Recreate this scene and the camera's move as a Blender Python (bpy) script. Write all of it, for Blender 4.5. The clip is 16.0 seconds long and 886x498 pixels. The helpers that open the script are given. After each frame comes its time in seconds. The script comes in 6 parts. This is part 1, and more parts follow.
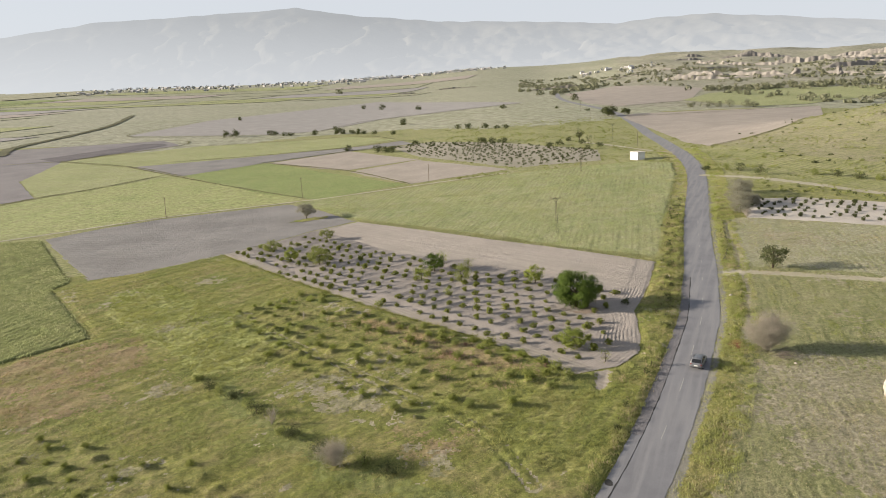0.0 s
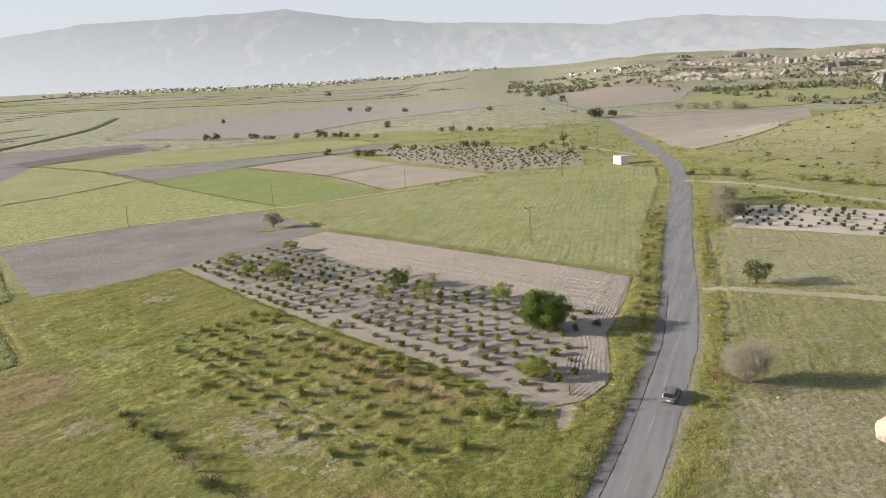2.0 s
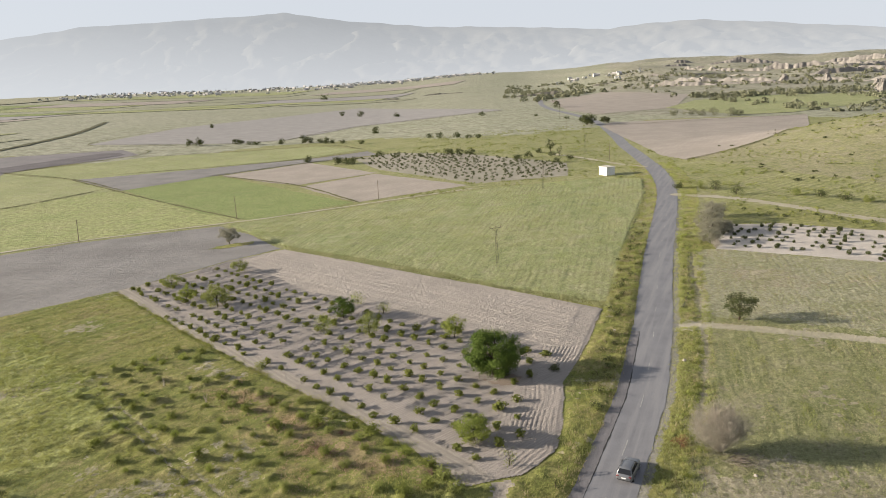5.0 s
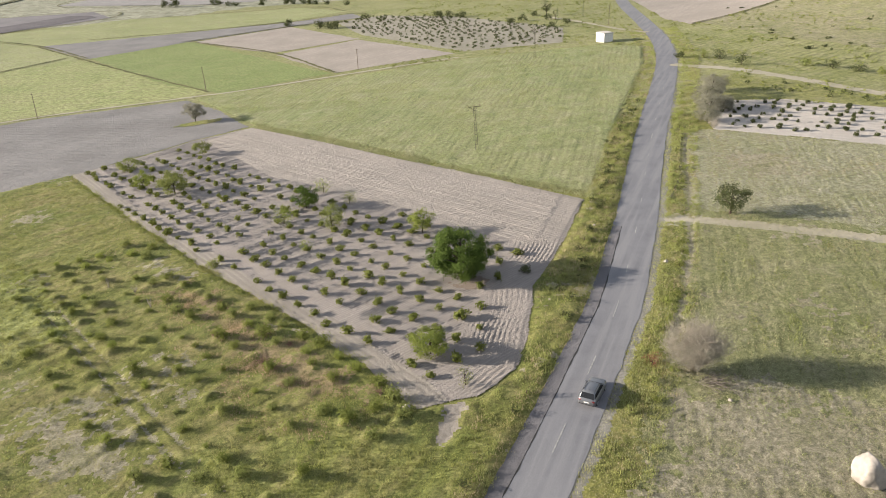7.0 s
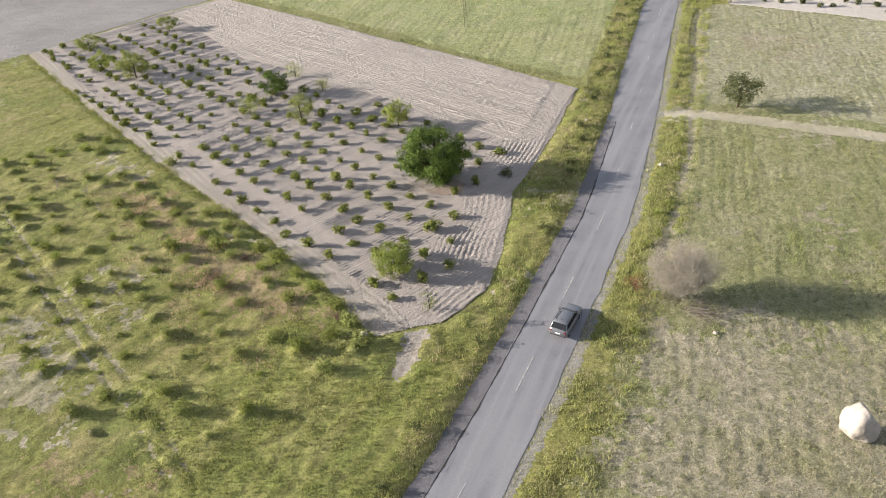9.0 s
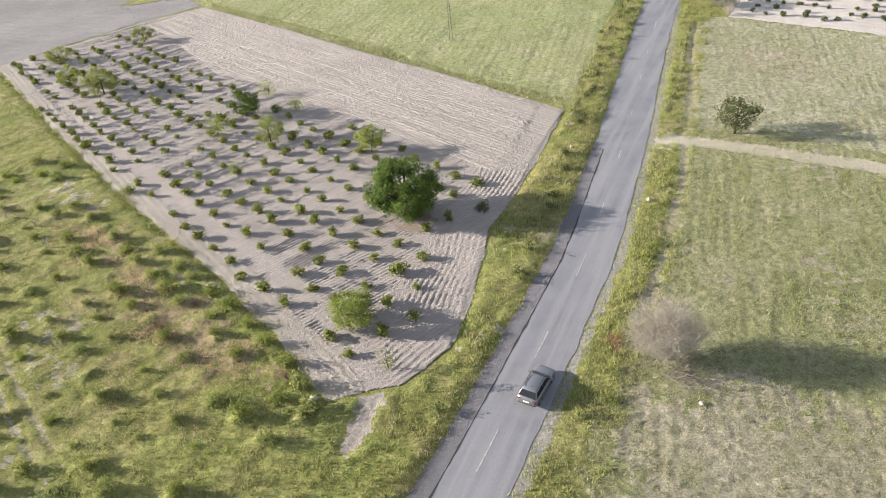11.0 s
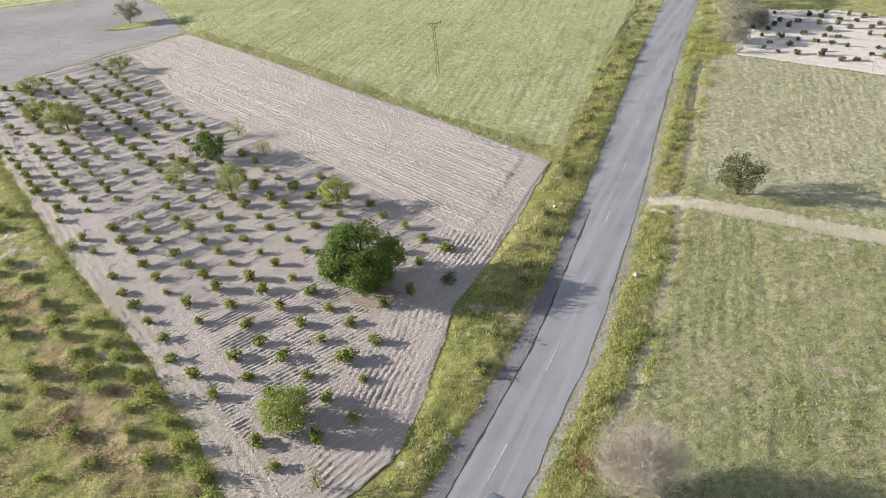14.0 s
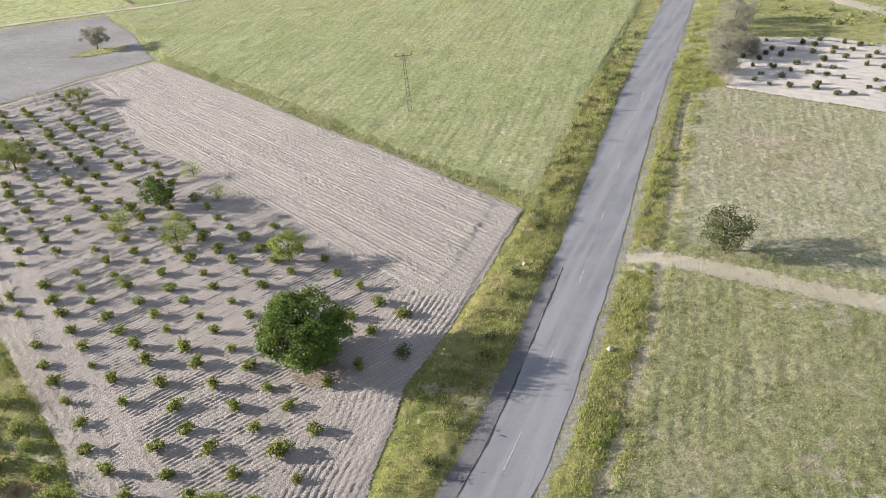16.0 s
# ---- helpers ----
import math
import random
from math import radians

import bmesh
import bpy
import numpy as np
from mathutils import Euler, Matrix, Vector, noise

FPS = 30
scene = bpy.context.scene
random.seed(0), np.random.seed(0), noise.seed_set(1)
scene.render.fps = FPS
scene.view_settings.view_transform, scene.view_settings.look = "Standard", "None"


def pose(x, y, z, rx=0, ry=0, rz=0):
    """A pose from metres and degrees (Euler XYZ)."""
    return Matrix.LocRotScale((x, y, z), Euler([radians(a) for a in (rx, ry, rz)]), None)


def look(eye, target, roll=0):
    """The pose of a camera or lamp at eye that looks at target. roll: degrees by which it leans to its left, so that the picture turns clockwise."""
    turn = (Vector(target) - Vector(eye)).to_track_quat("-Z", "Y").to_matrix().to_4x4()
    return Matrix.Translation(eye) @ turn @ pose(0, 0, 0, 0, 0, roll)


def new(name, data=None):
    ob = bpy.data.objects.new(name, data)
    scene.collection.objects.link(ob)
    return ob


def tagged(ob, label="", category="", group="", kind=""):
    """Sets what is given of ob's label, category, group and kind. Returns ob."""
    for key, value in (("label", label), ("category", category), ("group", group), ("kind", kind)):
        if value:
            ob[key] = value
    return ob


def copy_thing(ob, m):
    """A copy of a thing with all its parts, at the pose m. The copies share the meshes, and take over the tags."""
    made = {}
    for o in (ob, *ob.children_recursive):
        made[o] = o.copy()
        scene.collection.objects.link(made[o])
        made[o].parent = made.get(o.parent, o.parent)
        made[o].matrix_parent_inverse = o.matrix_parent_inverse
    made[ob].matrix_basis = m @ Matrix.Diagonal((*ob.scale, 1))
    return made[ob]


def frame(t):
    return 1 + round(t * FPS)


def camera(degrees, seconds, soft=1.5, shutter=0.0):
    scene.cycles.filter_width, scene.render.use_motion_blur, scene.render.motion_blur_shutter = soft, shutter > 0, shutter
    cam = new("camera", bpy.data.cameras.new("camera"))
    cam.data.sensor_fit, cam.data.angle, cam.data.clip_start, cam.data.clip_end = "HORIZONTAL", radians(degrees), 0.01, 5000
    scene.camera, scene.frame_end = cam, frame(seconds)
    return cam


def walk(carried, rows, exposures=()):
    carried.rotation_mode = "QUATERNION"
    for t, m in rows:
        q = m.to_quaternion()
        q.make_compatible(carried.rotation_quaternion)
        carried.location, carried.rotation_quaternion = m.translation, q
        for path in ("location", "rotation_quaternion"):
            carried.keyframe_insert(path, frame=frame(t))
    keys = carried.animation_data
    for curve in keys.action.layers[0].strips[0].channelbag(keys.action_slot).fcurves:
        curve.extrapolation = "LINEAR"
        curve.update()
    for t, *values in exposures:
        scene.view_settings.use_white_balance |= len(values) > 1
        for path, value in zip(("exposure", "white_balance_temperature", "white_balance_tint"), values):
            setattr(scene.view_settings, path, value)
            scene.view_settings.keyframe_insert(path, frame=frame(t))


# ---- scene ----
cam = camera(64.5, 16.0, soft=0.9)
EXPOSURE = 1.80
METRES, EYE, TILT, LEAN, TURN = 85.0, 45.0, -14.0, 2.0, 0.0
ROWS = [
    (0.0, 0.0, 0.0, 0.0, 0.0, 0.0, -0.0),
    (0.5, 0.0175, 0.0304, 0.0088, -0.07, 0.05, 0.03),
    (1.0, 0.0359, 0.0605, 0.0177, -0.24, 0.13, 0.1),
    (1.5, 0.0551, 0.0914, 0.0258, -0.47, 0.12, 0.2),
    (2.0, 0.0737, 0.1195, 0.0342, -0.61, 0.09, 0.27),
    (2.5, 0.0939, 0.149, 0.0431, -0.69, 0.18, 0.3),
    (3.0, 0.1141, 0.1785, 0.052, -0.72, 0.26, 0.27),
    (3.5, 0.1339, 0.2081, 0.0608, -0.69, 0.33, 0.22),
    (4.0, 0.1528, 0.2378, 0.0701, -0.68, 0.51, 0.18),
    (4.2, 0.1604, 0.2497, 0.0736, -0.66, 0.56, 0.15),
    (6.3, 0.2324, 0.3756, 0.1107, -0.63, -2.26, 0.0),
    (6.5, 0.2384, 0.3875, 0.1148, -0.6, -4.91, 0.07),
    (7.0, 0.2528, 0.4184, 0.1271, -0.69, -10.46, 0.17),
    (7.5, 0.2669, 0.4472, 0.1383, -0.61, -9.76, 0.18),
    (8.0, 0.2799, 0.4723, 0.1413, -0.52, -11.87, 0.11),
    (8.5, 0.2931, 0.4978, 0.1483, -0.22, -18.41, 0.08),
    (8.7, 0.2981, 0.5073, 0.1513, -0.17, -21.0, 0.08),
    (11.0, 0.3517, 0.6125, 0.1831, 0.33, -21.22, 0.02),
    (11.5, 0.3635, 0.6337, 0.1889, 0.58, -21.22, -0.02),
    (12.0, 0.3753, 0.6545, 0.195, 1.03, -21.19, -0.11),
    (12.5, 0.3865, 0.6755, 0.2008, 1.32, -21.16, -0.17),
    (13.0, 0.3978, 0.6961, 0.2072, 1.52, -21.1, -0.21),
    (13.5, 0.4088, 0.7172, 0.2141, 1.71, -20.67, -0.28),
    (14.0, 0.4184, 0.7397, 0.2216, 1.93, -20.34, -0.38),
    (14.5, 0.4283, 0.7636, 0.2292, 2.19, -19.96, -0.38),
    (15.0, 0.4394, 0.7892, 0.2373, 2.12, -19.71, -0.38),
    (15.5, 0.4523, 0.8162, 0.2458, 2.03, -19.54, -0.33),
    (16.0, 0.4664, 0.8445, 0.2548, 1.81, -19.52, -0.26),
]
walk(cam, [(t, pose(0, 0, EYE, TILT, LEAN, TURN) @ pose(METRES * x, METRES * y, METRES * z, 90 + pitch, roll, yaw)) for t, x, y, z, yaw, pitch, roll in ROWS],
     exposures=[(0.0, EXPOSURE, 6550, 12), (4.2, EXPOSURE, 6500, 12), (6.5, EXPOSURE - 0.04, 6400, 13), (7.0, EXPOSURE + 0.2, 6300, 13), (8.7, EXPOSURE + 0.4, 6150, 14), (11.0, EXPOSURE + 0.56, 6050, 14), (16.0, EXPOSURE + 0.45, 5950, 14)])

# ---- light ----
SUN_ELEVATION, SUN_BEARING = 13.5, 172.0   # degrees; bearing counted from +x towards +y
world = bpy.data.worlds.new("world")
scene.world = world
world.use_nodes = True
_wn = world.node_tree
_sky = _wn.nodes.new("ShaderNodeTexSky")
_sky.sky_type, _sky.sun_disc = "NISHITA", False
_sky.sun_elevation, _sky.sun_rotation = radians(SUN_ELEVATION), radians(90 - SUN_BEARING)
_sky.air_density, _sky.dust_density, _sky.ozone_density = 1.0, 0.45, 1.5
_veil = _wn.nodes.new("ShaderNodeHueSaturation")   # thin high haze takes most of the sky's colour
_veil.inputs["Saturation"].default_value, _veil.inputs["Value"].default_value = 0.45, 1.05
_wn.links.new(_sky.outputs[0], _veil.inputs["Color"])
_even = _wn.nodes.new("ShaderNodeMix")   # and evens out the glow along the horizon
_even.data_type, _even.blend_type = "RGBA", "DARKEN"
_even.inputs[0].default_value, _even.inputs[7].default_value = 0.88, (2.5, 2.63, 2.7, 1)
_wn.links.new(_veil.outputs[0], _even.inputs[6])
_pall = _wn.nodes.new("ShaderNodeMix")   # a pale even pall overhead, so that shade is well filled
_pall.data_type = "RGBA"
_pall.inputs[0].default_value, _pall.inputs[7].default_value = 0.6, (2.25, 2.46, 2.72, 1)
_wn.links.new(_even.outputs[2], _pall.inputs[6])
_wn.links.new(_pall.outputs[2], _wn.nodes["Background"].inputs[0])
_wn.nodes["Background"].inputs[1].default_value = 0.08
sun = new("sun", bpy.data.lights.new("sun", "SUN"))
sun.data.energy, sun.data.angle, sun.data.color = 4.4, radians(0.6), (1.0, 0.89, 0.72)
_s = (math.cos(radians(SUN_BEARING)) * 500, math.sin(radians(SUN_BEARING)) * 500, 500 * math.tan(radians(SUN_ELEVATION)))
sun.matrix_world = look(_s, (0, 0, 0))


# ---- materials ----
class Nodes:
    """Short hand for node trees."""

    def __init__(self, name):
        self.mat = bpy.data.materials.new(name)
        self.mat.use_nodes = True
        self.tree = self.mat.node_tree
        self.bsdf = self.tree.nodes["Principled BSDF"]
        self.coord = self.tree.nodes.new("ShaderNodeTexCoord").outputs["Object"]

    def link(self, a, b):
        self.tree.links.new(a, b)

    def node(self, kind, **values):
        n = self.tree.nodes.new(kind)
        for key, value in values.items():
            n.inputs[key].default_value = value
        return n

    def mapped(self, turn=0.0, scale=(1, 1, 1)):
        n = self.node("ShaderNodeMapping")
        n.inputs["Rotation"].default_value = (0, 0, radians(turn))
        n.inputs["Scale"].default_value = scale
        self.link(self.coord, n.inputs[0])
        return n.outputs[0]

    def noise(self, scale, detail=4.0, rough=0.6, vector=None):
        n = self.node("ShaderNodeTexNoise", Scale=scale, Detail=detail, Roughness=rough)
        self.link(vector or self.coord, n.inputs["Vector"])
        return n.outputs["Fac"]

    def ramp(self, fac, lo, hi):
        n = self.node("ShaderNodeMapRange")
        n.inputs[1].default_value, n.inputs[2].default_value = lo, hi
        self.link(fac, n.inputs[0])
        return n.outputs[0]

    def mix(self, fac, a, b, blend="MIX"):
        n = self.tree.nodes.new("ShaderNodeMix")
        n.data_type, n.blend_type = "RGBA", blend
        for value, slot in ((fac, n.inputs[0]), (a, n.inputs[6]), (b, n.inputs[7])):
            if isinstance(value, (int, float)):
                slot.default_value = value
            elif isinstance(value, tuple):
                slot.default_value = (*value, 1)
            else:
                self.link(value, slot)
        return n.outputs[2]

    def maths(self, op, a, b=0.0):
        n = self.tree.nodes.new("ShaderNodeMath")
        n.operation = op
        for value, slot in ((a, n.inputs[0]), (b, n.inputs[1])):
            if isinstance(value, (int, float)):
                slot.default_value = value
            else:
                self.link(value, slot)
        return n.outputs[0]

    def furrows(self, turn, spacing, wobble=1.5):
        """Waves across the direction turn (degrees from +x), spacing metres apart."""
        w = self.tree.nodes.new("ShaderNodeTexWave")
        w.bands_direction = "Y"
        for key, value in (("Scale", 0.314 / spacing), ("Distortion", wobble), ("Detail", 2.0), ("Detail Scale", 0.35)):
            w.inputs[key].default_value = value
        self.link(self.mapped(-turn), w.inputs["Vector"])
        return w.outputs["Fac"]

    def bump(self, height, distance, strength=1.0, below=None):
        n = self.node("ShaderNodeBump", Distance=distance, Strength=strength)
        self.link(height, n.inputs["Height"])
        if below:
            self.link(below, n.inputs["Normal"])
        self.link(n.outputs[0], self.bsdf.inputs["Normal"])
        return n.outputs[0]

    def done(self, colour, rough=0.9, specular=0.2):
        if isinstance(colour, tuple):
            self.bsdf.inputs["Base Color"].default_value = (*colour, 1)
        else:
            self.link(colour, self.bsdf.inputs["Base Color"])
        self.bsdf.inputs["Roughness"].default_value = rough
        self.bsdf.inputs["Specular IOR Level"].default_value = specular
        return self.mat


def sober(c):
    """A little dust over a plant colour."""
    grey = 0.3 * c[0] + 0.6 * c[1] + 0.1 * c[2]
    return tuple(0.61 * (0.9 * v + 0.1 * grey * k) for v, k in zip(c, (1.1, 1.0, 1.1)))


def soil(name, light, dark, turn, spacing, depth=0.06, wobble=1.5, lumps=3.0, drawn=0.0):
    """Tilled earth with furrows, clods and damp patches."""
    k = Nodes(name)
    light, dark = tuple(0.53 * v for v in light), tuple(0.48 * v for v in dark)
    lines = k.furrows(turn, spacing, wobble)
    clods = k.noise(lumps, 6, 0.7)
    patch = k.ramp(k.noise(0.07, 4), 0.35, 0.65)
    col = k.mix(patch, dark, light)
    if drawn:   # paler and darker streaks left by the harrow
        turned = k.node("ShaderNodeMapping", Scale=(0.045, 1.0, 1.0))
        k.link(k.mapped(-turn), turned.inputs[0])
        col = k.mix(k.maths("MULTIPLY", k.ramp(k.noise(drawn, 5, 0.65, turned.outputs[0]), 0.36, 0.64), 0.75), col, k.mix(0.85, col, tuple(1.12 * v for v in light)))
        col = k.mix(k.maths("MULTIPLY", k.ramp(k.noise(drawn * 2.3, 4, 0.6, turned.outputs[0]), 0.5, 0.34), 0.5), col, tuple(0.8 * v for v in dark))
    # Furrow troughs and hollows between clods get their shade painted in as darker soil.
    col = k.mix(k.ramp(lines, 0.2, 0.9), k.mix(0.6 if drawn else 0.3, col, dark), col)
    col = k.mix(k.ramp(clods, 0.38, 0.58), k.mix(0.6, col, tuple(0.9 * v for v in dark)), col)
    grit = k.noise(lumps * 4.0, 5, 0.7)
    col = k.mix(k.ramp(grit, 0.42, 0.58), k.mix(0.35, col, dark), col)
    low = k.bump(clods, 0.16, 1.0, k.bump(grit, 0.05, 0.8))
    k.bump(lines, depth, 1.0, low)
    return k.done(col, 0.95, 0.1)


def meadow(name, a, b, c, turn=0.0, spacing=0.0, grain=1.2, broad=0.03, swathes=0.0):
    """Grass seen from above: three tones at broad, middle and fine scale, with optional drill rows."""
    k = Nodes(name)
    a, b, c = sober(a), sober(b), sober(c)
    col = k.mix(k.ramp(k.noise(broad, 5), 0.36, 0.64), a, b)
    col = k.mix(k.ramp(k.noise(0.22, 6, 0.65), 0.48, 0.72), col, c)
    if swathes:   # grass laid over by wind and wheels
        drawn = k.node("ShaderNodeMapping", Scale=(0.12, 1.0, 1.0))
        k.link(k.mapped(-turn), drawn.inputs[0])
        laid = k.noise(swathes, 5, 0.65, drawn.outputs[0])
        col = k.mix(k.maths("MULTIPLY", k.ramp(laid, 0.5, 0.66), 0.6), col, k.mix(0.6, b, c))
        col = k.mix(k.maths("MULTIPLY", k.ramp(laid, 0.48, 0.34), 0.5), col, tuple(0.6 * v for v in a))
    # Near-black colour in the bump's hollows paints the shade between blades.
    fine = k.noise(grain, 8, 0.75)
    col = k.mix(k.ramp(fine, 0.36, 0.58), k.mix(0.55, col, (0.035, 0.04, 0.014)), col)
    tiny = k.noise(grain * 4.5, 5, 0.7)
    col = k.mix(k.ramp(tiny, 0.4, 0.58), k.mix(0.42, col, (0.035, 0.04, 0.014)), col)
    low = k.bump(tiny, 0.12, 0.9, k.bump(fine, 0.5, 0.9))
    if spacing:
        # Troughs between drill rows are darkened in colour as well, like shaded gaps.
        lines = k.furrows(turn, spacing, 3.0)
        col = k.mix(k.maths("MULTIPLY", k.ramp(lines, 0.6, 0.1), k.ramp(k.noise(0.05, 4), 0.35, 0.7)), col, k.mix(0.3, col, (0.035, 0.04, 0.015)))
        k.bump(lines, 0.06, 0.4, low)
    return k.done(col, 0.95, 0.1)


def leafy(name, a, b, c, through_light=0.25):
    """Leaves and blades: tones by island and by place."""
    k = Nodes(name)
    a, b, c = sober(a), sober(b), sober(c)
    geo = k.tree.nodes.new("ShaderNodeNewGeometry")
    info = k.tree.nodes.new("ShaderNodeObjectInfo")
    col = k.mix(k.ramp(k.noise(0.06, 5), 0.4, 0.6), a, b)
    col = k.mix(k.ramp(k.noise(0.17, 5), 0.47, 0.68), col, c)
    col = k.mix(k.maths("MULTIPLY", geo.outputs["Random Per Island"], 0.5), col, k.mix(0.5, a, b))
    col = k.mix(k.maths("MULTIPLY", k.ramp(k.noise(0.9, 3), 0.55, 0.35), 0.4), col, tuple(0.45 * v for v in a))
    col = k.mix(k.maths("MULTIPLY", info.outputs["Random"], 0.35), col, b)
    mat = k.done(col, 0.85, 0.08)
    tl = k.tree.nodes.new("ShaderNodeBsdfTranslucent")
    k.link(col, tl.inputs["Color"])
    add = k.tree.nodes.new("ShaderNodeMixShader")
    add.inputs[0].default_value = through_light
    k.link(k.bsdf.outputs[0], add.inputs[1])
    k.link(tl.outputs[0], add.inputs[2])
    k.link(add.outputs[0], k.tree.nodes["Material Output"].inputs["Surface"])
    return mat


def plain(name, colour, rough=0.6, metal=0.0, grain=6.0, vary=0.25, specular=0.4, relief=0.01):
    k = Nodes(name)
    n = k.noise(grain, 5)
    dark = tuple(v * (1 - vary) for v in colour)
    k.bump(n, relief, 0.4)
    k.bsdf.inputs["Metallic"].default_value = metal
    return k.done(k.mix(k.ramp(n, 0.35, 0.65), dark, colour), rough, specular)


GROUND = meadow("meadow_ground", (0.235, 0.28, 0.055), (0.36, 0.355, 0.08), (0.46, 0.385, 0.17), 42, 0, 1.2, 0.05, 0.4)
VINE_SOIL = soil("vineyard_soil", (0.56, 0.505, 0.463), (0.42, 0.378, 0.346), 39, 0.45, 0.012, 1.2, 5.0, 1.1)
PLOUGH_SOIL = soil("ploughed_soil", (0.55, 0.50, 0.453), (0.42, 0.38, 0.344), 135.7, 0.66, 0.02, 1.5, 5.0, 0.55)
TRACK_SOIL = soil("track_soil", (0.51, 0.462, 0.405), (0.39, 0.352, 0.308), 129, 0.9, 0.01, 2.0, 4.0, 1.0)
GREY_SOIL = soil("grey_soil", (0.41, 0.393, 0.382), (0.30, 0.288, 0.28), 22, 0.8, 0.05, 3.0, 2.2)
BEIGE_SOIL = soil("beige_soil", (0.53, 0.47, 0.415), (0.44, 0.39, 0.34), 60, 3.0, 0.03, 5.0, 0.8)
LILAC_SOIL = soil("lilac_soil", (0.46, 0.44, 0.422), (0.395, 0.376, 0.362), 20, 8.0, 0.02, 5.0, 0.3)
PALE_SOIL = soil("pale_soil", (0.72, 0.67, 0.61), (0.58, 0.535, 0.485), -32, 1.8, 0.03, 5.0)
DARK_SOIL = soil("dark_soil", (0.36, 0.337, 0.342), (0.29, 0.272, 0.277), 20, 2.0, 0.03, 5.0)
WHEAT = meadow("young_wheat", (0.395, 0.465, 0.185), (0.525, 0.54, 0.255), (0.60, 0.575, 0.345), 75, 1.6, 1.6, 0.025, 0.5)
GREEN = meadow("green_crop", (0.325, 0.42, 0.13), (0.375, 0.455, 0.15), (0.42, 0.465, 0.175), 40, 2.0)
YELLOW = meadow("yellow_green_crop", (0.46, 0.51, 0.205), (0.535, 0.56, 0.25), (0.555, 0.545, 0.31), 25, 3.0)
YELLOW_ROUGH = meadow("rough_yellow_crop", (0.42, 0.485, 0.165), (0.53, 0.56, 0.22), (0.56, 0.55, 0.27), 25, 2.2, 0.6, 0.05)
DEEP_SOIL = soil("deep_dark_soil", (0.235, 0.215, 0.225), (0.185, 0.17, 0.178), 20, 2.0, 0.03, 5.0)
LUSH = meadow("lush_grass", (0.27, 0.315, 0.085), (0.33, 0.36, 0.105), (0.37, 0.375, 0.14), 95, 1.4)
STUBBLE = meadow("mown_meadow", (0.345, 0.37, 0.15), (0.415, 0.415, 0.195), (0.51, 0.475, 0.285), 72, 0, 1.5, 0.05, 0.6)
STRAW = meadow("straw_ground", (0.485, 0.44, 0.30), (0.565, 0.505, 0.37), (0.36, 0.35, 0.165), 0, 0, 1.5, 0.08)
ORANGE = meadow("russet_grass", (0.42, 0.345, 0.15), (0.50, 0.355, 0.225), (0.32, 0.33, 0.10), 0, 0, 1.6, 0.1)
HILLSIDE = meadow("hill_grass", (0.34, 0.345, 0.15), (0.42, 0.395, 0.22), (0.48, 0.42, 0.30), 0, 0, 0.7, 0.04)
# Distance haze is mixed into this grass colour.
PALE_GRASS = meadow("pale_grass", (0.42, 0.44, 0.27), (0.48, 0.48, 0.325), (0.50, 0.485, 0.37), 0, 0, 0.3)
DOT_SOIL = soil("scrubby_soil", (0.50, 0.465, 0.385), (0.385, 0.36, 0.285), 30, 3.0, 0.02, 5.0, 0.5)
# Ground of the far plain and badlands, lightened and greyed for haze.
DRY_HAZY_PLAIN = meadow("dry_hazy_plain", (0.425, 0.44, 0.295), (0.485, 0.48, 0.35), (0.52, 0.50, 0.40), 0, 0, 0.12, 0.006)
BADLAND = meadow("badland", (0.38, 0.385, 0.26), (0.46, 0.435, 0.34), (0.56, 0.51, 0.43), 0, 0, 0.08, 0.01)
GRAVEL = soil("gravel", (0.40, 0.385, 0.36), (0.23, 0.225, 0.19), 0, 0.5, 0.01, 5.0, 3.0)
CHALK = soil("chalk_track", (0.66, 0.60, 0.51), (0.50, 0.46, 0.34), 0, 1.6, 0.02, 5.0)
BARK = plain("bark", (0.07, 0.052, 0.04), 0.95, 0, 8, 0.5, 0.1, 0.05)
GREY_BARK = plain("grey_twigs", (0.14, 0.12, 0.105), 0.95, 0, 8, 0.4, 0.1, 0.02)
PALE_TWIGS = plain("pale_twigs", (0.32, 0.285, 0.235), 0.95, 0, 8, 0.3, 0.1, 0.02)
WALNUT = leafy("walnut_leaves", (0.07, 0.12, 0.016), (0.175, 0.26, 0.034), (0.105, 0.165, 0.022), 0.25)
OLIVE = leafy("olive_leaves", (0.22, 0.27, 0.06), (0.37, 0.40, 0.10), (0.28, 0.32, 0.08), 0.32)
YOUNG = leafy("young_leaves", (0.22, 0.29, 0.04), (0.40, 0.45, 0.075), (0.28, 0.34, 0.05), 0.35)
SILVER = leafy("silver_leaves", (0.29, 0.285, 0.20), (0.42, 0.41, 0.30), (0.35, 0.345, 0.25), 0.4)
DUSKY = leafy("dusky_leaves", (0.085, 0.105, 0.035), (0.14, 0.16, 0.055), (0.13, 0.14, 0.06))
RUSTY = leafy("rusty_leaves", (0.30, 0.14, 0.07), (0.40, 0.21, 0.11), (0.27, 0.15, 0.08))
VINE_LEAF = leafy("vine_leaves", (0.165, 0.205, 0.034), (0.345, 0.38, 0.066), (0.225, 0.265, 0.047), 0.36)
BLADES = leafy("grass_blades", (0.23, 0.30, 0.055), (0.41, 0.42, 0.10), (0.50, 0.43, 0.20), 0.4)
VERGE_BLADES = leafy("verge_blades", (0.31, 0.38, 0.085), (0.48, 0.51, 0.14), (0.54, 0.52, 0.22), 0.4)
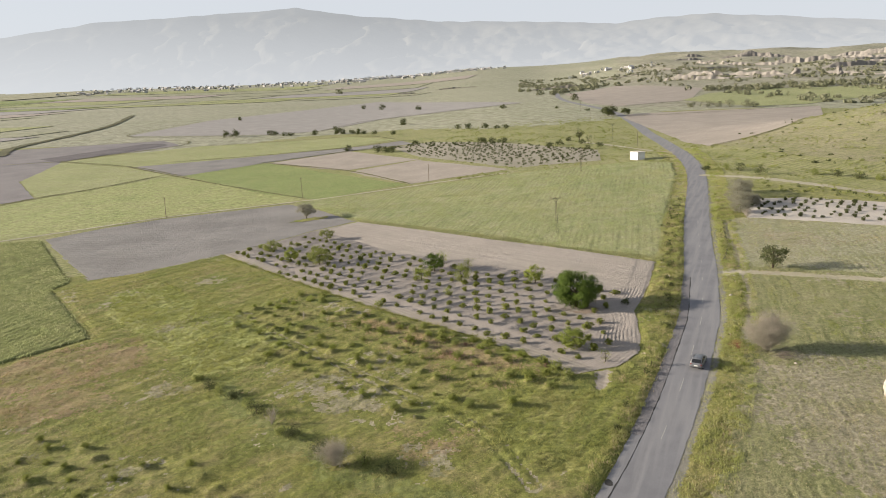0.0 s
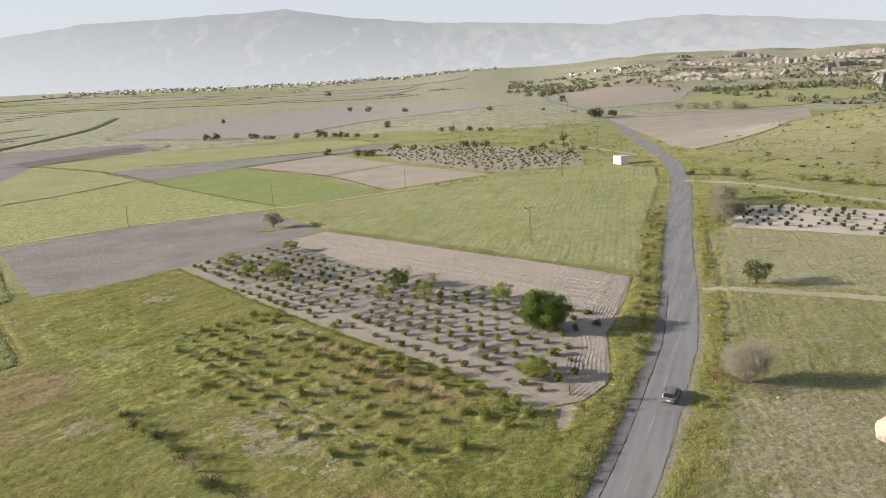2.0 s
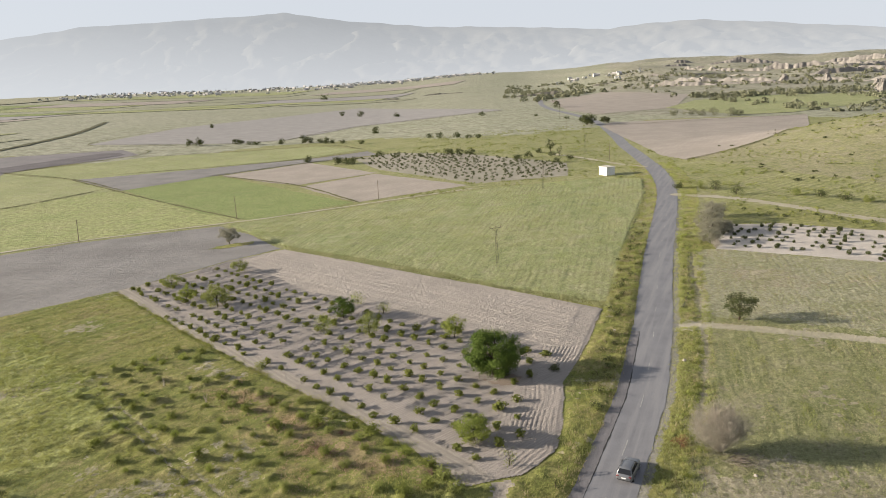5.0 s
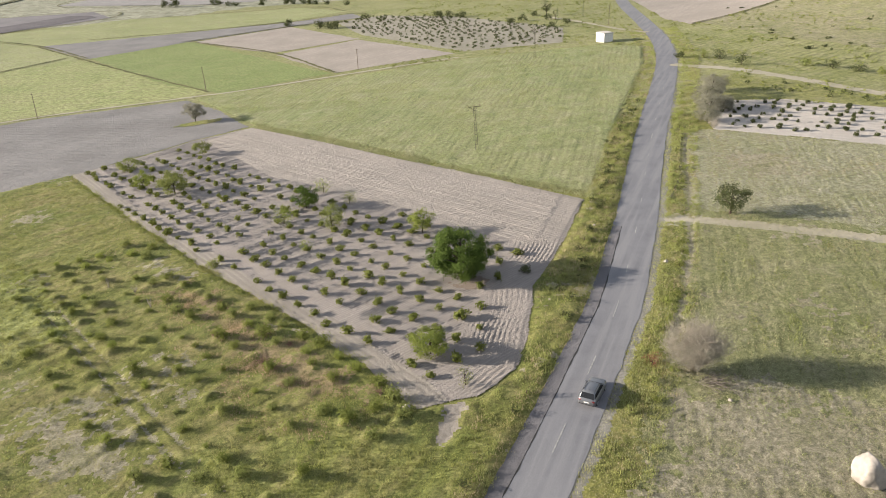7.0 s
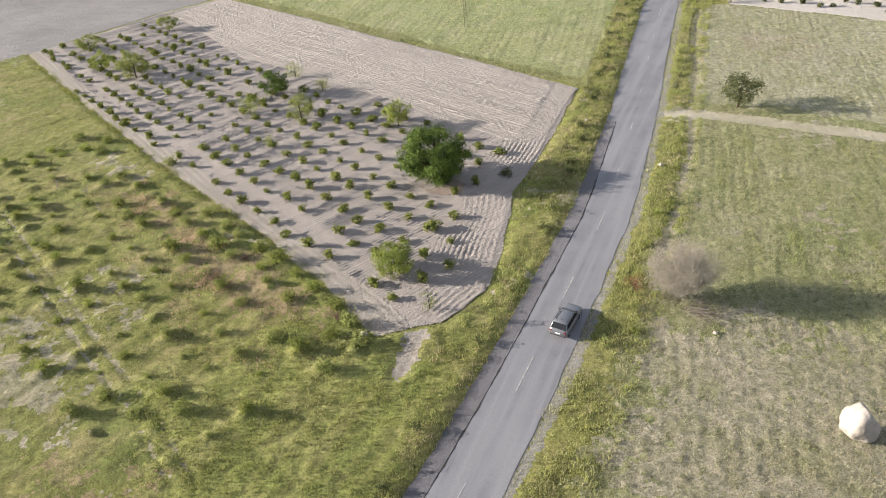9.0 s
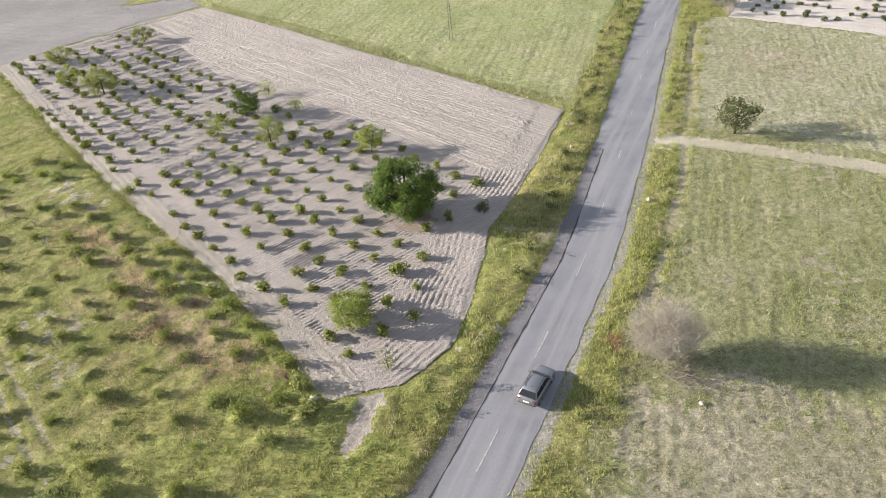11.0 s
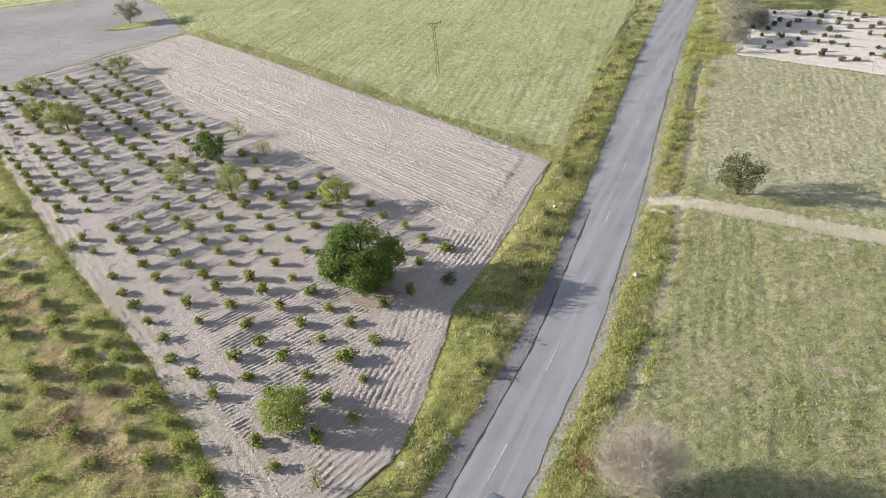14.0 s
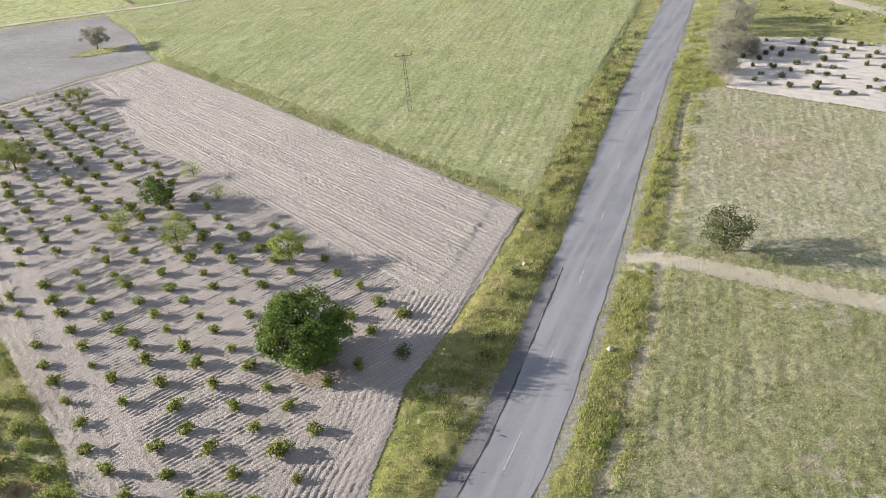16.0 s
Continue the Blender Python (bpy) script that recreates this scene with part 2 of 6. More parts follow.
DRY_BLADES = leafy("dry_blades", (0.50, 0.40, 0.22), (0.60, 0.49, 0.30), (0.42, 0.38, 0.15), 0.4)
RUSSET_BLADES = leafy("russet_blades", (0.50, 0.36, 0.21), (0.61, 0.43, 0.29), (0.45, 0.39, 0.18), 0.4)
WHEAT_BLADES = leafy("wheat_blades", (0.385, 0.475, 0.17), (0.54, 0.575, 0.255), (0.61, 0.59, 0.33), 0.4)
PALE_BLADES = leafy("pale_blades", (0.355, 0.40, 0.165), (0.495, 0.505, 0.24), (0.58, 0.55, 0.34), 0.4)
SOFT_GRASS = meadow("soft_meadow", (0.40, 0.45, 0.12), (0.47, 0.49, 0.15), (0.50, 0.48, 0.19), 60, 1.8, 0.8, 0.06)
FRESH_GRASS = meadow("fresh_meadow", (0.29, 0.335, 0.07), (0.39, 0.405, 0.10), (0.48, 0.41, 0.17), 58, 0, 1.0, 0.08, 0.5)
FRESH_BLADES = leafy("fresh_blades", (0.29, 0.34, 0.07), (0.42, 0.44, 0.11), (0.46, 0.43, 0.17), 0.4)
# Greyer and lighter than near scrub: haze painted into the leaves.
HAZED_SCRUB = leafy("hazed_scrub_leaves", (0.20, 0.22, 0.125), (0.31, 0.315, 0.19), (0.25, 0.255, 0.16))
OLIVE_PLOT = meadow("olive_grass_plot", (0.33, 0.345, 0.10), (0.39, 0.385, 0.13), (0.42, 0.40, 0.19), 0, 0, 0.8, 0.08)
MID_GROUND = meadow("rough_pasture", (0.36, 0.385, 0.13), (0.46, 0.46, 0.19), (0.52, 0.48, 0.28), 30, 2.6, 0.8, 0.04)
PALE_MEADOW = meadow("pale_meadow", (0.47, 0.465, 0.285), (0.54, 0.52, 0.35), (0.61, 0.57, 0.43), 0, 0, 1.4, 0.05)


# ---- the lie of the land ----
def smooth(v, a, b):
    k = np.clip((v - a) / (b - a), 0, 1)
    return k * k * (3 - 2 * k)


def land(x, y):
    """Height of the ground: a slope falling to the west, a hill beside the road, a rising badland far to the north-east."""
    x, y = np.asarray(x, float), np.asarray(y, float)
    z = 0.4 + 6 * np.tanh(0.055 * x / 6) + 0.006 * np.clip(y - 130, 0, 770)
    z = z + 19 * np.exp(-(((x - 240) / 72) ** 2) - ((y - 330) / 75) ** 2)
    far = np.hypot(x, y)
    side = x / np.maximum(y, 60)
    z = z + 30 * smooth(far, 1700, 3600)
    z = z + 26 * smooth(side, -0.25, 0.1) * smooth(far, 1600, 3000)
    east = smooth(side, 0.12, 0.32) * smooth(far, 750, 2100)
    rough = np.sin(x / 61 + 1.3 * np.sin(y / 97)) + np.sin(y / 71 + 1.7 * np.sin(x / 83)) + 0.6 * np.sin((x + y) / 37)
    step = smooth(rough, 0.2, 0.55) + 0.8 * smooth(rough, 1.2, 1.45)
    return z + east * (28 + 1.6 * rough + 3 * step)


def height(x, y):
    return float(land(x, y))


def inside(poly, x, y):
    """Whether points lie in a polygon."""
    x, y = np.asarray(x, float), np.asarray(y, float)
    hit = np.zeros(x.shape, bool)
    for (ax, ay), (bx, by) in zip(poly, poly[1:] + poly[:1]):
        if ay != by:
            hit ^= ((ay > y) != (by > y)) & (x < (bx - ax) * (y - ay) / (by - ay) + ax)
    return hit


def mesh_of(name, verts, faces, mat, smooth_faces=False):
    me = bpy.data.meshes.new(name)
    me.from_pydata(np.asarray(verts, float).tolist(), [], [tuple(f) for f in faces])
    me.materials.append(mat)
    if smooth_faces:
        me.polygons.foreach_set("use_smooth", [True] * len(me.polygons))
    me.update()
    return me


def part(name, data, mat, parent=None, label=""):
    """Links a bmesh or a mesh as one object, under a thing or a part."""
    if isinstance(data, bmesh.types.BMesh):
        me = bpy.data.meshes.new(name)
        data.to_mesh(me)
        data.free()
        me.materials.append(mat)
    else:
        me = data
    ob = new(name, me)
    ob.parent = parent
    return tagged(ob, label)


def thing(name, label, category, x, y, z=None, turn=0.0, group=""):
    ob = new(name)
    ob.empty_display_size = 0.3
    ob.matrix_basis = pose(x, y, stand(x, y) if z is None else z, 0, 0, turn)
    return tagged(ob, label, category, group)


def frayed(outline, step, amount, seed=0.0):
    """An outline with points every step metres, moved about a little."""
    pts = []
    for (ax, ay), (bx, by) in zip(outline, outline[1:] + outline[:1]):
        n = max(1, int(math.hypot(bx - ax, by - ay) / step))
        for i in range(n):
            x, y = ax + (bx - ax) * i / n, ay + (by - ay) * i / n
            v = noise.noise_vector(Vector((x / (3 * step), y / (3 * step), seed)))
            w = noise.noise_vector(Vector((x / step * 1.7, y / step * 1.7, seed + 9)))
            pts.append((x + amount * (v.x + 0.6 * w.x), y + amount * (v.y + 0.6 * w.y)))
    return pts


def drape(name, outline, mat, label, lift=0.05, cell=8.0, fray=0.5, step=3.0):
    """A field: a sheet laid over the ground."""
    bm = bmesh.new()
    pts = frayed(outline, step, fray, len(outline))
    face = bm.faces.new([bm.verts.new((x, y, 0)) for x, y in pts])
    bmesh.ops.triangulate(bm, faces=[face])
    for axis in (0, 1):
        lo, hi = min(p[axis] for p in pts), max(p[axis] for p in pts)
        n = int((hi - lo) / cell)
        for i in range(1, n + 1):
            co, no = [0, 0, 0], [0, 0, 0]
            co[axis], no[axis] = lo + (hi - lo) * i / (n + 1), 1
            bmesh.ops.bisect_plane(bm, geom=bm.verts[:] + bm.edges[:] + bm.faces[:], plane_co=co, plane_no=no)
    for v in bm.verts:
        v.co.z = height(v.co.x, v.co.y) + lift
    bmesh.ops.recalc_face_normals(bm, faces=bm.faces)
    for f in bm.faces:
        f.smooth = True
        if f.normal.z < 0:
            f.normal_flip()
    ob = part(name, bm, mat)
    return tagged(ob, label, "field", kind="structure")


def ribbon(name, line, mat, label, category, widths, lift, fray=0.0, step=2.0, z_side=0.0):
    """A road or track along a smooth line; widths: offsets to the two sides."""
    pts = spline(line, step)
    verts, faces = [], []
    n_across = 4
    for i, p in enumerate(pts):
        d = pts[min(i + 1, len(pts) - 1)] - pts[max(i - 1, 0)]
        d = d / np.hypot(*d)
        side = np.array([d[1], -d[0]])
        for k in range(n_across + 1):
            w = widths[0] + (widths[1] - widths[0]) * k / n_across
            if k in (0, n_across):
                w += fray * (noise.noise(Vector((p[0] * 0.9, p[1] * 0.9, k * 7.0))) + noise.noise(Vector((p[0] * 0.23, p[1] * 0.23, k * 5.0))))
            q = p + side * w
            verts.append((*q, height(*q) + lift - (z_side if k in (0, n_across) else 0)))
    m = n_across + 1
    for i in range(len(pts) - 1):
        for k in range(n_across):
            a = i * m + k
            faces.append((a, a + 1, a + m + 1, a + m))
    ob = part(name, mesh_of(name, verts, faces, mat, True), mat)
    return tagged(ob, label, category, kind="structure")


def spline(line, step):
    """A smooth line through plan points, with points about every step metres."""
    p = [np.array(q, float) for q in line]
    p = [2 * p[0] - p[1]] + p + [2 * p[-1] - p[-2]]
    out = []
    for a, b, c, d in zip(p, p[1:], p[2:], p[3:]):
        n = max(2, int(np.hypot(*(c - b)) / step))
        for i in range(n):
            t = i / n
            out.append(0.5 * (2 * b + (c - a) * t + (2 * a - 5 * b + 4 * c - d) * t * t + (3 * b - a - 3 * c + d) * t ** 3))
    return out + [p[-2]]


# ---- the ground, one sheet to the horizon ----
def graded(lo, hi, centre, fine, growth):
    out, p, s = [centre], centre, fine
    while p < hi:
        p, s = p + s, s * growth
        out.append(min(p, hi))
    p, s = centre, fine
    while p > lo:
        p, s = p - s, s * growth
        out.insert(0, max(p, lo))
    return np.array(out)


gx, gy = graded(-4200, 4200, 20, 4.0, 1.028), graded(-900, 4700, 120, 4.0, 1.02)
X, Y = np.meshgrid(gx, gy)
Z = land(X, Y)
n = len(gx)
quads = [(j * n + i, j * n + i + 1, (j + 1) * n + i + 1, (j + 1) * n + i) for j in range(len(gy) - 1) for i in range(n - 1)]
ground = part("ground", mesh_of("ground", np.stack([X, Y, Z], -1).reshape(-1, 3), quads, GROUND, True), GROUND)
for extra in (DRY_HAZY_PLAIN, BADLAND, MID_GROUND):
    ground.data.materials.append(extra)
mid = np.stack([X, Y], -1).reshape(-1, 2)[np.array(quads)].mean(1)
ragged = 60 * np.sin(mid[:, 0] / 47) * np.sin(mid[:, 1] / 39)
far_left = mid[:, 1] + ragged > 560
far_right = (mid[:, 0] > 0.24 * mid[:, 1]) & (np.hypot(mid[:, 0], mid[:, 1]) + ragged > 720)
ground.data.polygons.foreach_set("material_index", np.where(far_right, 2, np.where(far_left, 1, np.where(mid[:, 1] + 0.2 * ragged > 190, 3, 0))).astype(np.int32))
tagged(ground, "green and straw-coloured meadow land stretching to the horizon", "ground", kind="structure")

# ---- fields ----
VINEYARD = [(-64, 192), (-33, 155), (-11, 130), (5, 113), (13, 103), (18, 96), (24.6, 97.0), (29.0, 101.3), (30.1, 105.2), (31.5, 111), (33.7, 120.8), (37.8, 130), (41.1, 138.4), (43.1, 143.3), (46.1, 150.5), (29, 167.5), (11.5, 184), (-2.5, 198), (-29, 223), (-42.5, 214), (-53.5, 201)]
PLOUGH = [(-40, 212), (-33, 204), (-14.6, 178), (-4, 169.5), (5, 161), (15.6, 152), (23, 143.5), (33.5, 134), (38.5, 133.5), (41, 138.4), (43, 143.3), (46, 150.5), (29, 167.5), (11.5, 184),
          (-2.5, 198), (-29, 223)]
WHEAT_FIELD = [(-59, 269), (-16, 281), (29, 296), (83, 302), (94, 292), (86, 262), (63, 199), (47.5, 153), (29, 168.5), (1, 198), (-28.5, 225), (-44, 247)]

def nearest(line, X, Y):
    """Distance from a plan line of points."""
    best = np.full(X.shape, 1e9)
    for (ax, ay), (bx, by) in zip(line, line[1:]):
        dx, dy = bx - ax, by - ay
        t = np.clip(((X - ax) * dx + (Y - ay) * dy) / (dx * dx + dy * dy), 0, 1)
        best = np.minimum(best, np.hypot(X - ax - t * dx, Y - ay - t * dy))
    return best


def wavy(X, Y, scale, seed=0.0):
    """A smooth random field made of a few crossing waves."""
    out = np.zeros(X.shape)
    for i in range(7):
        a = 2.4 * i + seed
        f = (0.6 + 0.27 * i) / scale
        out += np.sin((X * math.cos(a) + Y * math.sin(a)) * f + 1.7 * i + 3 * seed + 0.8 * np.sin((X * math.sin(a) - Y * math.cos(a)) * f * 0.7 + a)) / (1 + 0.25 * i)
    return out / 2.6


LEFT_EDGE = [(-64, 192), (-33, 155), (-11, 130), (5, 113), (13, 103), (18, 96)]
RIGHT_EDGE = [(18, 96), (24.6, 97.0), (29.0, 101.3), (30.1, 105.2), (31.5, 111), (33.7, 120.8), (37.8, 130), (41.1, 138.4), (43.1, 143.3), (46.1, 150.5)]
PLOUGH_EDGE = [(-40, 212), (-33, 204), (-14.6, 178), (-4, 169.5), (5, 161), (15.6, 152), (23, 143.5), (30, 137)]


def tilled(name, label, poly, keep, relief, mat, cell=0.14, across=0.0, turn=0.0):
    """Worked earth as a fine relief, cut along a frayed edge; the mesh runs along the furrows."""
    c, s = math.cos(radians(turn)), math.sin(radians(turn))
    xs, ys = [p[0] * c + p[1] * s for p in poly], [p[1] * c - p[0] * s for p in poly]
    gx, gy = np.arange(min(xs) - 1, max(xs) + 1, cell), np.arange(min(ys) - 1, max(ys) + 1, across or cell)
    U, V = np.meshgrid(gx, gy)
    X, Y = U * c - V * s, U * s + V * c
    wob = wavy(X, Y, 0.9, 2.0) * 0.12 + wavy(X, Y, 0.25, 3.0) * 0.12 + wavy(X, Y, 2.5, 5.0) * 0.35
    on = inside(poly, X + wob, Y + wavy(X, Y, 0.7, 4.0) * 0.15 + wavy(X, Y, 2.1, 6.0) * 0.2) & keep(X, Y)
    Z = land(X, Y) + 0.03 + (0.09 + relief(X, Y)) * smooth(nearest(poly + poly[:1], X, Y), 0.0, 0.8)
    cells = on[:-1, :-1] & on[1:, :-1] & on[:-1, 1:] & on[1:, 1:]
    j, i = np.nonzero(cells)
    n = len(gx)
    quads = np.stack([j * n + i, j * n + i + 1, (j + 1) * n + i + 1, (j + 1) * n + i], 1)
    ids, quads = np.unique(quads, return_inverse=True)
    verts = np.stack([X, Y, Z], -1).reshape(-1, 3)[ids]
    ob = part(name, mesh_of(name, verts, quads.reshape(-1, 4).tolist(), mat, True), mat)
    return tagged(ob, label, "field", kind="structure")


def masked(name, label, category, box, on_at, mat, lift, cell):
    """A sheet on the ground, kept only where on_at says so."""
    gx, gy = np.arange(box[0], box[1], cell), np.arange(box[2], box[3], cell)
    X, Y = np.meshgrid(gx, gy)
    on = on_at(X, Y)
    cells = on[:-1, :-1].astype(int) + on[1:, :-1] + on[:-1, 1:] + on[1:, 1:] >= 3
    j, i = np.nonzero(cells)
    n = len(gx)
    quads = np.stack([j * n + i, j * n + i + 1, (j + 1) * n + i + 1, (j + 1) * n + i], 1)
    ids, quads = np.unique(quads, return_inverse=True)
    verts = np.stack([X, Y, land(X, Y) + lift], -1).reshape(-1, 3)[ids]
    ob = part(name, mesh_of(name, verts, quads.reshape(-1, 4).tolist(), mat, True), mat)
    return tagged(ob, label, category, kind="structure")


def patchy(name, label, outline, mat, lift=0.05, cell=0.35, rag=2.5, seed=1.0):
    """A natural patch of ground whose edge breaks up into islands."""
    xs, ys = [p[0] for p in outline], [p[1] for p in outline]

    def on(X, Y):
        d = nearest(outline + outline[:1], X, Y) * np.where(inside(outline, X, Y), 1, -1)
        return d + rag * (0.7 * wavy(X, Y, 2.2, seed) + 0.7 * wavy(X, Y, 0.55, seed + 1) + 0.5 * wavy(X, Y, 5.0, seed + 2)) > 0

    return masked(name, label, "ground", (min(xs) - rag, max(xs) + rag, min(ys) - rag, max(ys) + rag), on, mat, lift, cell)


def worn(name, label, line, mat, offsets, half, lift=0.06, cell=0.18, rag=0.25, seed=1.0):
    """Bare wheel lines or a trodden path along a smooth line."""
    pts = [tuple(p) for p in spline(line, 4.0)]
    xs, ys = [p[0] for p in pts], [p[1] for p in pts]

    def on(X, Y):
        d = nearest(pts, X, Y)
        gap = np.min([np.abs(d - o) for o in offsets], 0)
        return half - gap + rag * (wavy(X, Y, 0.4, seed) + wavy(X, Y, 1.6, seed + 3)) > 0

    return masked(name, label, "track", (min(xs) - 3, max(xs) + 3, min(ys) - 3, max(ys) + 3), on, mat, lift, cell)


def clods(X, Y):
    return 0.026 * wavy(X, Y, 0.10, 1.0) + 0.02 * wavy(X, Y, 0.45, 5.0)


def ridge(v, period):
    """Sharp crests with rounded troughs between, from -1 to 1."""
    return 1 - 2 * np.abs(np.sin(np.pi * v / period)) ** 0.75


def vineyard_relief(X, Y):
    """Furrows across the slope that bend along the roadside edge."""
    edge = nearest(RIGHT_EDGE, X, Y)
    left = nearest(LEFT_EDGE, X, Y)
    u = (X * C2R + Y * S2R) + 0.25 * wavy(X, Y, 4.0, 3.0) + 0.03 * wavy(X, Y, 0.5, 27.0)
    row = np.abs((u + 0.76 + 1.875) % 3.75 - 1.875)   # distance from the vines' row
    rows = ridge(u, 0.47) * (0.35 + 0.65 * smooth(row, 0.25, 0.7)) + 0.9 * np.exp(-((row - 0.75) / 0.22) ** 2) * np.clip(0.4 + wavy(X, Y, 0.28, 28.0), -0.4, 1.6)
    turn = ridge(edge + 0.4 * wavy(X, Y, 3.0, 6.0) + 0.04 * wavy(X, Y, 0.5, 37.0), 0.62)
    rut = ridge(left + 0.12 * wavy(X, Y, 3.0, 7.0), 0.7)
    k = smooth(edge + 1.5 * wavy(X, Y, 6.0, 8.0), 9.5, 6.0)
    m = smooth(np.abs(left - 5.2) + 0.3 * wavy(X, Y, 2.0, 9.0), 1.3, 0.7)
    amp = 0.05 * np.clip(0.95 + 0.25 * wavy(X, Y, 3.5, 11.0) + 0.4 * streaks(X, Y, 0.3, 38.7, 29.0), 0.45, 1.6)
    return (1 - k) * (1 - m) * amp * rows + k * (0.036 + 0.026 * wavy(X, Y, 1.8, 23.0)) * turn + (1 - k) * m * 0.05 * rut + clods(X, Y)


def track_relief(X, Y):
    left = nearest(LEFT_EDGE, X, Y)
    return 0.03 * ridge(left + 0.25 * wavy(X, Y, 3.0, 7.0), 0.85) * np.clip(0.6 + 0.7 * wavy(X, Y, 1.6, 19.0), 0, 2) + clods(X, Y) + 0.012


def plough_relief(X, Y):
    """Long thin harrow lines, rougher in bands, bent along the road at their end."""
    u = X * C3R + Y * S3R + 0.10 * wavy(X, Y, 6.0, 13.0) + 0.012 * wavy(X, Y, 0.4, 33.0)
    band = 0.5 + 0.5 * np.sin(2 * np.pi * u / 5.3 + 0.8)
    lines = 0.03 * ridge(u, 0.5) * np.clip(0.8 + 0.9 * streaks(X, Y, 0.3, 135.7, 21.0), 0, 2) + 0.03 * ridge(u + 0.3 * wavy(X, Y, 9.0, 24.0), 2.15) * np.clip(0.7 + 1.2 * streaks(X, Y, 0.5, 135.7, 22.0), 0, 2)
    edge = nearest(RIGHT_EDGE, X, Y)
    k = smooth(edge + 0.5 * wavy(X, Y, 4.0, 8.0) + 0.15 * wavy(X, Y, 0.5, 18.0), 4.6, 3.9)
    rough = 0.07 * band ** 2 * np.clip(0.2 + wavy(X, Y, 0.16, 15.0) + 0.6 * wavy(X, Y, 0.5, 16.0), -0.3, 2)
    return 0.03 + (1 - k) * (0.08 * smooth(nearest(PLOUGH_EDGE, X, Y), 2.0, 9.0) + lines + rough) + k * (0.036 + 0.026 * wavy(X, Y, 1.8, 23.0)) * ridge(edge + 0.3 * wavy(X, Y, 3.0, 6.0), 0.62) + clods(X, Y)


def streaks(X, Y, scale, turn, seed):
    """Randomness drawn out along a direction."""
    c, d = math.cos(radians(turn)), math.sin(radians(turn))
    return wavy((X * c + Y * d) * 0.1, Y * c - X * d, scale, seed)


C2R, S2R = math.cos(radians(128.7)), math.sin(radians(128.7))
C3R, S3R = math.cos(radians(45.7)), math.sin(radians(45.7))
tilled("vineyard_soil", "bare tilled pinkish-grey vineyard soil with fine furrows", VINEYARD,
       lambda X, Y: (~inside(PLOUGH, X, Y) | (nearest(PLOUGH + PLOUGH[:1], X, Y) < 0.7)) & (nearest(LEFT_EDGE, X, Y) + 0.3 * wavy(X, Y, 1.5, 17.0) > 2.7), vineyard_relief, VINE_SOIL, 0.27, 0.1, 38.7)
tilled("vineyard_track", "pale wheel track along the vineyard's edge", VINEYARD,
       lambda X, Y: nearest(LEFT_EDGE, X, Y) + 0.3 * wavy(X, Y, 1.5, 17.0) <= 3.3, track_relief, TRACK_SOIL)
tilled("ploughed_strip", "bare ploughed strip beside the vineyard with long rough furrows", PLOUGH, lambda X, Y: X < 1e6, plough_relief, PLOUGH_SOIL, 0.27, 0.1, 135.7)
GREY_FIELD = [(-135, 228), (-122, 242), (-105, 254), (-78, 262.5), (-60.5, 267), (-44, 246.5), (-30, 224), (-42, 215), (-64, 190.5), (-77, 179), (-93.5, 173.5)]
tilled("grey_ploughed_field", "harrowed grey field beside the vineyard", GREY_FIELD, lambda X, Y: X < 1e6,
       lambda X, Y: 0.03 * ridge(X * C2R + Y * S2R + 0.4 * wavy(X, Y, 14.0, 81.0), 1.05) + 0.04 * wavy(X, Y, 0.3, 83.0), GREY_SOIL, 0.6, 0.24, 38.7)
tilled("wheat_field", "field of tall young green wheat beside the road", WHEAT_FIELD, lambda X, Y: X < 1e6,
       lambda X, Y: 0.2 + 0.06 * wavy(X, Y, 0.5, 84.0) + 0.035 * streaks(X, Y, 0.9, 68, 85.0) + 0.05 * wavy(X, Y, 4.0, 86.0), WHEAT, 0.45)
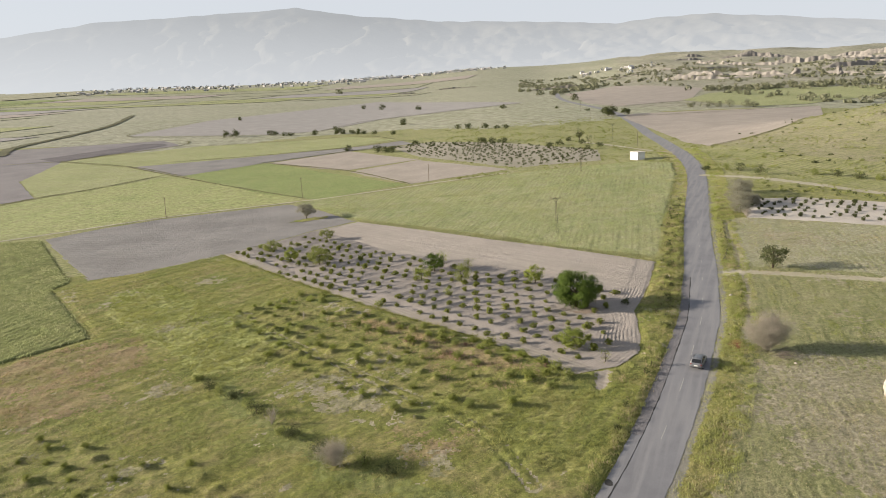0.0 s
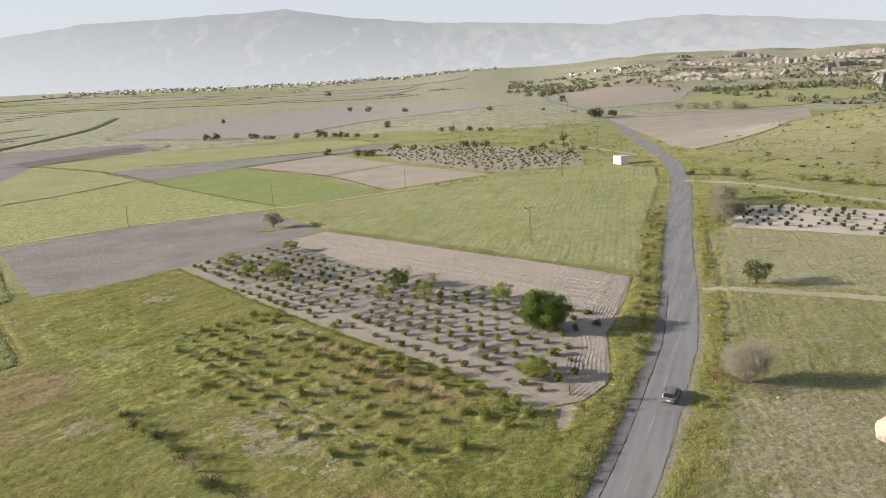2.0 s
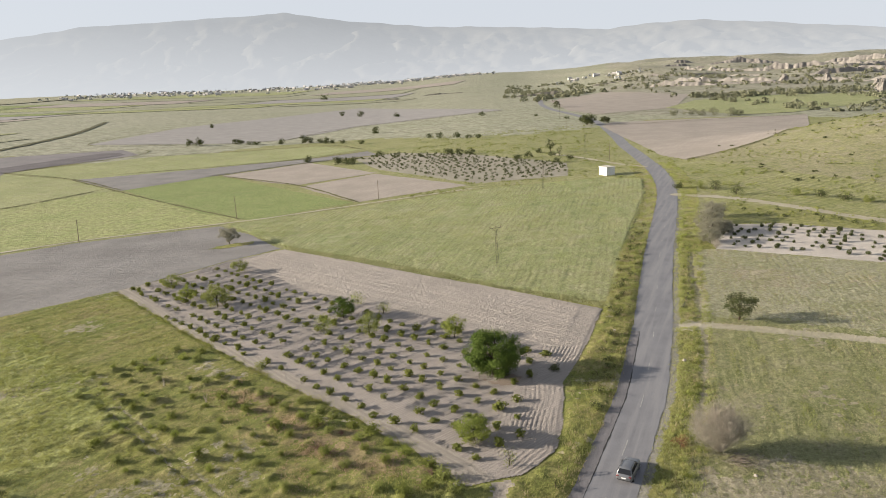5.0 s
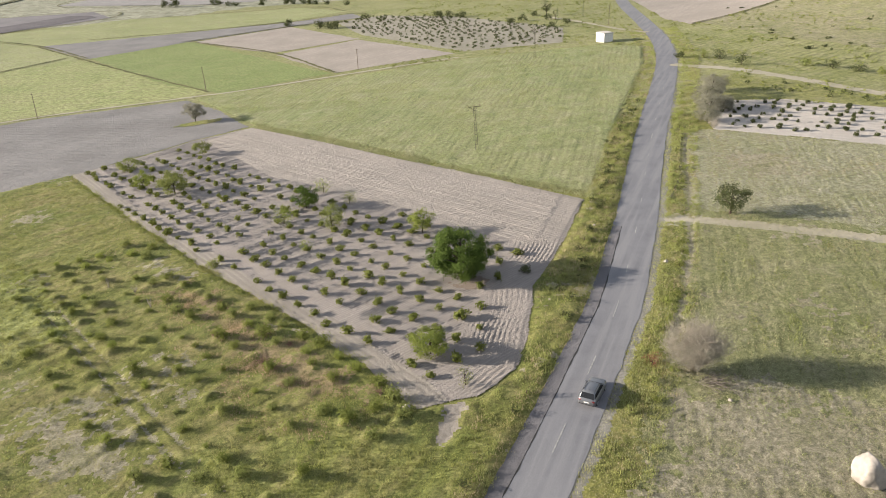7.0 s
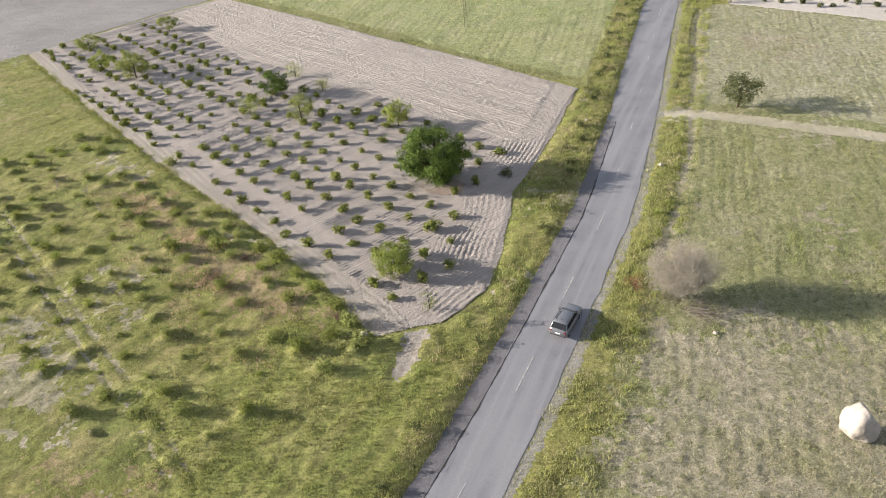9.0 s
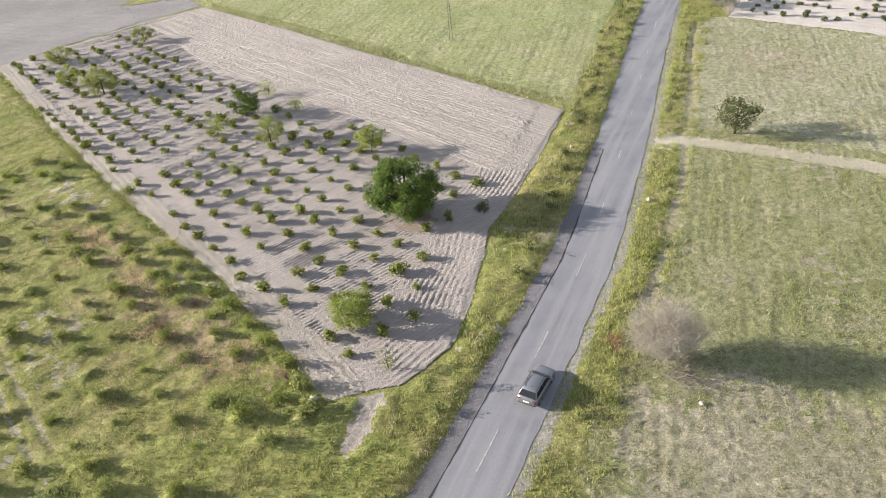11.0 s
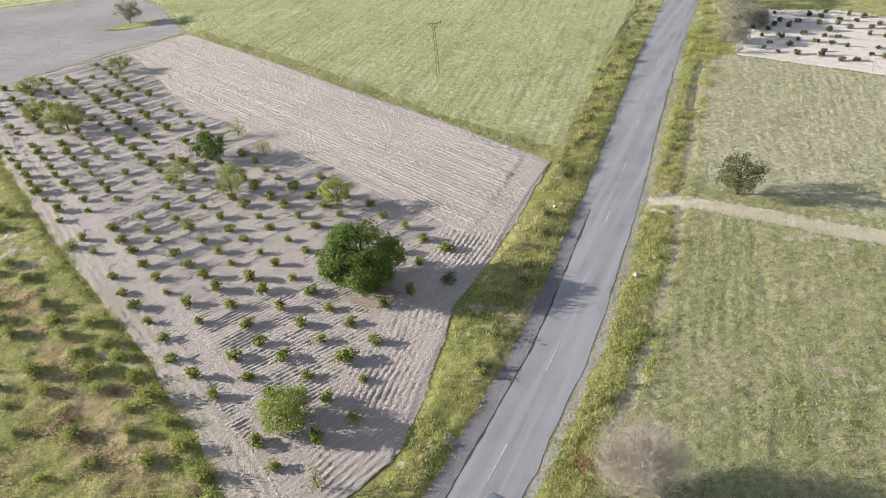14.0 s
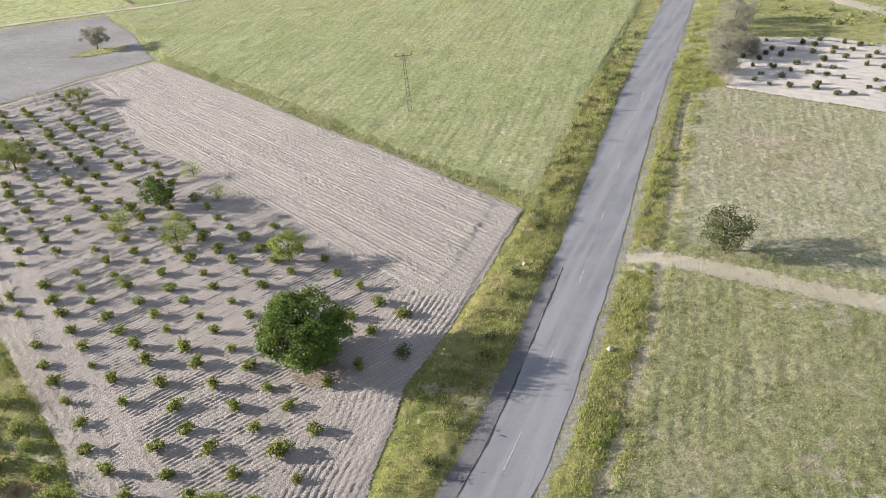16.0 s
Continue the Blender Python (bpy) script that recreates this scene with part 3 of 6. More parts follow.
FIELDS = [
    ("crop_field", [(-196, 302), (-153, 379), (-140, 369), (-57, 278), (-61.5, 272.5), (-106.5, 258.6), (-151, 230)], YELLOW_ROUGH, "rough yellow-green crop field beyond a farm track"),
    ("crop_field", [(-141, 375), (-111, 414), (-102, 410), (-17, 293), (-51.5, 273.5), (-77, 296)], GREEN, "deep green crop field"),
    ("bare_field", [(-104, 412), (-61, 448), (-15, 376), (-51, 355)], BEIGE_SOIL, "bare beige field"),
    ("bare_field", [(-49, 349), (-15, 373), (28, 311), (-15.5, 293)], BEIGE_SOIL, "bare beige field with a smooth surface"),
    ("bare_field", [(-191, 426), (-174, 443), (-63, 471), (-30, 490), (-20, 462), (-61, 450), (-106, 415), (-142, 374)], GREY_SOIL, "grey ploughed strip between crops"),
    ("crop_field", [(-232, 380), (-256, 468), (-192, 425), (-146, 377), (-189, 319)], YELLOW, "yellow-green crop field"),
    ("crop_field", [(-260, 473), (-190, 544), (-74, 557), (-35, 507), (-64, 476), (-192, 426)], YELLOW, "pale yellow-green crop strip"),
    ("bare_field", [(-296, 465), (-260, 472), (-223, 422), (-233, 380), (-190, 319), (-198, 307), (-260, 330)], DARK_SOIL, "dark ploughed field"),
    ("bare_field", [(-430, 545), (-359, 568), (-242, 608), (-209, 560), (-262, 474), (-296, 466), (-400, 470)], DARK_SOIL, "dark ploughed strip"),
    ("bare_field", [(-302, 674), (-289, 880), (-118, 1285), (96, 837), (-65, 753), (-113, 639), (-154, 626)], LILAC_SOIL, "wide bare lilac-grey field"),
    ("vineyard_plot", [(-35, 450), (-10, 464), (31, 427), (76, 353), (70, 315), (31.5, 313), (-15, 388)], DOT_SOIL, "small vineyard plot of dotted vines on bare soil"),
    ("bare_field", [(136, 546), (150, 577), (305, 581), (237, 443), (175, 358), (124, 330), (120, 352), (128, 440)], BEIGE_SOIL, "large bare beige field beside the road"),
    ("bare_field", [(170, 1016), (283, 1183), (355, 984), (251, 735), (163, 682), (151, 755)], BEIGE_SOIL, "bare beige field beside the far road bend"),
    ("bare_field", [(-283, 490), (-258, 467), (-246, 500), (-222, 566), (-232, 579), (-249, 584), (-266, 534)], DEEP_SOIL, "darker freshly ploughed strip"),
    ("far_field", [(-1517, 2456), (-1604, 2816), (-1400, 2965), (-1235, 2593), (-1287, 2319), (-1330, 2150)], PALE_MEADOW, "pale field at the plain's far end"),
    ("grass_plot", [(105, 240), (130, 208), (165, 180), (150, 178), (123, 195.5), (92, 212.5)], OLIVE_PLOT, "yellow-green grass plot beside a chalk track"),
]
CEREAL = [(-148, 226), (-135, 227), (-97.5, 173), (-98.5, 166), (-74, 134), (-71, 129.5), (-83, 118), (-130, 118), (-180, 190)]
tilled("cereal_field", "lush green cereal field in drilled rows", CEREAL, lambda X, Y: X < 1e6,
       lambda X, Y: 0.2 + 0.05 * wavy(X, Y, 0.5, 87.0) + 0.09 * ridge(X * math.cos(radians(-25)) + Y * math.sin(radians(-25)) + 0.3 * wavy(X, Y, 5.0, 88.0), 1.9) + 0.08 * streaks(X, Y, 0.8, 65, 89.0), LUSH, 0.4)
tilled("vineyard_plot", "vineyard plot on chalk-white tilled soil", [(88, 211), (106, 208), (123, 195), (150, 178), (132, 150), (107, 168), (80.5, 186)], lambda X, Y: X < 1e6,
       lambda X, Y: 0.07 * ridge(X * math.cos(radians(58)) + Y * math.sin(radians(58)) + 0.2 * wavy(X, Y, 3.0, 91.0), 1.65) + 0.04 * wavy(X, Y, 0.3, 92.0), PALE_SOIL, 0.33)
FIELDS += [
    ("hillside", [(128, 332), (152, 352), (176, 366), (205, 405), (250, 425), (330, 400), (350, 300), (290, 230), (200, 225), (160, 250), (140, 285)], HILLSIDE, "dry grassy hillside above the road"),
]
# ---- uneven turf either side of the road ----
MEADOW = [(-98, 166), (-64, 192), (-33, 155), (-11, 130), (5, 113), (13, 103), (18, 96), (24.6, 97.0), (26.5, 89), (14, 64), (3, 42), (-60, 42), (-100, 70), (-82, 116), (-70, 130)]
STRIP = [(12, 64), (23, 86), (24.6, 97.0), (29.0, 101.3), (30.1, 105.2), (31.5, 111), (33.7, 120.8), (37.8, 130), (41.1, 138.4), (43.1, 143.3), (46.1, 150.5), (46, 152), (60.5, 196), (71, 196), (53.5, 143), (40, 104), (20, 64)]
EAST = [(17, 60), (40, 104), (53, 141), (68, 186), (80, 186.5), (106, 169), (140, 147), (124, 98), (100, 62), (60, 45), (9, 45)]
ROAD_PART = [(-3, 30), (18.7, 66), (28.6, 84.3), (38.3, 104.6), (43.0, 115), (47.4, 127), (53.0, 143), (66.2, 183), (77, 214)]
NEAR_ROWS = [(17.5, 93), (-31, 149), (-36, 144), (-4, 108), (11.5, 90)]
FALLOW = [(11.5, 90), (-4, 108), (-36, 144), (-46, 138), (-35, 112), (-14, 92), (4, 79)]
LOWER = [(-58, 88), (-34, 80), (-22, 70), (-20, 52), (-70, 56)]
FOOTPATH = [(46.5, 104), (51, 114), (55, 124), (57.8, 131), (60, 140), (63.4, 149), (66.5, 160), (70, 172), (74, 184)]
DIRT_TRACK = [(54, 139), (59, 139), (65, 136), (78, 129.5), (100, 117), (130, 100)]
WHEEL_LINE = [(-34, 124), (-16, 104), (-9, 95.8), (-1.6, 88), (4.4, 80), (8.4, 68)]
EARTH_RUT = [(20.4, 90.8), (21.2, 93.2), (22.2, 96.4), (23.6, 100.6), (25.6, 104.5)]
WET_LINE = [(-36, 104), (-33.3, 96), (-28, 89), (-25.2, 86.6), (-19.9, 80.8), (-15.3, 73.9), (-8.2, 70.6), (0, 66)]
FRESH = [(-4, 92), (2, 96), (10, 99), (17, 95), (26, 90), (16, 68), (6, 74), (0, 84)]
WORN_PATCH = [(-32, 94), (-28, 107), (-17, 106), (-6, 93), (-2, 86), (-8, 80), (-22, 86)]
NORTH_MEADOW = [(62, 143), (80, 134), (100, 122), (140, 100), (145, 150), (106, 172), (80, 188), (72, 186)]
SOFT_PATCH = [(-80, 157), (-71, 167), (-58, 152), (-46, 139), (-29, 120), (-31, 110), (-42, 107), (-54, 123), (-69, 137)]
C1, S1, C2, S2 = math.cos(radians(43)), math.sin(radians(43)), math.cos(radians(128.7)), math.sin(radians(128.7))
C72, S72 = math.cos(radians(72.4)), math.sin(radians(72.4))


def deep(poly, X, Y):
    """Distance from a polygon's outline, counted inwards."""
    return nearest(poly + poly[:1], X, Y) * np.where(inside(poly, X, Y), 1, -1)


def turf_lift(X, Y):
    """How far the matted grass stands above the smooth ground."""
    X, Y = np.asarray(X, float), np.asarray(Y, float)
    west = np.maximum(deep(MEADOW, X, Y), deep(STRIP, X, Y))
    east = deep(EAST, X, Y)
    road = nearest(ROAD_PART, X, Y) - 3.35
    lumps = 0.03 * wavy(X, Y, 0.14, 41.0) + 0.035 * wavy(X, Y, 0.4, 42.0) + 0.06 * wavy(X, Y, 1.3, 43.0) + 0.085 * streaks(X, Y, 0.75, 46, 49.0)
    a, b = X * C1 + Y * S1, X * C2 + Y * S2
    k, m = np.round((a + 0.25) / 3.63), np.round((b + 0.76) / 3.75)
    chance = np.abs(np.sin(12.9898 * k + 78.233 * m) * 43758.5) % 1.0
    near, fallow, lower = inside(NEAR_ROWS, X, Y), inside(FALLOW, X, Y), inside(LOWER, X, Y)
    size = np.where(near, 0.4, np.where(lower, 0.4, np.where(fallow, 0.5, 0.0))) * np.clip(1.9 * chance - 0.3, 0, 1.3)
    gap2 = ((a + 0.25 - 3.63 * k) * 0.75) ** 2 + (b + 0.76 - 3.75 * m) ** 2
    lumps_west = lumps + size * np.exp(-gap2 / 0.6)
    rows = ridge(X * S72 - Y * C72 + 0.12 * wavy(X, Y, 1.5, 44.0), 1.25)
    lumps_east = 0.045 * wavy(X, Y, 0.11, 45.0) + 0.055 * wavy(X, Y, 0.3, 46.0) + 0.015 * rows * np.clip(0.6 + wavy(X, Y, 3.0, 47.0), 0, 1.5) + 0.02 * streaks(X, Y, 0.45, 72.4, 50.0)
    bare = np.minimum(np.minimum(nearest(FOOTPATH, X, Y), nearest(DIRT_TRACK, X, Y) - 0.5), np.minimum(np.abs(nearest(WHEEL_LINE, X, Y) - 0.8) + 0.55, nearest(EARTH_RUT, X, Y) - 0.3))
    tread = 0.25 + 0.75 * smooth(bare, 0.3, 1.1)
    lumps_west = lumps_west + 0.12 * smooth(nearest(EARTH_RUT, X, Y), 1.3, 0.9) * ridge(nearest(EARTH_RUT, X, Y) + 0.1 * wavy(X, Y, 1.5, 48.0), 0.85)
    lift_west = np.clip(0.24 + lumps_west, 0.03, 1) * smooth(np.minimum(west, road), -0.1, 1.3) * tread
    lift_east = np.clip(0.16 + lumps_east, 0.03, 1) * smooth(np.minimum(east, road), -0.1, 1.6) * tread
    return np.where(west > 0, lift_west, np.where(east > 0, lift_east, 0.0))


def stand(x, y):
    """Height at which a thing stands."""
    return float(land(x, y) + turf_lift(x, y))


def turf(name, label, box, on_at, zone, mats, cell=0.28):
    """The matted sheet itself, in several kinds of ground that mingle."""
    gx, gy = np.arange(box[0], box[1], cell), np.arange(box[2], box[3], cell)
    X, Y = np.meshgrid(gx, gy)
    on = on_at(X, Y)
    j, i = np.nonzero(on[:-1, :-1] & on[1:, :-1] & on[:-1, 1:] & on[1:, 1:])
    n = len(gx)
    quads = np.stack([j * n + i, j * n + i + 1, (j + 1) * n + i + 1, (j + 1) * n + i], 1)
    ids, quads = np.unique(quads, return_inverse=True)
    x, y = X.ravel()[ids], Y.ravel()[ids]
    z = land(x, y) + 0.012 + turf_lift(x, y)
    ob = part(name, mesh_of(name, np.stack([x, y, z], -1), quads.reshape(-1, 4).tolist(), mats[0], True), mats[0])
    for extra in mats[1:]:
        ob.data.materials.append(extra)
    ob.data.polygons.foreach_set("material_index", zone(X[j, i] + cell / 2, Y[j, i] + cell / 2).astype(np.int32))
    return tagged(ob, label, "ground", kind="structure")


def mottle(X, Y, rag, seed):
    return rag * (0.7 * wavy(X, Y, 2.2, seed) + 0.7 * wavy(X, Y, 0.5, seed + 1) + 0.4 * wavy(X, Y, 0.15, seed + 2))


RUSSET_SPOTS = ([(-84, 117), (-75, 125), (-60, 128), (-52, 112), (-64, 104), (-80, 100)], [(-68, 104), (-58, 106), (-50, 98), (-62, 91), (-72, 95)],
                [(-7, 82), (1, 82), (5, 80), (1, 76), (-5, 76)], [(9, 98), (12, 99), (-14, 128), (-18, 127), (-6, 111), (2, 102)])
DRY_SPOTS = ([(43, 98), (46, 95), (56, 95), (68, 90), (92, 76), (70, 50), (42, 50), (35, 68), (37, 82), (40, 91)], [(73, 180), (96, 168), (90, 150), (74, 150), (68, 156)])


def west_zone(X, Y):
    kind = np.zeros(X.shape, int)
    kind[deep(SOFT_PATCH, X, Y) + mottle(X, Y, 1.4, 51.0) > 0] = 1
    kind[wavy(X, Y, 3.0, 52.0) + 0.6 * wavy(X, Y, 0.5, 53.0) + 0.3 * wavy(X, Y, 0.15, 54.0) > 1.0] = 2
    for i, spot in enumerate(RUSSET_SPOTS):
        kind[deep(spot, X, Y) - 1.0 + mottle(X, Y, 3.2, 55.0 + i) > 0] = 3
    kind[0.12 - np.abs(nearest(WHEEL_LINE, X, Y) - 0.8) + mottle(X, Y, 0.3, 61.0) > 0] = 2
    kind[deep(FRESH, X, Y) + mottle(X, Y, 2.6, 75.0) > 0] = 6
    kind[deep(WORN_PATCH, X, Y) - 6.0 + mottle(X, Y, 4.5, 76.0) > 0] = 2
    kind[0.7 - nearest(EARTH_RUT, X, Y) + mottle(X, Y, 0.8, 62.0) > 0] = 4
    kind[1.4 - nearest(WET_LINE, X, Y) + mottle(X, Y, 1.2, 63.0) > 0] = 5
    return kind


def east_zone(X, Y):
    kind = np.zeros(X.shape, int)
    road = nearest(ROAD_PART, X, Y)
    kind[(wavy(X, Y, 2.5, 64.0) + 0.7 * wavy(X, Y, 0.4, 65.0) > 0.95)] = 1
    for i, spot in enumerate(DRY_SPOTS):
        kind[deep(spot, X, Y) - (1.5, 6.0)[i] + mottle(X, Y, 4.5, 66.0 + i) > 0] = 1
    kind[(deep(NORTH_MEADOW, X, Y) + mottle(X, Y, 2.0, 72.0) > 0) & (kind == 0)] = 5
    kind[(8.0 - road) + mottle(X, Y, 1.6, 68.0) > 0] = 2
    kind[0.62 - nearest(FOOTPATH, X, Y) + mottle(X, Y, 0.6, 69.0) > 0] = 1
    kind[0.62 - np.minimum(nearest(DIRT_TRACK, X, Y), np.abs(nearest(DIRT_TRACK, X, Y) - 0.75)) + mottle(X, Y, 0.3, 70.0) > 0] = 3
    kind[3.0 - np.hypot((X - 56.8) * 0.75, Y - 139.2) + mottle(X, Y, 1.1, 73.0) > 0] = 3
    kind[4.25 - road + mottle(X, Y, 0.3, 71.0) > 0] = 4
    return kind


def west_on(X, Y):
    return (np.maximum(deep(MEADOW, X, Y), deep(STRIP, X, Y)) > 0) & (nearest(ROAD_PART, X, Y) > 3.2)


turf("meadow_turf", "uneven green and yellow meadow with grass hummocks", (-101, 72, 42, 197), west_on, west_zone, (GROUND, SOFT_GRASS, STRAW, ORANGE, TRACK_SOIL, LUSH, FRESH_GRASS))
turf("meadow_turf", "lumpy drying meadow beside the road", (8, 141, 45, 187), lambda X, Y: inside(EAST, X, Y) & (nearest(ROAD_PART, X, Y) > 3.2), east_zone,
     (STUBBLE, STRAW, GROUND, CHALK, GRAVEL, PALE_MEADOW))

for name, outline, mat, label in FIELDS:
    far = max(0.0, (min(q[1] for q in outline) - 150) / 1000)
    natural = name == "hillside"
    above = 1.2 if name == "far_field" else 0.15 if mat == DEEP_SOIL else 0.0
    drape(name, outline, mat, label, 0.025 + 0.35 * far + above, 12, 1.6 if natural else 0.8, 1.5 if natural else 4)

# Several of these base colours are paled to stand for haze.
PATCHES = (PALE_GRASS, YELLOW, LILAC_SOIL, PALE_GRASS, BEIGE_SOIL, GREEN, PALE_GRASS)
NAMES = ("pale grass", "yellow-green crop", "lilac-grey ploughed", "haze-paled dry grass", "bare beige", "green crop", "pale meadow")
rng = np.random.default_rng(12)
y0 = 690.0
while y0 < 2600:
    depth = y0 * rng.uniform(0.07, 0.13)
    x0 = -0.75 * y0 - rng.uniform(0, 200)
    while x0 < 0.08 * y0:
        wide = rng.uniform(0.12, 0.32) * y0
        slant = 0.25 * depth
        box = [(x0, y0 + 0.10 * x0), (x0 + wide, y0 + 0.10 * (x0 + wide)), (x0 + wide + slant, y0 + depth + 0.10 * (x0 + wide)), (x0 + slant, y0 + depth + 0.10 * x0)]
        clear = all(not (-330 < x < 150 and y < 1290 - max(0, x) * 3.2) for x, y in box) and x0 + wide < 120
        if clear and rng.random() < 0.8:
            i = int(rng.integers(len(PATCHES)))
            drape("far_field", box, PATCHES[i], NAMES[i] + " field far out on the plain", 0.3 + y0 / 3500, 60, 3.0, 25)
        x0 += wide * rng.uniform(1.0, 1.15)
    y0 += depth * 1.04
MARGIN = meadow("field_margin", (0.15, 0.155, 0.06), (0.21, 0.20, 0.085), (0.28, 0.25, 0.13), 0, 0, 0.6)
for line in ([(-154, 381), (-163.5, 360), (-175.6, 337), (-190, 319), (-196, 302)], [(-57, 278), (-98, 323), (-140, 369), (-192, 425)], [(-260, 474), (-192, 427), (-142, 375)], [(-111, 414), (-62, 449), (-20, 463), (-30, 490), (-64, 475), (-174, 443)], 
             [(-104, 412), (-51, 355), (-15.5, 293)], [(-260, 474), (-209, 560), (-242, 608), (-359, 568)], [(-190, 545), (-74, 558), (-35, 507)],
             [(237, 443), (175, 359), (124, 331)], [(136, 546), (220, 563), (305, 581)], [(-154, 626), (-302, 674), (-289, 880)], [(-113, 639), (-65, 753), (96, 837)]):
    ribbon("field_margin", line, MARGIN, "thin dark grassy margin between fields", "margin", (-0.55, 0.55), 0.08 + 0.0005 * line[0][1], 0.7, 2.0)
LITTER = soil("leaf_litter", (0.43, 0.36, 0.30), (0.33, 0.265, 0.215), 0, 0.6, 0.02, 5.0, 5.0)
patchy("leaf_litter", "reddish-brown leaf litter under the walnut tree", [(20.5, 121.6), (23, 120.6), (27, 121.6), (28.6, 123.6), (26.5, 124.6), (22, 123.5)], LITTER, 0.15, 0.16, 1.3, 15.0)
patchy("grass_island", "strip of rough grass round the lone tree's foot", [(-53.0, 230.5), (-48, 229.8), (-41.5, 233.6), (-40.5, 236.4), (-46, 236.6), (-52, 234)], FRESH_GRASS, 0.2, 0.3, 0.7, 16.0)
patchy("bare_crest", "pale worn crest of the hillside", [(196, 322), (214, 330), (240, 345), (262, 342), (250, 330), (222, 318), (205, 312)], STRAW, 0.12, 0.8, 4.0, 11.0)
drape("far_field", [(245, 738), (314, 850), (400, 900), (560, 860), (420, 700), (310, 612), (262, 604)], YELLOW, "pale green crop strip below the badlands", 0.3, 30, 2.0, 15)

# ---- road ----
ROAD_LINE = [(-62, -95), (-22, -8), (-3, 30), (18.7, 66), (28.6, 84.3), (38.3, 104.6), (43.0, 115), (47.4, 127), (53.0, 143), (66.2, 183), (83.5, 232), (93.5, 262), (99.5, 285),
             (104.8, 312), (110, 350), (118, 411), (126, 460), (136, 530), (141, 570), (145, 640), (144, 705), (141, 820), (153, 965), (190, 1160), (260, 1330)]


def asphalt():
    k = Nodes("asphalt")
    fine, broad = k.noise(9.0, 6, 0.7), k.noise(0.35, 5)
    turned = k.node("ShaderNodeMapping", Scale=(0.06, 1.1, 1))
    k.link(k.mapped(-66), turned.inputs[0])
    lanes = k.noise(0.9, 4, 0.5, turned.outputs[0])
    col = k.mix(k.ramp(broad, 0.35, 0.65), (0.112, 0.113, 0.125), (0.14, 0.141, 0.154))
    col = k.mix(k.ramp(lanes, 0.42, 0.66), col, (0.165, 0.165, 0.174))
    col = k.mix(k.ramp(fine, 0.3, 0.7), k.mix(0.4, col, (0.055, 0.055, 0.06)), col)
    k.bump(fine, 0.015, 0.6)
    return k.done(col, 0.85, 0.3)


ASPHALT = asphalt()
PATCH = soil("old_asphalt", (0.30, 0.292, 0.31), (0.235, 0.228, 0.245), 68, 0.5, 0.01, 3.0, 6.0)
PAINT = plain("worn_road_paint", (0.40, 0.39, 0.38), 0.8, 0, 3.0, 0.45)
ribbon("road_bed", ROAD_LINE, GRAVEL, "grey gravel bed under the asphalt road", "road", (-3.35, 3.35), 0.014, 0.2, 1.0)
ribbon("road", ROAD_LINE, ASPHALT, "grey worn asphalt country road", "road", (-3.3, 3.2), 0.04, 0.16, 1.0)


def offset_line(line, lo, hi, off):
    """The stretch of the road's line between two northings, moved sideways."""
    pts = spline(line, 2.0)
    out = []
    for i in range(1, len(pts) - 1):
        if lo <= pts[i][1] <= hi:
            d = pts[i + 1] - pts[i - 1]
            d = d / np.hypot(*d)
            out.append(pts[i] + off * np.array([d[1], -d[0]]))
    return out


DASHES = plain("worn_road_paint_line", (0.235, 0.235, 0.23), 0.8, 0, 3.0, 0.4)
for i, y in enumerate((76, 88, 99.5, 111, 122.5, 134, 146, 158, 170, 183, 196, 210, 225)):
    ribbon("road_marking", offset_line(ROAD_LINE, y, y + 4.4, 0.25), DASHES, "worn white centre-line dash on the asphalt", "marking", (-0.06, 0.06), 0.05, 0.03, 1.0)
worn("road_shoulder", "grey gravel shoulder breaking up into the grass", offset_line(ROAD_LINE, 186, 330, 3.45), GRAVEL, (0.0,), 0.3, 0.02, 0.3, 0.3, 13.0)
CRACK = plain("tar_crack", (0.02, 0.02, 0.02), 0.9)
ribbon("old_asphalt_edge", offset_line(ROAD_LINE, 75, 138, -2.75), PATCH, "dark old asphalt strip with a broken edge beside newer paving", "road", (-0.75, 0.75), 0.046, 0.16, 0.5)
ribbon("tar_crack", offset_line(ROAD_LINE, 62, 138, -2.0), CRACK, "thin dark crack where two pavings meet", "crack", (-0.045, 0.05), 0.052, 0.13, 0.5)
GULLY = meadow("gully_scrub", (0.11, 0.115, 0.055), (0.16, 0.155, 0.08), (0.24, 0.21, 0.12), 0, 0, 0.4)
worn("ditch", "narrow dark ditch along the road verge", [(73.5, 184), (70.6, 176.5), (66.5, 163.5), (62.6, 153.5), (59.6, 147.5)], GULLY, (0.0,), 0.16, 0.3, 0.18, 0.16, 17.0)
masked("road_patch", "small dark tar patch on the asphalt", "patch", (15, 18, 66, 70), lambda X, Y: ((X - 16.5) / 0.45) ** 2 + ((Y - 67.8) / 0.75) ** 2 + 0.3 * wavy(X, Y, 0.2, 9.0) < 1, CRACK, 0.056, 0.08)
worn("chalk_track", "pale chalk farm track leaving the road", [(95, 257), (101, 252), (109, 245), (121, 224), (130, 206), (152, 180)], CHALK, (0.0, 0.9), 1.15, 0.05, 0.3, 0.3, 6.0)
ribbon("gully", [(-330, 520), (-360, 590), (-372, 700), (-400, 855), (-480, 1100)], GULLY, "dark scrubby gully winding through the fields", "gully", (-4, 4), 0.6, 2.5, 8.0)
ribbon("farm_track", [(-170, 222), (-150, 229), (-106, 256.5), (-61, 271.5), (-50, 274), (-16, 286.5), (29, 302)], CHALK, "narrow pale farm track between fields", "track", (-0.9, 0.9), 0.10, 0.4)
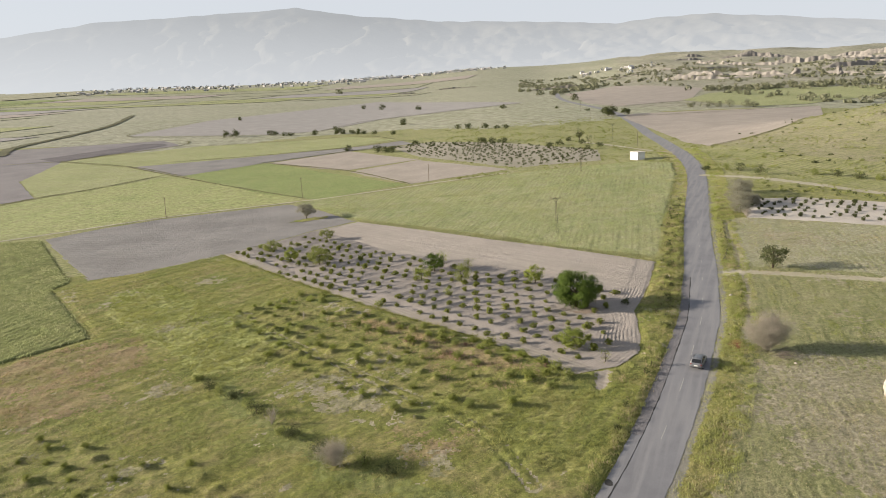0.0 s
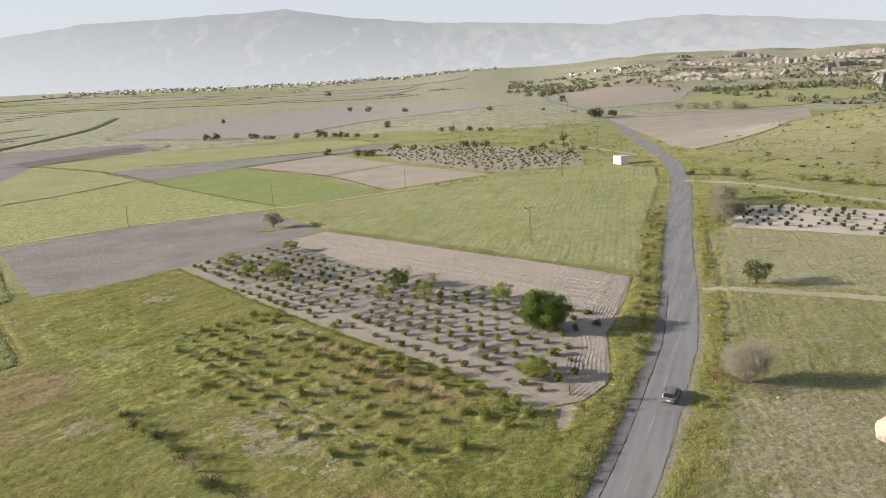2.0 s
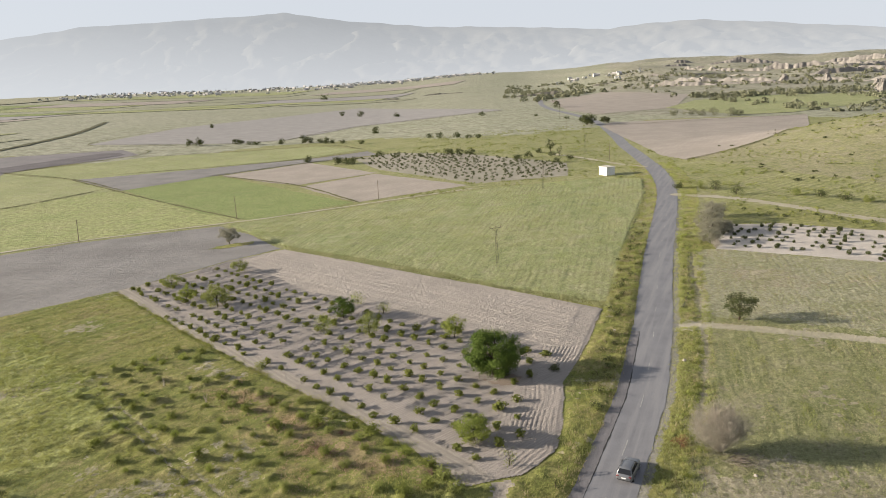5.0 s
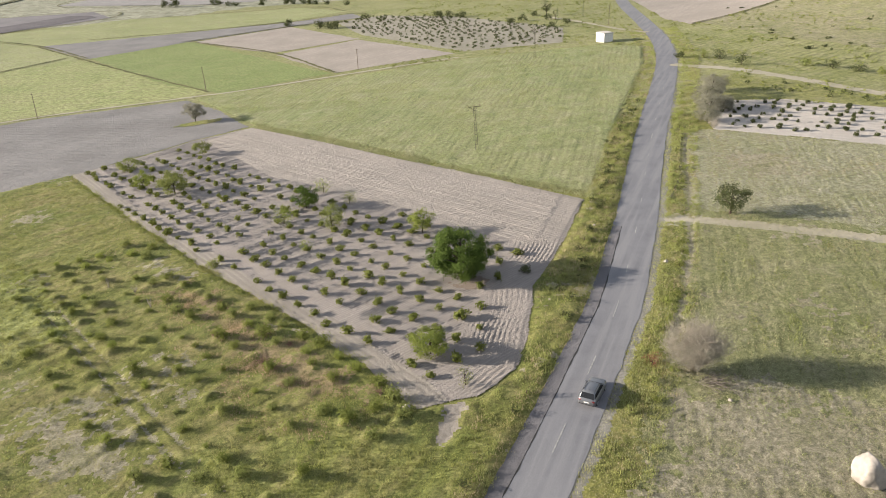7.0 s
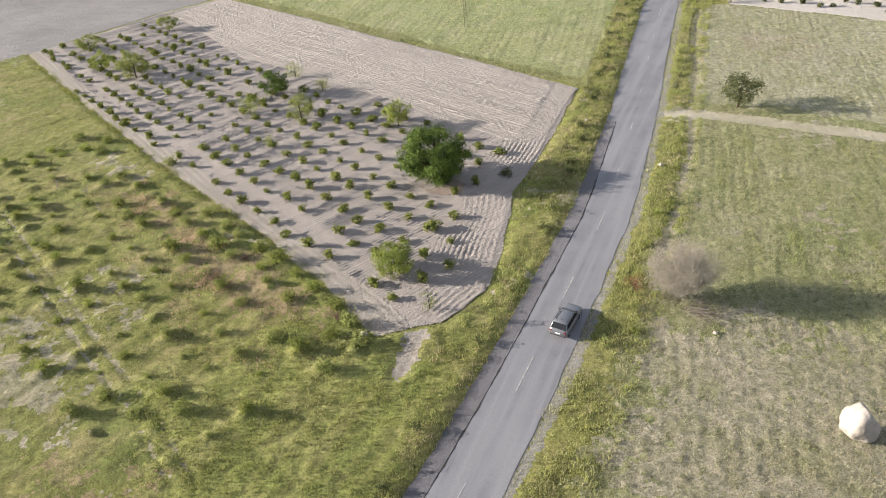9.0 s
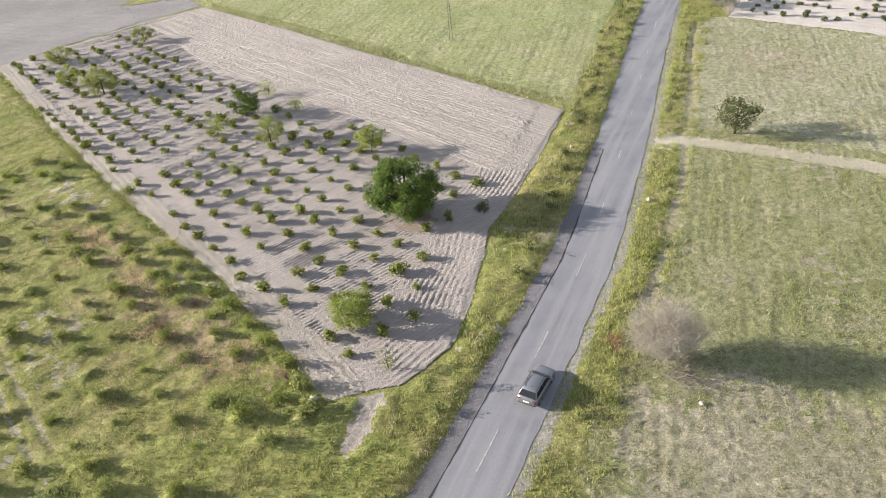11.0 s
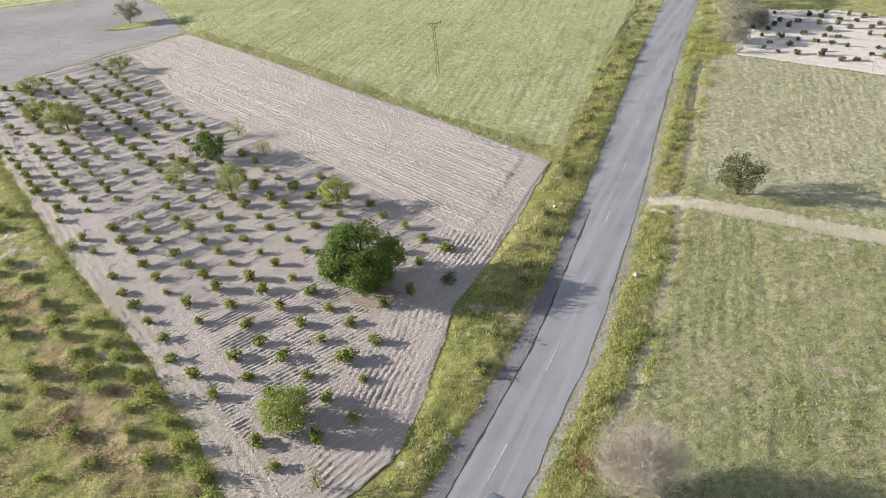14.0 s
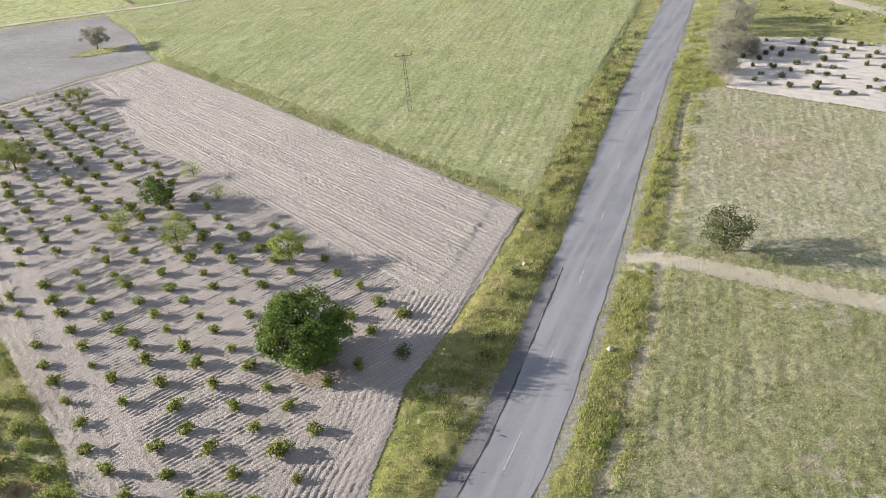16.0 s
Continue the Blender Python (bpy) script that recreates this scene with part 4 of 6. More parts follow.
ribbon("house_track", [(104, 322), (97, 335), (86, 368), (76, 392)], CHALK, "pale track leading past the white hut", "track", (-1.3, 1.3), 0.12, 0.4)


# ---- trees ----
def tube(points, radii, sides=6):
    """Vertices and faces of a tapered limb."""
    verts, faces = [], []
    for i, p in enumerate(points):
        p = np.array(p, float)
        d = np.array(points[min(i + 1, len(points) - 1)], float) - np.array(points[max(i - 1, 0)], float)
        d = d / max(np.linalg.norm(d), 1e-6)
        a = np.cross(d, (0, 0, 1) if abs(d[2]) < 0.9 else (1, 0, 0))
        a = a / np.linalg.norm(a)
        b = np.cross(d, a)
        for k in range(sides):
            w = 2 * math.pi * k / sides
            verts.append(p + radii[i] * (math.cos(w) * a + math.sin(w) * b))
    for i in range(len(points) - 1):
        for k in range(sides):
            faces.append((i * sides + k, i * sides + (k + 1) % sides, (i + 1) * sides + (k + 1) % sides, (i + 1) * sides + k))
    return verts, faces


def joined(pieces):
    verts, faces = [], []
    for v, f in pieces:
        faces += [tuple(i + len(verts) for i in q) for q in f]
        verts += list(v)
    return verts, faces


def leaves(rng, centres, outward, size, aspect=0.6):
    """A quad for each leaf, roughly facing outwards."""
    n = len(centres)
    nrm = outward + rng.normal(0, 0.55, (n, 3)) + (0, 0, 0.25)
    nrm /= np.linalg.norm(nrm, axis=1)[:, None]
    a = np.cross(nrm, rng.normal(0, 1, (n, 3)))
    a /= np.linalg.norm(a, axis=1)[:, None]
    b = np.cross(nrm, a)
    s = (size * rng.uniform(0.6, 1.3, n))[:, None]
    quad = np.stack([centres - a * s * 0.5, centres - b * s * aspect * 0.5 + nrm * s * 0.1, centres + a * s * 0.5, centres + b * s * aspect * 0.5 + nrm * s * 0.1], 1)
    return quad.reshape(-1, 3), np.arange(4 * n).reshape(-1, 4)


def crown(rng, rx, rz, zc, clumps, per, leaf, puff, ragged=0.25):
    """Leaf clumps over and inside an uneven ellipsoid."""
    d = rng.normal(0, 1, (clumps, 3))
    d /= np.linalg.norm(d, axis=1)[:, None]
    lobes = np.array([1 + ragged * noise.noise(Vector(v * 1.6 + rx)) * 2 for v in d])
    if clumps >= 40:   # boughs: rounded masses of leaf with hollows between them
        n = max(7, clumps // 11)
        w, up = np.arange(n) * 2.39996 + rx, 1 - 2 * (np.arange(n) + 0.5) / n
        boughs = np.stack([np.cos(w) * np.sqrt(1 - up * up), np.sin(w) * np.sqrt(1 - up * up), up], 1) + rng.normal(0, 0.16, (n, 3))
        boughs /= np.linalg.norm(boughs, axis=1)[:, None]
        size = rng.uniform(0.36, 0.56, n) * (14 / n) ** 0.22
        heart = boughs * ((1 - 0.75 * size) * np.array([1 + ragged * noise.noise(Vector(v * 1.3 + rx)) for v in boughs]))[:, None]
        pick = rng.integers(n, size=clumps)
        inner = (rng.random(clumps) < 0.34)[:, None]
        d = np.where(inner, d, d + 0.9 * boughs[pick])
        d /= np.linalg.norm(d, axis=1)[:, None]
        c = np.where(inner, 0.78 * d * lobes[:, None], heart[pick] + d * (size[pick] * rng.uniform(0.6, 1.0, clumps) ** 0.5)[:, None]) * (rx, rx, rz) + (0, 0, zc)
        puff = puff * 0.75
    else:
        rad = rng.uniform(0.45, 1.0, clumps) ** 0.5 * lobes
        c = d * rad[:, None] * (rx, rx, rz) + (0, 0, zc)
    out = np.repeat(d, per, 0)
    pos = np.repeat(c, per, 0) + rng.normal(0, puff, (clumps * per, 3)) * (1, 1, 0.8)
    return leaves(rng, pos, out, leaf)


def limbs(rng, h, rx, count, thick):
    """Trunk with limbs that spread into the crown."""
    bend = rng.normal(0, 0.04 * h, 2)
    pieces = [tube([(0, 0, -0.1), (bend[0] * 0.3, bend[1] * 0.3, h * 0.25), (bend[0], bend[1], h * 0.55), (bend[0] * 1.5, bend[1] * 1.5, h * 0.85)],
                   [thick * 1.25, thick, thick * 0.6, thick * 0.15], 8)]
    for i in range(count):
        w = 2 * math.pi * (i + rng.uniform(-0.3, 0.3)) / count
        z0, r = h * rng.uniform(0.2, 0.55), rx * rng.uniform(0.6, 0.95)
        c, s = math.cos(w), math.sin(w)
        pieces.append(tube([(0.3 * bend[0], 0.3 * bend[1], z0), (c * r * 0.45, s * r * 0.45, z0 + h * 0.14), (c * r, s * r, z0 + h * rng.uniform(0.2, 0.4))],
                           [thick * 0.5, thick * 0.3, thick * 0.06], 5))
    return joined(pieces)


def tree(name, label, x, y, h, rx, leaf_mat, seed, base=0.2, clumps=70, per=50, leaf=0.28, puff=0.45, bark=BARK, count=7, thick=0.0, category="tree", group="", ragged=0.25):
    rng = np.random.default_rng(seed)
    ob = thing(name, label, category, x, y, None, 0, group)
    rz = h * (1 - base) / 2
    part("trunk", mesh_of("trunk", *limbs(rng, h, rx, count, thick or h * 0.022), bark, True), bark, ob)
    part("crown", mesh_of("crown", *crown(rng, rx * 0.88, rz * 0.88, h * base + rz, clumps, per, leaf, puff, ragged), leaf_mat), leaf_mat, ob)
    return ob


tree("walnut_tree", "large round dark green walnut tree in the vineyard", 23.5, 125.0, 7.0, 4.6, WALNUT, 1, 0.04, 330, 60, 0.27, 0.45, thick=0.28, ragged=0.2)
tree("fruit_tree", "low spreading green fruit tree among vines", 19.4, 106.0, 3.5, 2.4, YOUNG, 2, 0.03, 110, 50, 0.2, 0.3)
tree("fruit_tree", "young light green fruit tree on thin trunk", 17.9, 142.0, 4.0, 2.1, YOUNG, 3, 0.18, 60, 36, 0.24, 0.32)
tree("fruit_tree", "dark green fruit tree with visible forked trunk", -3.5, 157.5, 4.3, 2.6, WALNUT, 4, 0.16, 90, 45, 0.24, 0.35)
tree("fruit_tree", "sparse yellowish green fruit tree among vines", 2.5, 147.5, 4.0, 2.2, OLIVE, 5, 0.14, 60, 28, 0.24, 0.4)
tree("fruit_tree", "thin sparse light green sapling tree", -6.4, 151.0, 3.2, 1.9, YOUNG, 6, 0.15, 38, 22, 0.22, 0.4)
tree("fruit_tree", "broad greyish green fruit tree at vineyard end", -33.0, 172.5, 4.8, 3.3, OLIVE, 7, 0.1, 90, 45, 0.26, 0.4)
tree("fruit_tree", "small bright green fruit tree at vineyard end", -41.5, 178.0, 3.8, 2.1, YOUNG, 8, 0.15, 50, 40, 0.25, 0.35)
tree("fruit_tree", "bushy yellow green tree at field corner", -35.5, 200.0, 3.6, 2.2, OLIVE, 9, 0.1, 50, 36, 0.25, 0.35)
tree("fruit_tree", "low yellow green bush at vineyard corner", -50.0, 192.0, 3.0, 2.6, OLIVE, 10, 0.05, 50, 34, 0.25, 0.4)
tree("sapling", "thin yellow-green sapling at the plough's edge", -1.6, 165.6, 2.6, 1.7, YOUNG, 13, 0.1, 30, 16, 0.2, 0.35)
tree("sapling", "sparse yellow-green sapling beside the plough", 4.3, 158.3, 2.4, 1.5, OLIVE, 14, 0.1, 28, 16, 0.2, 0.35)
tree("sapling", "small thin yellowish sapling among vines", -0.5, 138.6, 2.0, 1.1, YOUNG, 15, 0.1, 20, 12, 0.18, 0.3)
tree("lone_tree", "lone grey-green tree with short trunk in grey field", -48.3, 235.5, 5.4, 3.4, SILVER, 11, 0.25, 80, 45, 0.3, 0.45)
tree("meadow_tree", "dark sparse crooked tree in the meadow", 66.6, 139.5, 5.0, 3.1, DUSKY, 12, 0.14, 90, 36, 0.24, 0.42, count=11, thick=0.16, ragged=0.6)


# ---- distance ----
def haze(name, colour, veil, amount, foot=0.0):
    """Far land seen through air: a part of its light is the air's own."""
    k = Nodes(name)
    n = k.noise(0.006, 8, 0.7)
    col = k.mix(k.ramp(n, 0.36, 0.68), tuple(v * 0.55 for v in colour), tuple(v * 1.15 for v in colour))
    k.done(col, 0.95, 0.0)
    # The haze is put into the material as an emissive glow.
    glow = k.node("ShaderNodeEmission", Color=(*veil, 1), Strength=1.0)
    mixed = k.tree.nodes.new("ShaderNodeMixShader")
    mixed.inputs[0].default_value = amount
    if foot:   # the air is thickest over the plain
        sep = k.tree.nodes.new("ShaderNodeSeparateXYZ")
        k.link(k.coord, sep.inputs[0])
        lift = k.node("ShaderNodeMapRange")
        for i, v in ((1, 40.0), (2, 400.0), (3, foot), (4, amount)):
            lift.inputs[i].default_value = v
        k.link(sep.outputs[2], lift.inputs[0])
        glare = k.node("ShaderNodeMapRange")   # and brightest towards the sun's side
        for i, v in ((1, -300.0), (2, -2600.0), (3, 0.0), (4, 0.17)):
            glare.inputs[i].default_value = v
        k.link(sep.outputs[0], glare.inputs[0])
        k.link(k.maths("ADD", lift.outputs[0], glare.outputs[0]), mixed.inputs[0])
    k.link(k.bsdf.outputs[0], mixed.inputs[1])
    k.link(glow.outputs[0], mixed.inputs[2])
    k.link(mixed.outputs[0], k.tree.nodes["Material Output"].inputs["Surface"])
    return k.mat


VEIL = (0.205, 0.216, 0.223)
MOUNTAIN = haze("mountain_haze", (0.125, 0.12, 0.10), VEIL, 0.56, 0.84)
# Bearing from straight ahead, in degrees to the east, and the rise of the crest above eye level.
CREST = [(-40, 0.040), (-32, 0.0675), (-25.2, 0.086), (-21.3, 0.088), (-11.1, 0.096), (-6.6, 0.083), (0, 0.071), (4, 0.069), (8, 0.066), (13.4, 0.060), (16, 0.066), (20, 0.069), (26.4, 0.060), (32, 0.050), (40, 0.045)]
azs, rad = np.radians(np.arange(-46, 46.01, 0.25)), np.linspace(3250, 4500, 44)
top = np.interp(np.degrees(azs), [a for a, _ in CREST], [b for _, b in CREST]) * 4400 * np.cos(azs) + 45
verts = []
for a, crest in zip(azs, top):
    for i, r in enumerate(rad):
        x, y = r * math.sin(a), r * math.cos(a)
        k = i / (len(rad) - 1)
        base = height(x, y)
        shape = k ** 1.3
        gully = 1 - abs(noise.fractal(Vector((x / 420, y / 420, 3.0)), 0.9, 2.1, 5))
        verts.append((x, y, base - 2 + (crest - base) * shape * (1 - (1 - k) * 0.75 * (1 - gully) * 1.6) + 6 * noise.noise(Vector((x / 90, y / 90, 1))) - 70 * math.sin(math.pi * k) * abs(noise.fractal(Vector((x / 300, y / 520, 7.0)), 0.8, 2.2, 4))))
m = len(rad)
faces = [(i * m + j, (i + 1) * m + j, (i + 1) * m + j + 1, i * m + j + 1) for i in range(len(azs) - 1) for j in range(m - 1)]
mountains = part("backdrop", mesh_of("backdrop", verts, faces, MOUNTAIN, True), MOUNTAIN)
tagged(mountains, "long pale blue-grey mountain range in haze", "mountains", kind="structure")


# ---- bushes and shrubs ----
def bush(name, label, x, y, h, r, mat, seed, clumps=26, per=26, leaf=0.24, category="bush", group="", stems=5, bark=BARK):
    """A shrub that is leafy down to the ground."""
    rng = np.random.default_rng(seed)
    ob = thing(name, label, category, x, y, None, rng.uniform(0, 360), group)
    part("stem", mesh_of("stem", *limbs(rng, h * 0.9, r * 0.8, stems, 0.03 + 0.012 * h), bark, True), bark, ob)
    part("foliage", mesh_of("foliage", *crown(rng, r * 0.85, h * 0.45, h * 0.48, clumps, per, leaf, 0.12 * h + 0.1, 0.35), mat), mat, ob)
    return ob


def twiggy(rng, h, r, stems, forks, thick, spread=1.0):
    """Bare branches that fork twice, from one stool."""
    pieces = []
    for i in range(stems):
        w, lean = rng.uniform(0, 2 * math.pi), rng.uniform(0.15, 1.0) * spread
        tip = np.array([math.cos(w) * r * lean, math.sin(w) * r * lean, h * rng.uniform(0.55, 1.0) * (1.15 - 0.45 * lean)])
        mid = tip * (0.45, 0.45, 0.55) + rng.normal(0, 0.12 * r, 3) * (1, 1, 0.3)
        pieces.append(tube([(0, 0, 0), mid, tip], [thick, thick * 0.6, thick * 0.15], 4))
        for _ in range(forks):
            k = rng.uniform(0.3, 0.95)
            a = mid * (k / 0.5) if k < 0.5 else mid + (tip - mid) * ((k - 0.5) / 0.5)
            b = a + rng.normal(0, 0.16, 3) * (r, r, h * 0.6) + (0, 0, 0.12 * h)
            b[2] = max(b[2], 0.1)
            pieces.append(tube([a, (a + b) / 2 + rng.normal(0, 0.06, 3), b], [thick * 0.4, thick * 0.28, thick * 0.1], 3))
            for _ in range(2):
                c = a + (b - a) * rng.uniform(0.4, 1.0)
                d = c + rng.normal(0, 0.09, 3) * (r, r, h * 0.6) + (0, 0, 0.05 * h)
                pieces.append(tube([c, d], [thick * 0.22, thick * 0.08], 3))
    return joined(pieces)


def bare_bush(label, x, y, h, r, seed, stems=34, forks=9, thick=0.05, leafy_side=0):
    rng = np.random.default_rng(seed)
    ob = thing("bare_bush", label, "bush", x, y)
    part("branch_tangle", mesh_of("branch_tangle", *twiggy(rng, h, r, stems, forks, thick), PALE_TWIGS), PALE_TWIGS, ob)
    if leafy_side:
        v, f = crown(rng, r * 0.78, h * 0.40, h * 0.46, leafy_side, 26, 0.11, 0.4, 0.3)
        v = v + np.array((-0.22 * r, -0.08 * r, 0))
        part("foliage", mesh_of("foliage", v, f, SILVER), SILVER, ob, "thin silvery leaves")
    return ob


bare_bush("big tangled grey leafless bush beside the meadow", 47.3, 98.6, 5.9, 3.9, 21, 190, 24, 0.022, 150)
bare_bush("small dark leafless shrub in the meadow", -25.0, 87.5, 2.6, 1.3, 22, 26, 9, 0.022)
bare_bush("pale grey leafless shrub in the meadow", -14.6, 75.5, 3.4, 2.7, 23, 90, 16, 0.022, 20)
tree("shrub", "dark green bushy shrub in the meadow", -21.3, 83.3, 1.9, 1.3, DUSKY, 24, 0.05, 26, 24, 0.2, 0.25, category="bush")
bush("rusty_bush", "small rust-red dry bush on the verge", 43.3, 100.4, 1.3, 1.0, RUSTY, 25, 16, 22, 0.16)

bush("dark_bush", "small dark round bush in the vineyard's shade", 32.6, 125.0, 1.0, 0.9, DUSKY, 26, 18, 20, 0.2)
bush("weed", "low green weed bush in the vineyard", 29.1, 128.5, 0.9, 0.6, VINE_LEAF, 27, 12, 16, 0.2)
tree("sapling", "thin pale green sapling at the vineyard's corner", 23.2, 99.4, 2.4, 0.9, OLIVE, 28, 0.1, 16, 12, 0.18, 0.25)
for i, (x, y, h) in enumerate([(-19.7, 123.2, 1.8), (-24, 128.5, 1.5), (-29, 131, 1.6)]):
    bare_bush("small bare dead sapling in the meadow", x, y, h, 0.6, 33 + i, 6, 4, 0.035)
rng = np.random.default_rng(29)
for p in spline([(20, 79), (29, 96), (34.5, 108), (37.8, 118), (42, 131), (47.5, 146), (57, 175), (72, 217)], 1.6):
    if rng.random() < 0.7:
        x, y = p + rng.normal(0, 1.0, 2)
        if nearest(ROAD_PART, np.array([x]), np.array([y]))[0] < 4.3:
            continue
        bush("weed", "tall green weed clump on the road verge", x, y, rng.uniform(0.5, 1.2), rng.uniform(0.5, 0.95), (OLIVE, DUSKY, DUSKY)[int(rng.integers(3))], int(rng.integers(9999)), 10, 14, 0.18, "weed", "verge weeds", 3)
for p in spline([(40, 93), (46, 105), (51, 117), (57, 132)], 2.6) + spline([(61, 150), (70, 176), (86, 222)], 3.0):
    if rng.random() < 0.6:
        x, y = p + rng.normal(0, 0.7, 2)
        bush("weed", "bright green weed clump on the road verge", x, y, rng.uniform(0.5, 1.0), rng.uniform(0.4, 0.8), (OLIVE, VINE_LEAF, YOUNG)[int(rng.integers(3))], int(rng.integers(9999)), 10, 14, 0.18, "weed", "verge weeds", 3)

for i, (x, y) in enumerate([(-41, 105), (-38, 101), (-35.5, 98.5), (-33, 97), (-30, 93.5), (-28, 91), (-23, 84.5), (-17, 79), (-11, 75.5), (-8, 73)]):
    bush("ditch_shrub", "dark green shrub along a shallow ditch", x, y, 0.9 + 0.45 * (i % 3), 1.0 + 0.4 * (i % 2), (OLIVE, DUSKY)[i % 2], 230 + i, 24, 18, 0.22, "shrub", "ditch shrubs", 3)

pile = thing("brush_pile", "heap of cut grey branches lying on grass", "branches", 48.6, 96.3)
rng = np.random.default_rng(31)
for i in range(26):
    w, l = rng.normal(-0.45, 0.7), rng.uniform(0.9, 2.2)
    d = np.array([math.cos(w), math.sin(w), 0])
    s = np.array([rng.normal(-0.9, 0.35), rng.normal(0, 0.55), rng.uniform(0.05, 0.7)])
    bits = [tube([s, s + d * l * 0.5 + (0, 0, rng.uniform(0.1, 0.4)), s + d * l + (0, 0, rng.uniform(-0.05, 0.3))], [0.028, 0.02, 0.008], 4)]
    for _ in range(3):
        a = s + d * l * rng.uniform(0.4, 0.9) + (0, 0, 0.15)
        bits.append(tube([a, a + d * 0.6 + rng.normal(0, 0.3, 3)], [0.025, 0.008], 3))
    part("branch", mesh_of("branch", *joined(bits), GREY_BARK), GREY_BARK, pile)


# ---- stones ----
STONE = plain("pale_stone", (0.28, 0.252, 0.222), 0.9, 0, 1.6, 0.22, 0.2, 0.15)


def boulder(name, label, x, y, size, seed, sink=0.25):
    bm = bmesh.new()
    bmesh.ops.create_icosphere(bm, subdivisions=4, radius=1.0)
    rng = np.random.default_rng(int(seed * 10))
    cuts = [(Vector(rng.normal(0, 1, 3)).normalized(), rng.uniform(0.62, 0.82)) for _ in range(11)]   # broken faces
    for v in bm.verts:
        for n, off in cuts:
            v.co -= n * max(0.0, v.co.dot(n) - off)
    for v in bm.verts:
        d = v.co.copy()
        k = 1.12 + 0.12 * noise.noise(d * 1.4 + Vector((seed, 0, 0))) + 0.09 * noise.noise(d * 3.6 + Vector((0, seed, 0))) + 0.04 * noise.noise(d * 9)
        v.co = Vector((d.x * size[0], d.y * size[1], d.z * size[2])) * k
    for f in bm.faces:
        f.smooth = True
    ob = part(name, bm, STONE)
    ob.matrix_basis = pose(x, y, stand(x, y) + size[2] * (1 - sink) - size[2] * 0.1)
    return tagged(ob, label, "rock")


boulder("boulder", "tall pale cream boulder standing in the meadow", 55.6, 81.4, (1.25, 1.15, 1.75), 3.0)
boulder("stone", "white stone on the grass beside a bush", 48.9, 93.2, (0.22, 0.18, 0.16), 5.0)
boulder("stone", "pale stone at the vineyard's corner", 17.0, 96.0, (0.42, 0.36, 0.28), 7.0)
boulder("stone", "pale stone on the road verge", 51.9, 124.2, (0.32, 0.25, 0.22), 8.0)
boulder("stone", "small white stone on the grassy verge", 45.0, 138.4, (0.22, 0.2, 0.2), 9.0)


# ---- vines ----
def vine(seed, label, mat=VINE_LEAF, size=1.0):
    rng = np.random.default_rng(seed)
    ob = thing("vine", label, "vine", 0, 0, 0)
    part("stock", mesh_of("stock", *joined([tube([(0, 0, -0.1), (0.05, 0.02, 0.2), (0.02, 0.05, 0.42)], [0.07, 0.055, 0.04], 6)] +
         [tube([(0.02, 0.04, 0.3), (math.cos(w) * 0.3, math.sin(w) * 0.3, 0.55)], [0.035, 0.012], 4) for w in rng.uniform(0, 6.28, 4)]), BARK, True), BARK, ob)
    part("foliage", mesh_of("foliage", *crown(rng, 0.52 * size, 0.36 * size, 0.44, 22, 12, 0.24, 0.11, 0.4), mat), mat, ob)
    return ob


VINES = [vine(40 + i, "low green bush vine on bare tilled soil") for i in range(4)]


def lattice(k, m):
    """The planting grid: rows 3.63 m and 3.75 m apart."""
    a, b = 3.63 * k - 0.25, 3.75 * m - 0.76
    det = C1 * S2 - S1 * C2
    return (a * S2 - b * S1) / det, (b * C1 - a * C2) / det


used = [0, 0, 0, 0]


def plant(protos, counts, rng, x, y, scale, group):
    i = int(rng.integers(len(protos)))
    m = pose(x, y, stand(x, y) + (0.05 if group[:5] == "vines" else -0.08), 0, 0, rng.uniform(0, 360)) @ Matrix.Diagonal((scale * rng.uniform(0.85, 1.15), scale * rng.uniform(0.85, 1.15), scale * rng.uniform(0.85, 1.2), 1))
    if counts[i]:
        ob = copy_thing(protos[i], m)
    else:
        ob = protos[i]
        ob.matrix_basis = m
    counts[i] += 1
    return tagged(ob, group=group)


rng = np.random.default_rng(50)
BLOCK = [(-62, 191), (-33, 156), (-11, 131), (5, 114), (13, 104.5), (18, 98), (25, 104), (28.2, 110), (28.5, 121), (33.5, 128), (30, 133.5), (21, 142.5), (14, 150), (4, 158), (-6, 168), (-17, 178), (-36, 203), (-44, 209)]
WALNUT_SPOT = (23.4, 124.7)
spots = []
for k in range(-20, 60):
    for m in range(-20, 80):
        x, y = lattice(k, m)
        if not inside(BLOCK, x, y):
            continue
        if math.hypot(x - WALNUT_SPOT[0], y - WALNUT_SPOT[1]) < 3.2 or rng.random() < 0.07:
            continue
        if any(math.hypot(x - a, y - b) < r for a, b, r in ((19.4, 106, 1.9), (-33, 172.5, 2.2), (-3.5, 157.5, 1.5))):
            continue
        spots.append((x + rng.normal(0, 0.22), y + rng.normal(0, 0.22)))
for x, y in spots:
    plant(VINES, used, rng, x, y, rng.uniform(0.8, 1.25), "vines in the tilled vineyard")

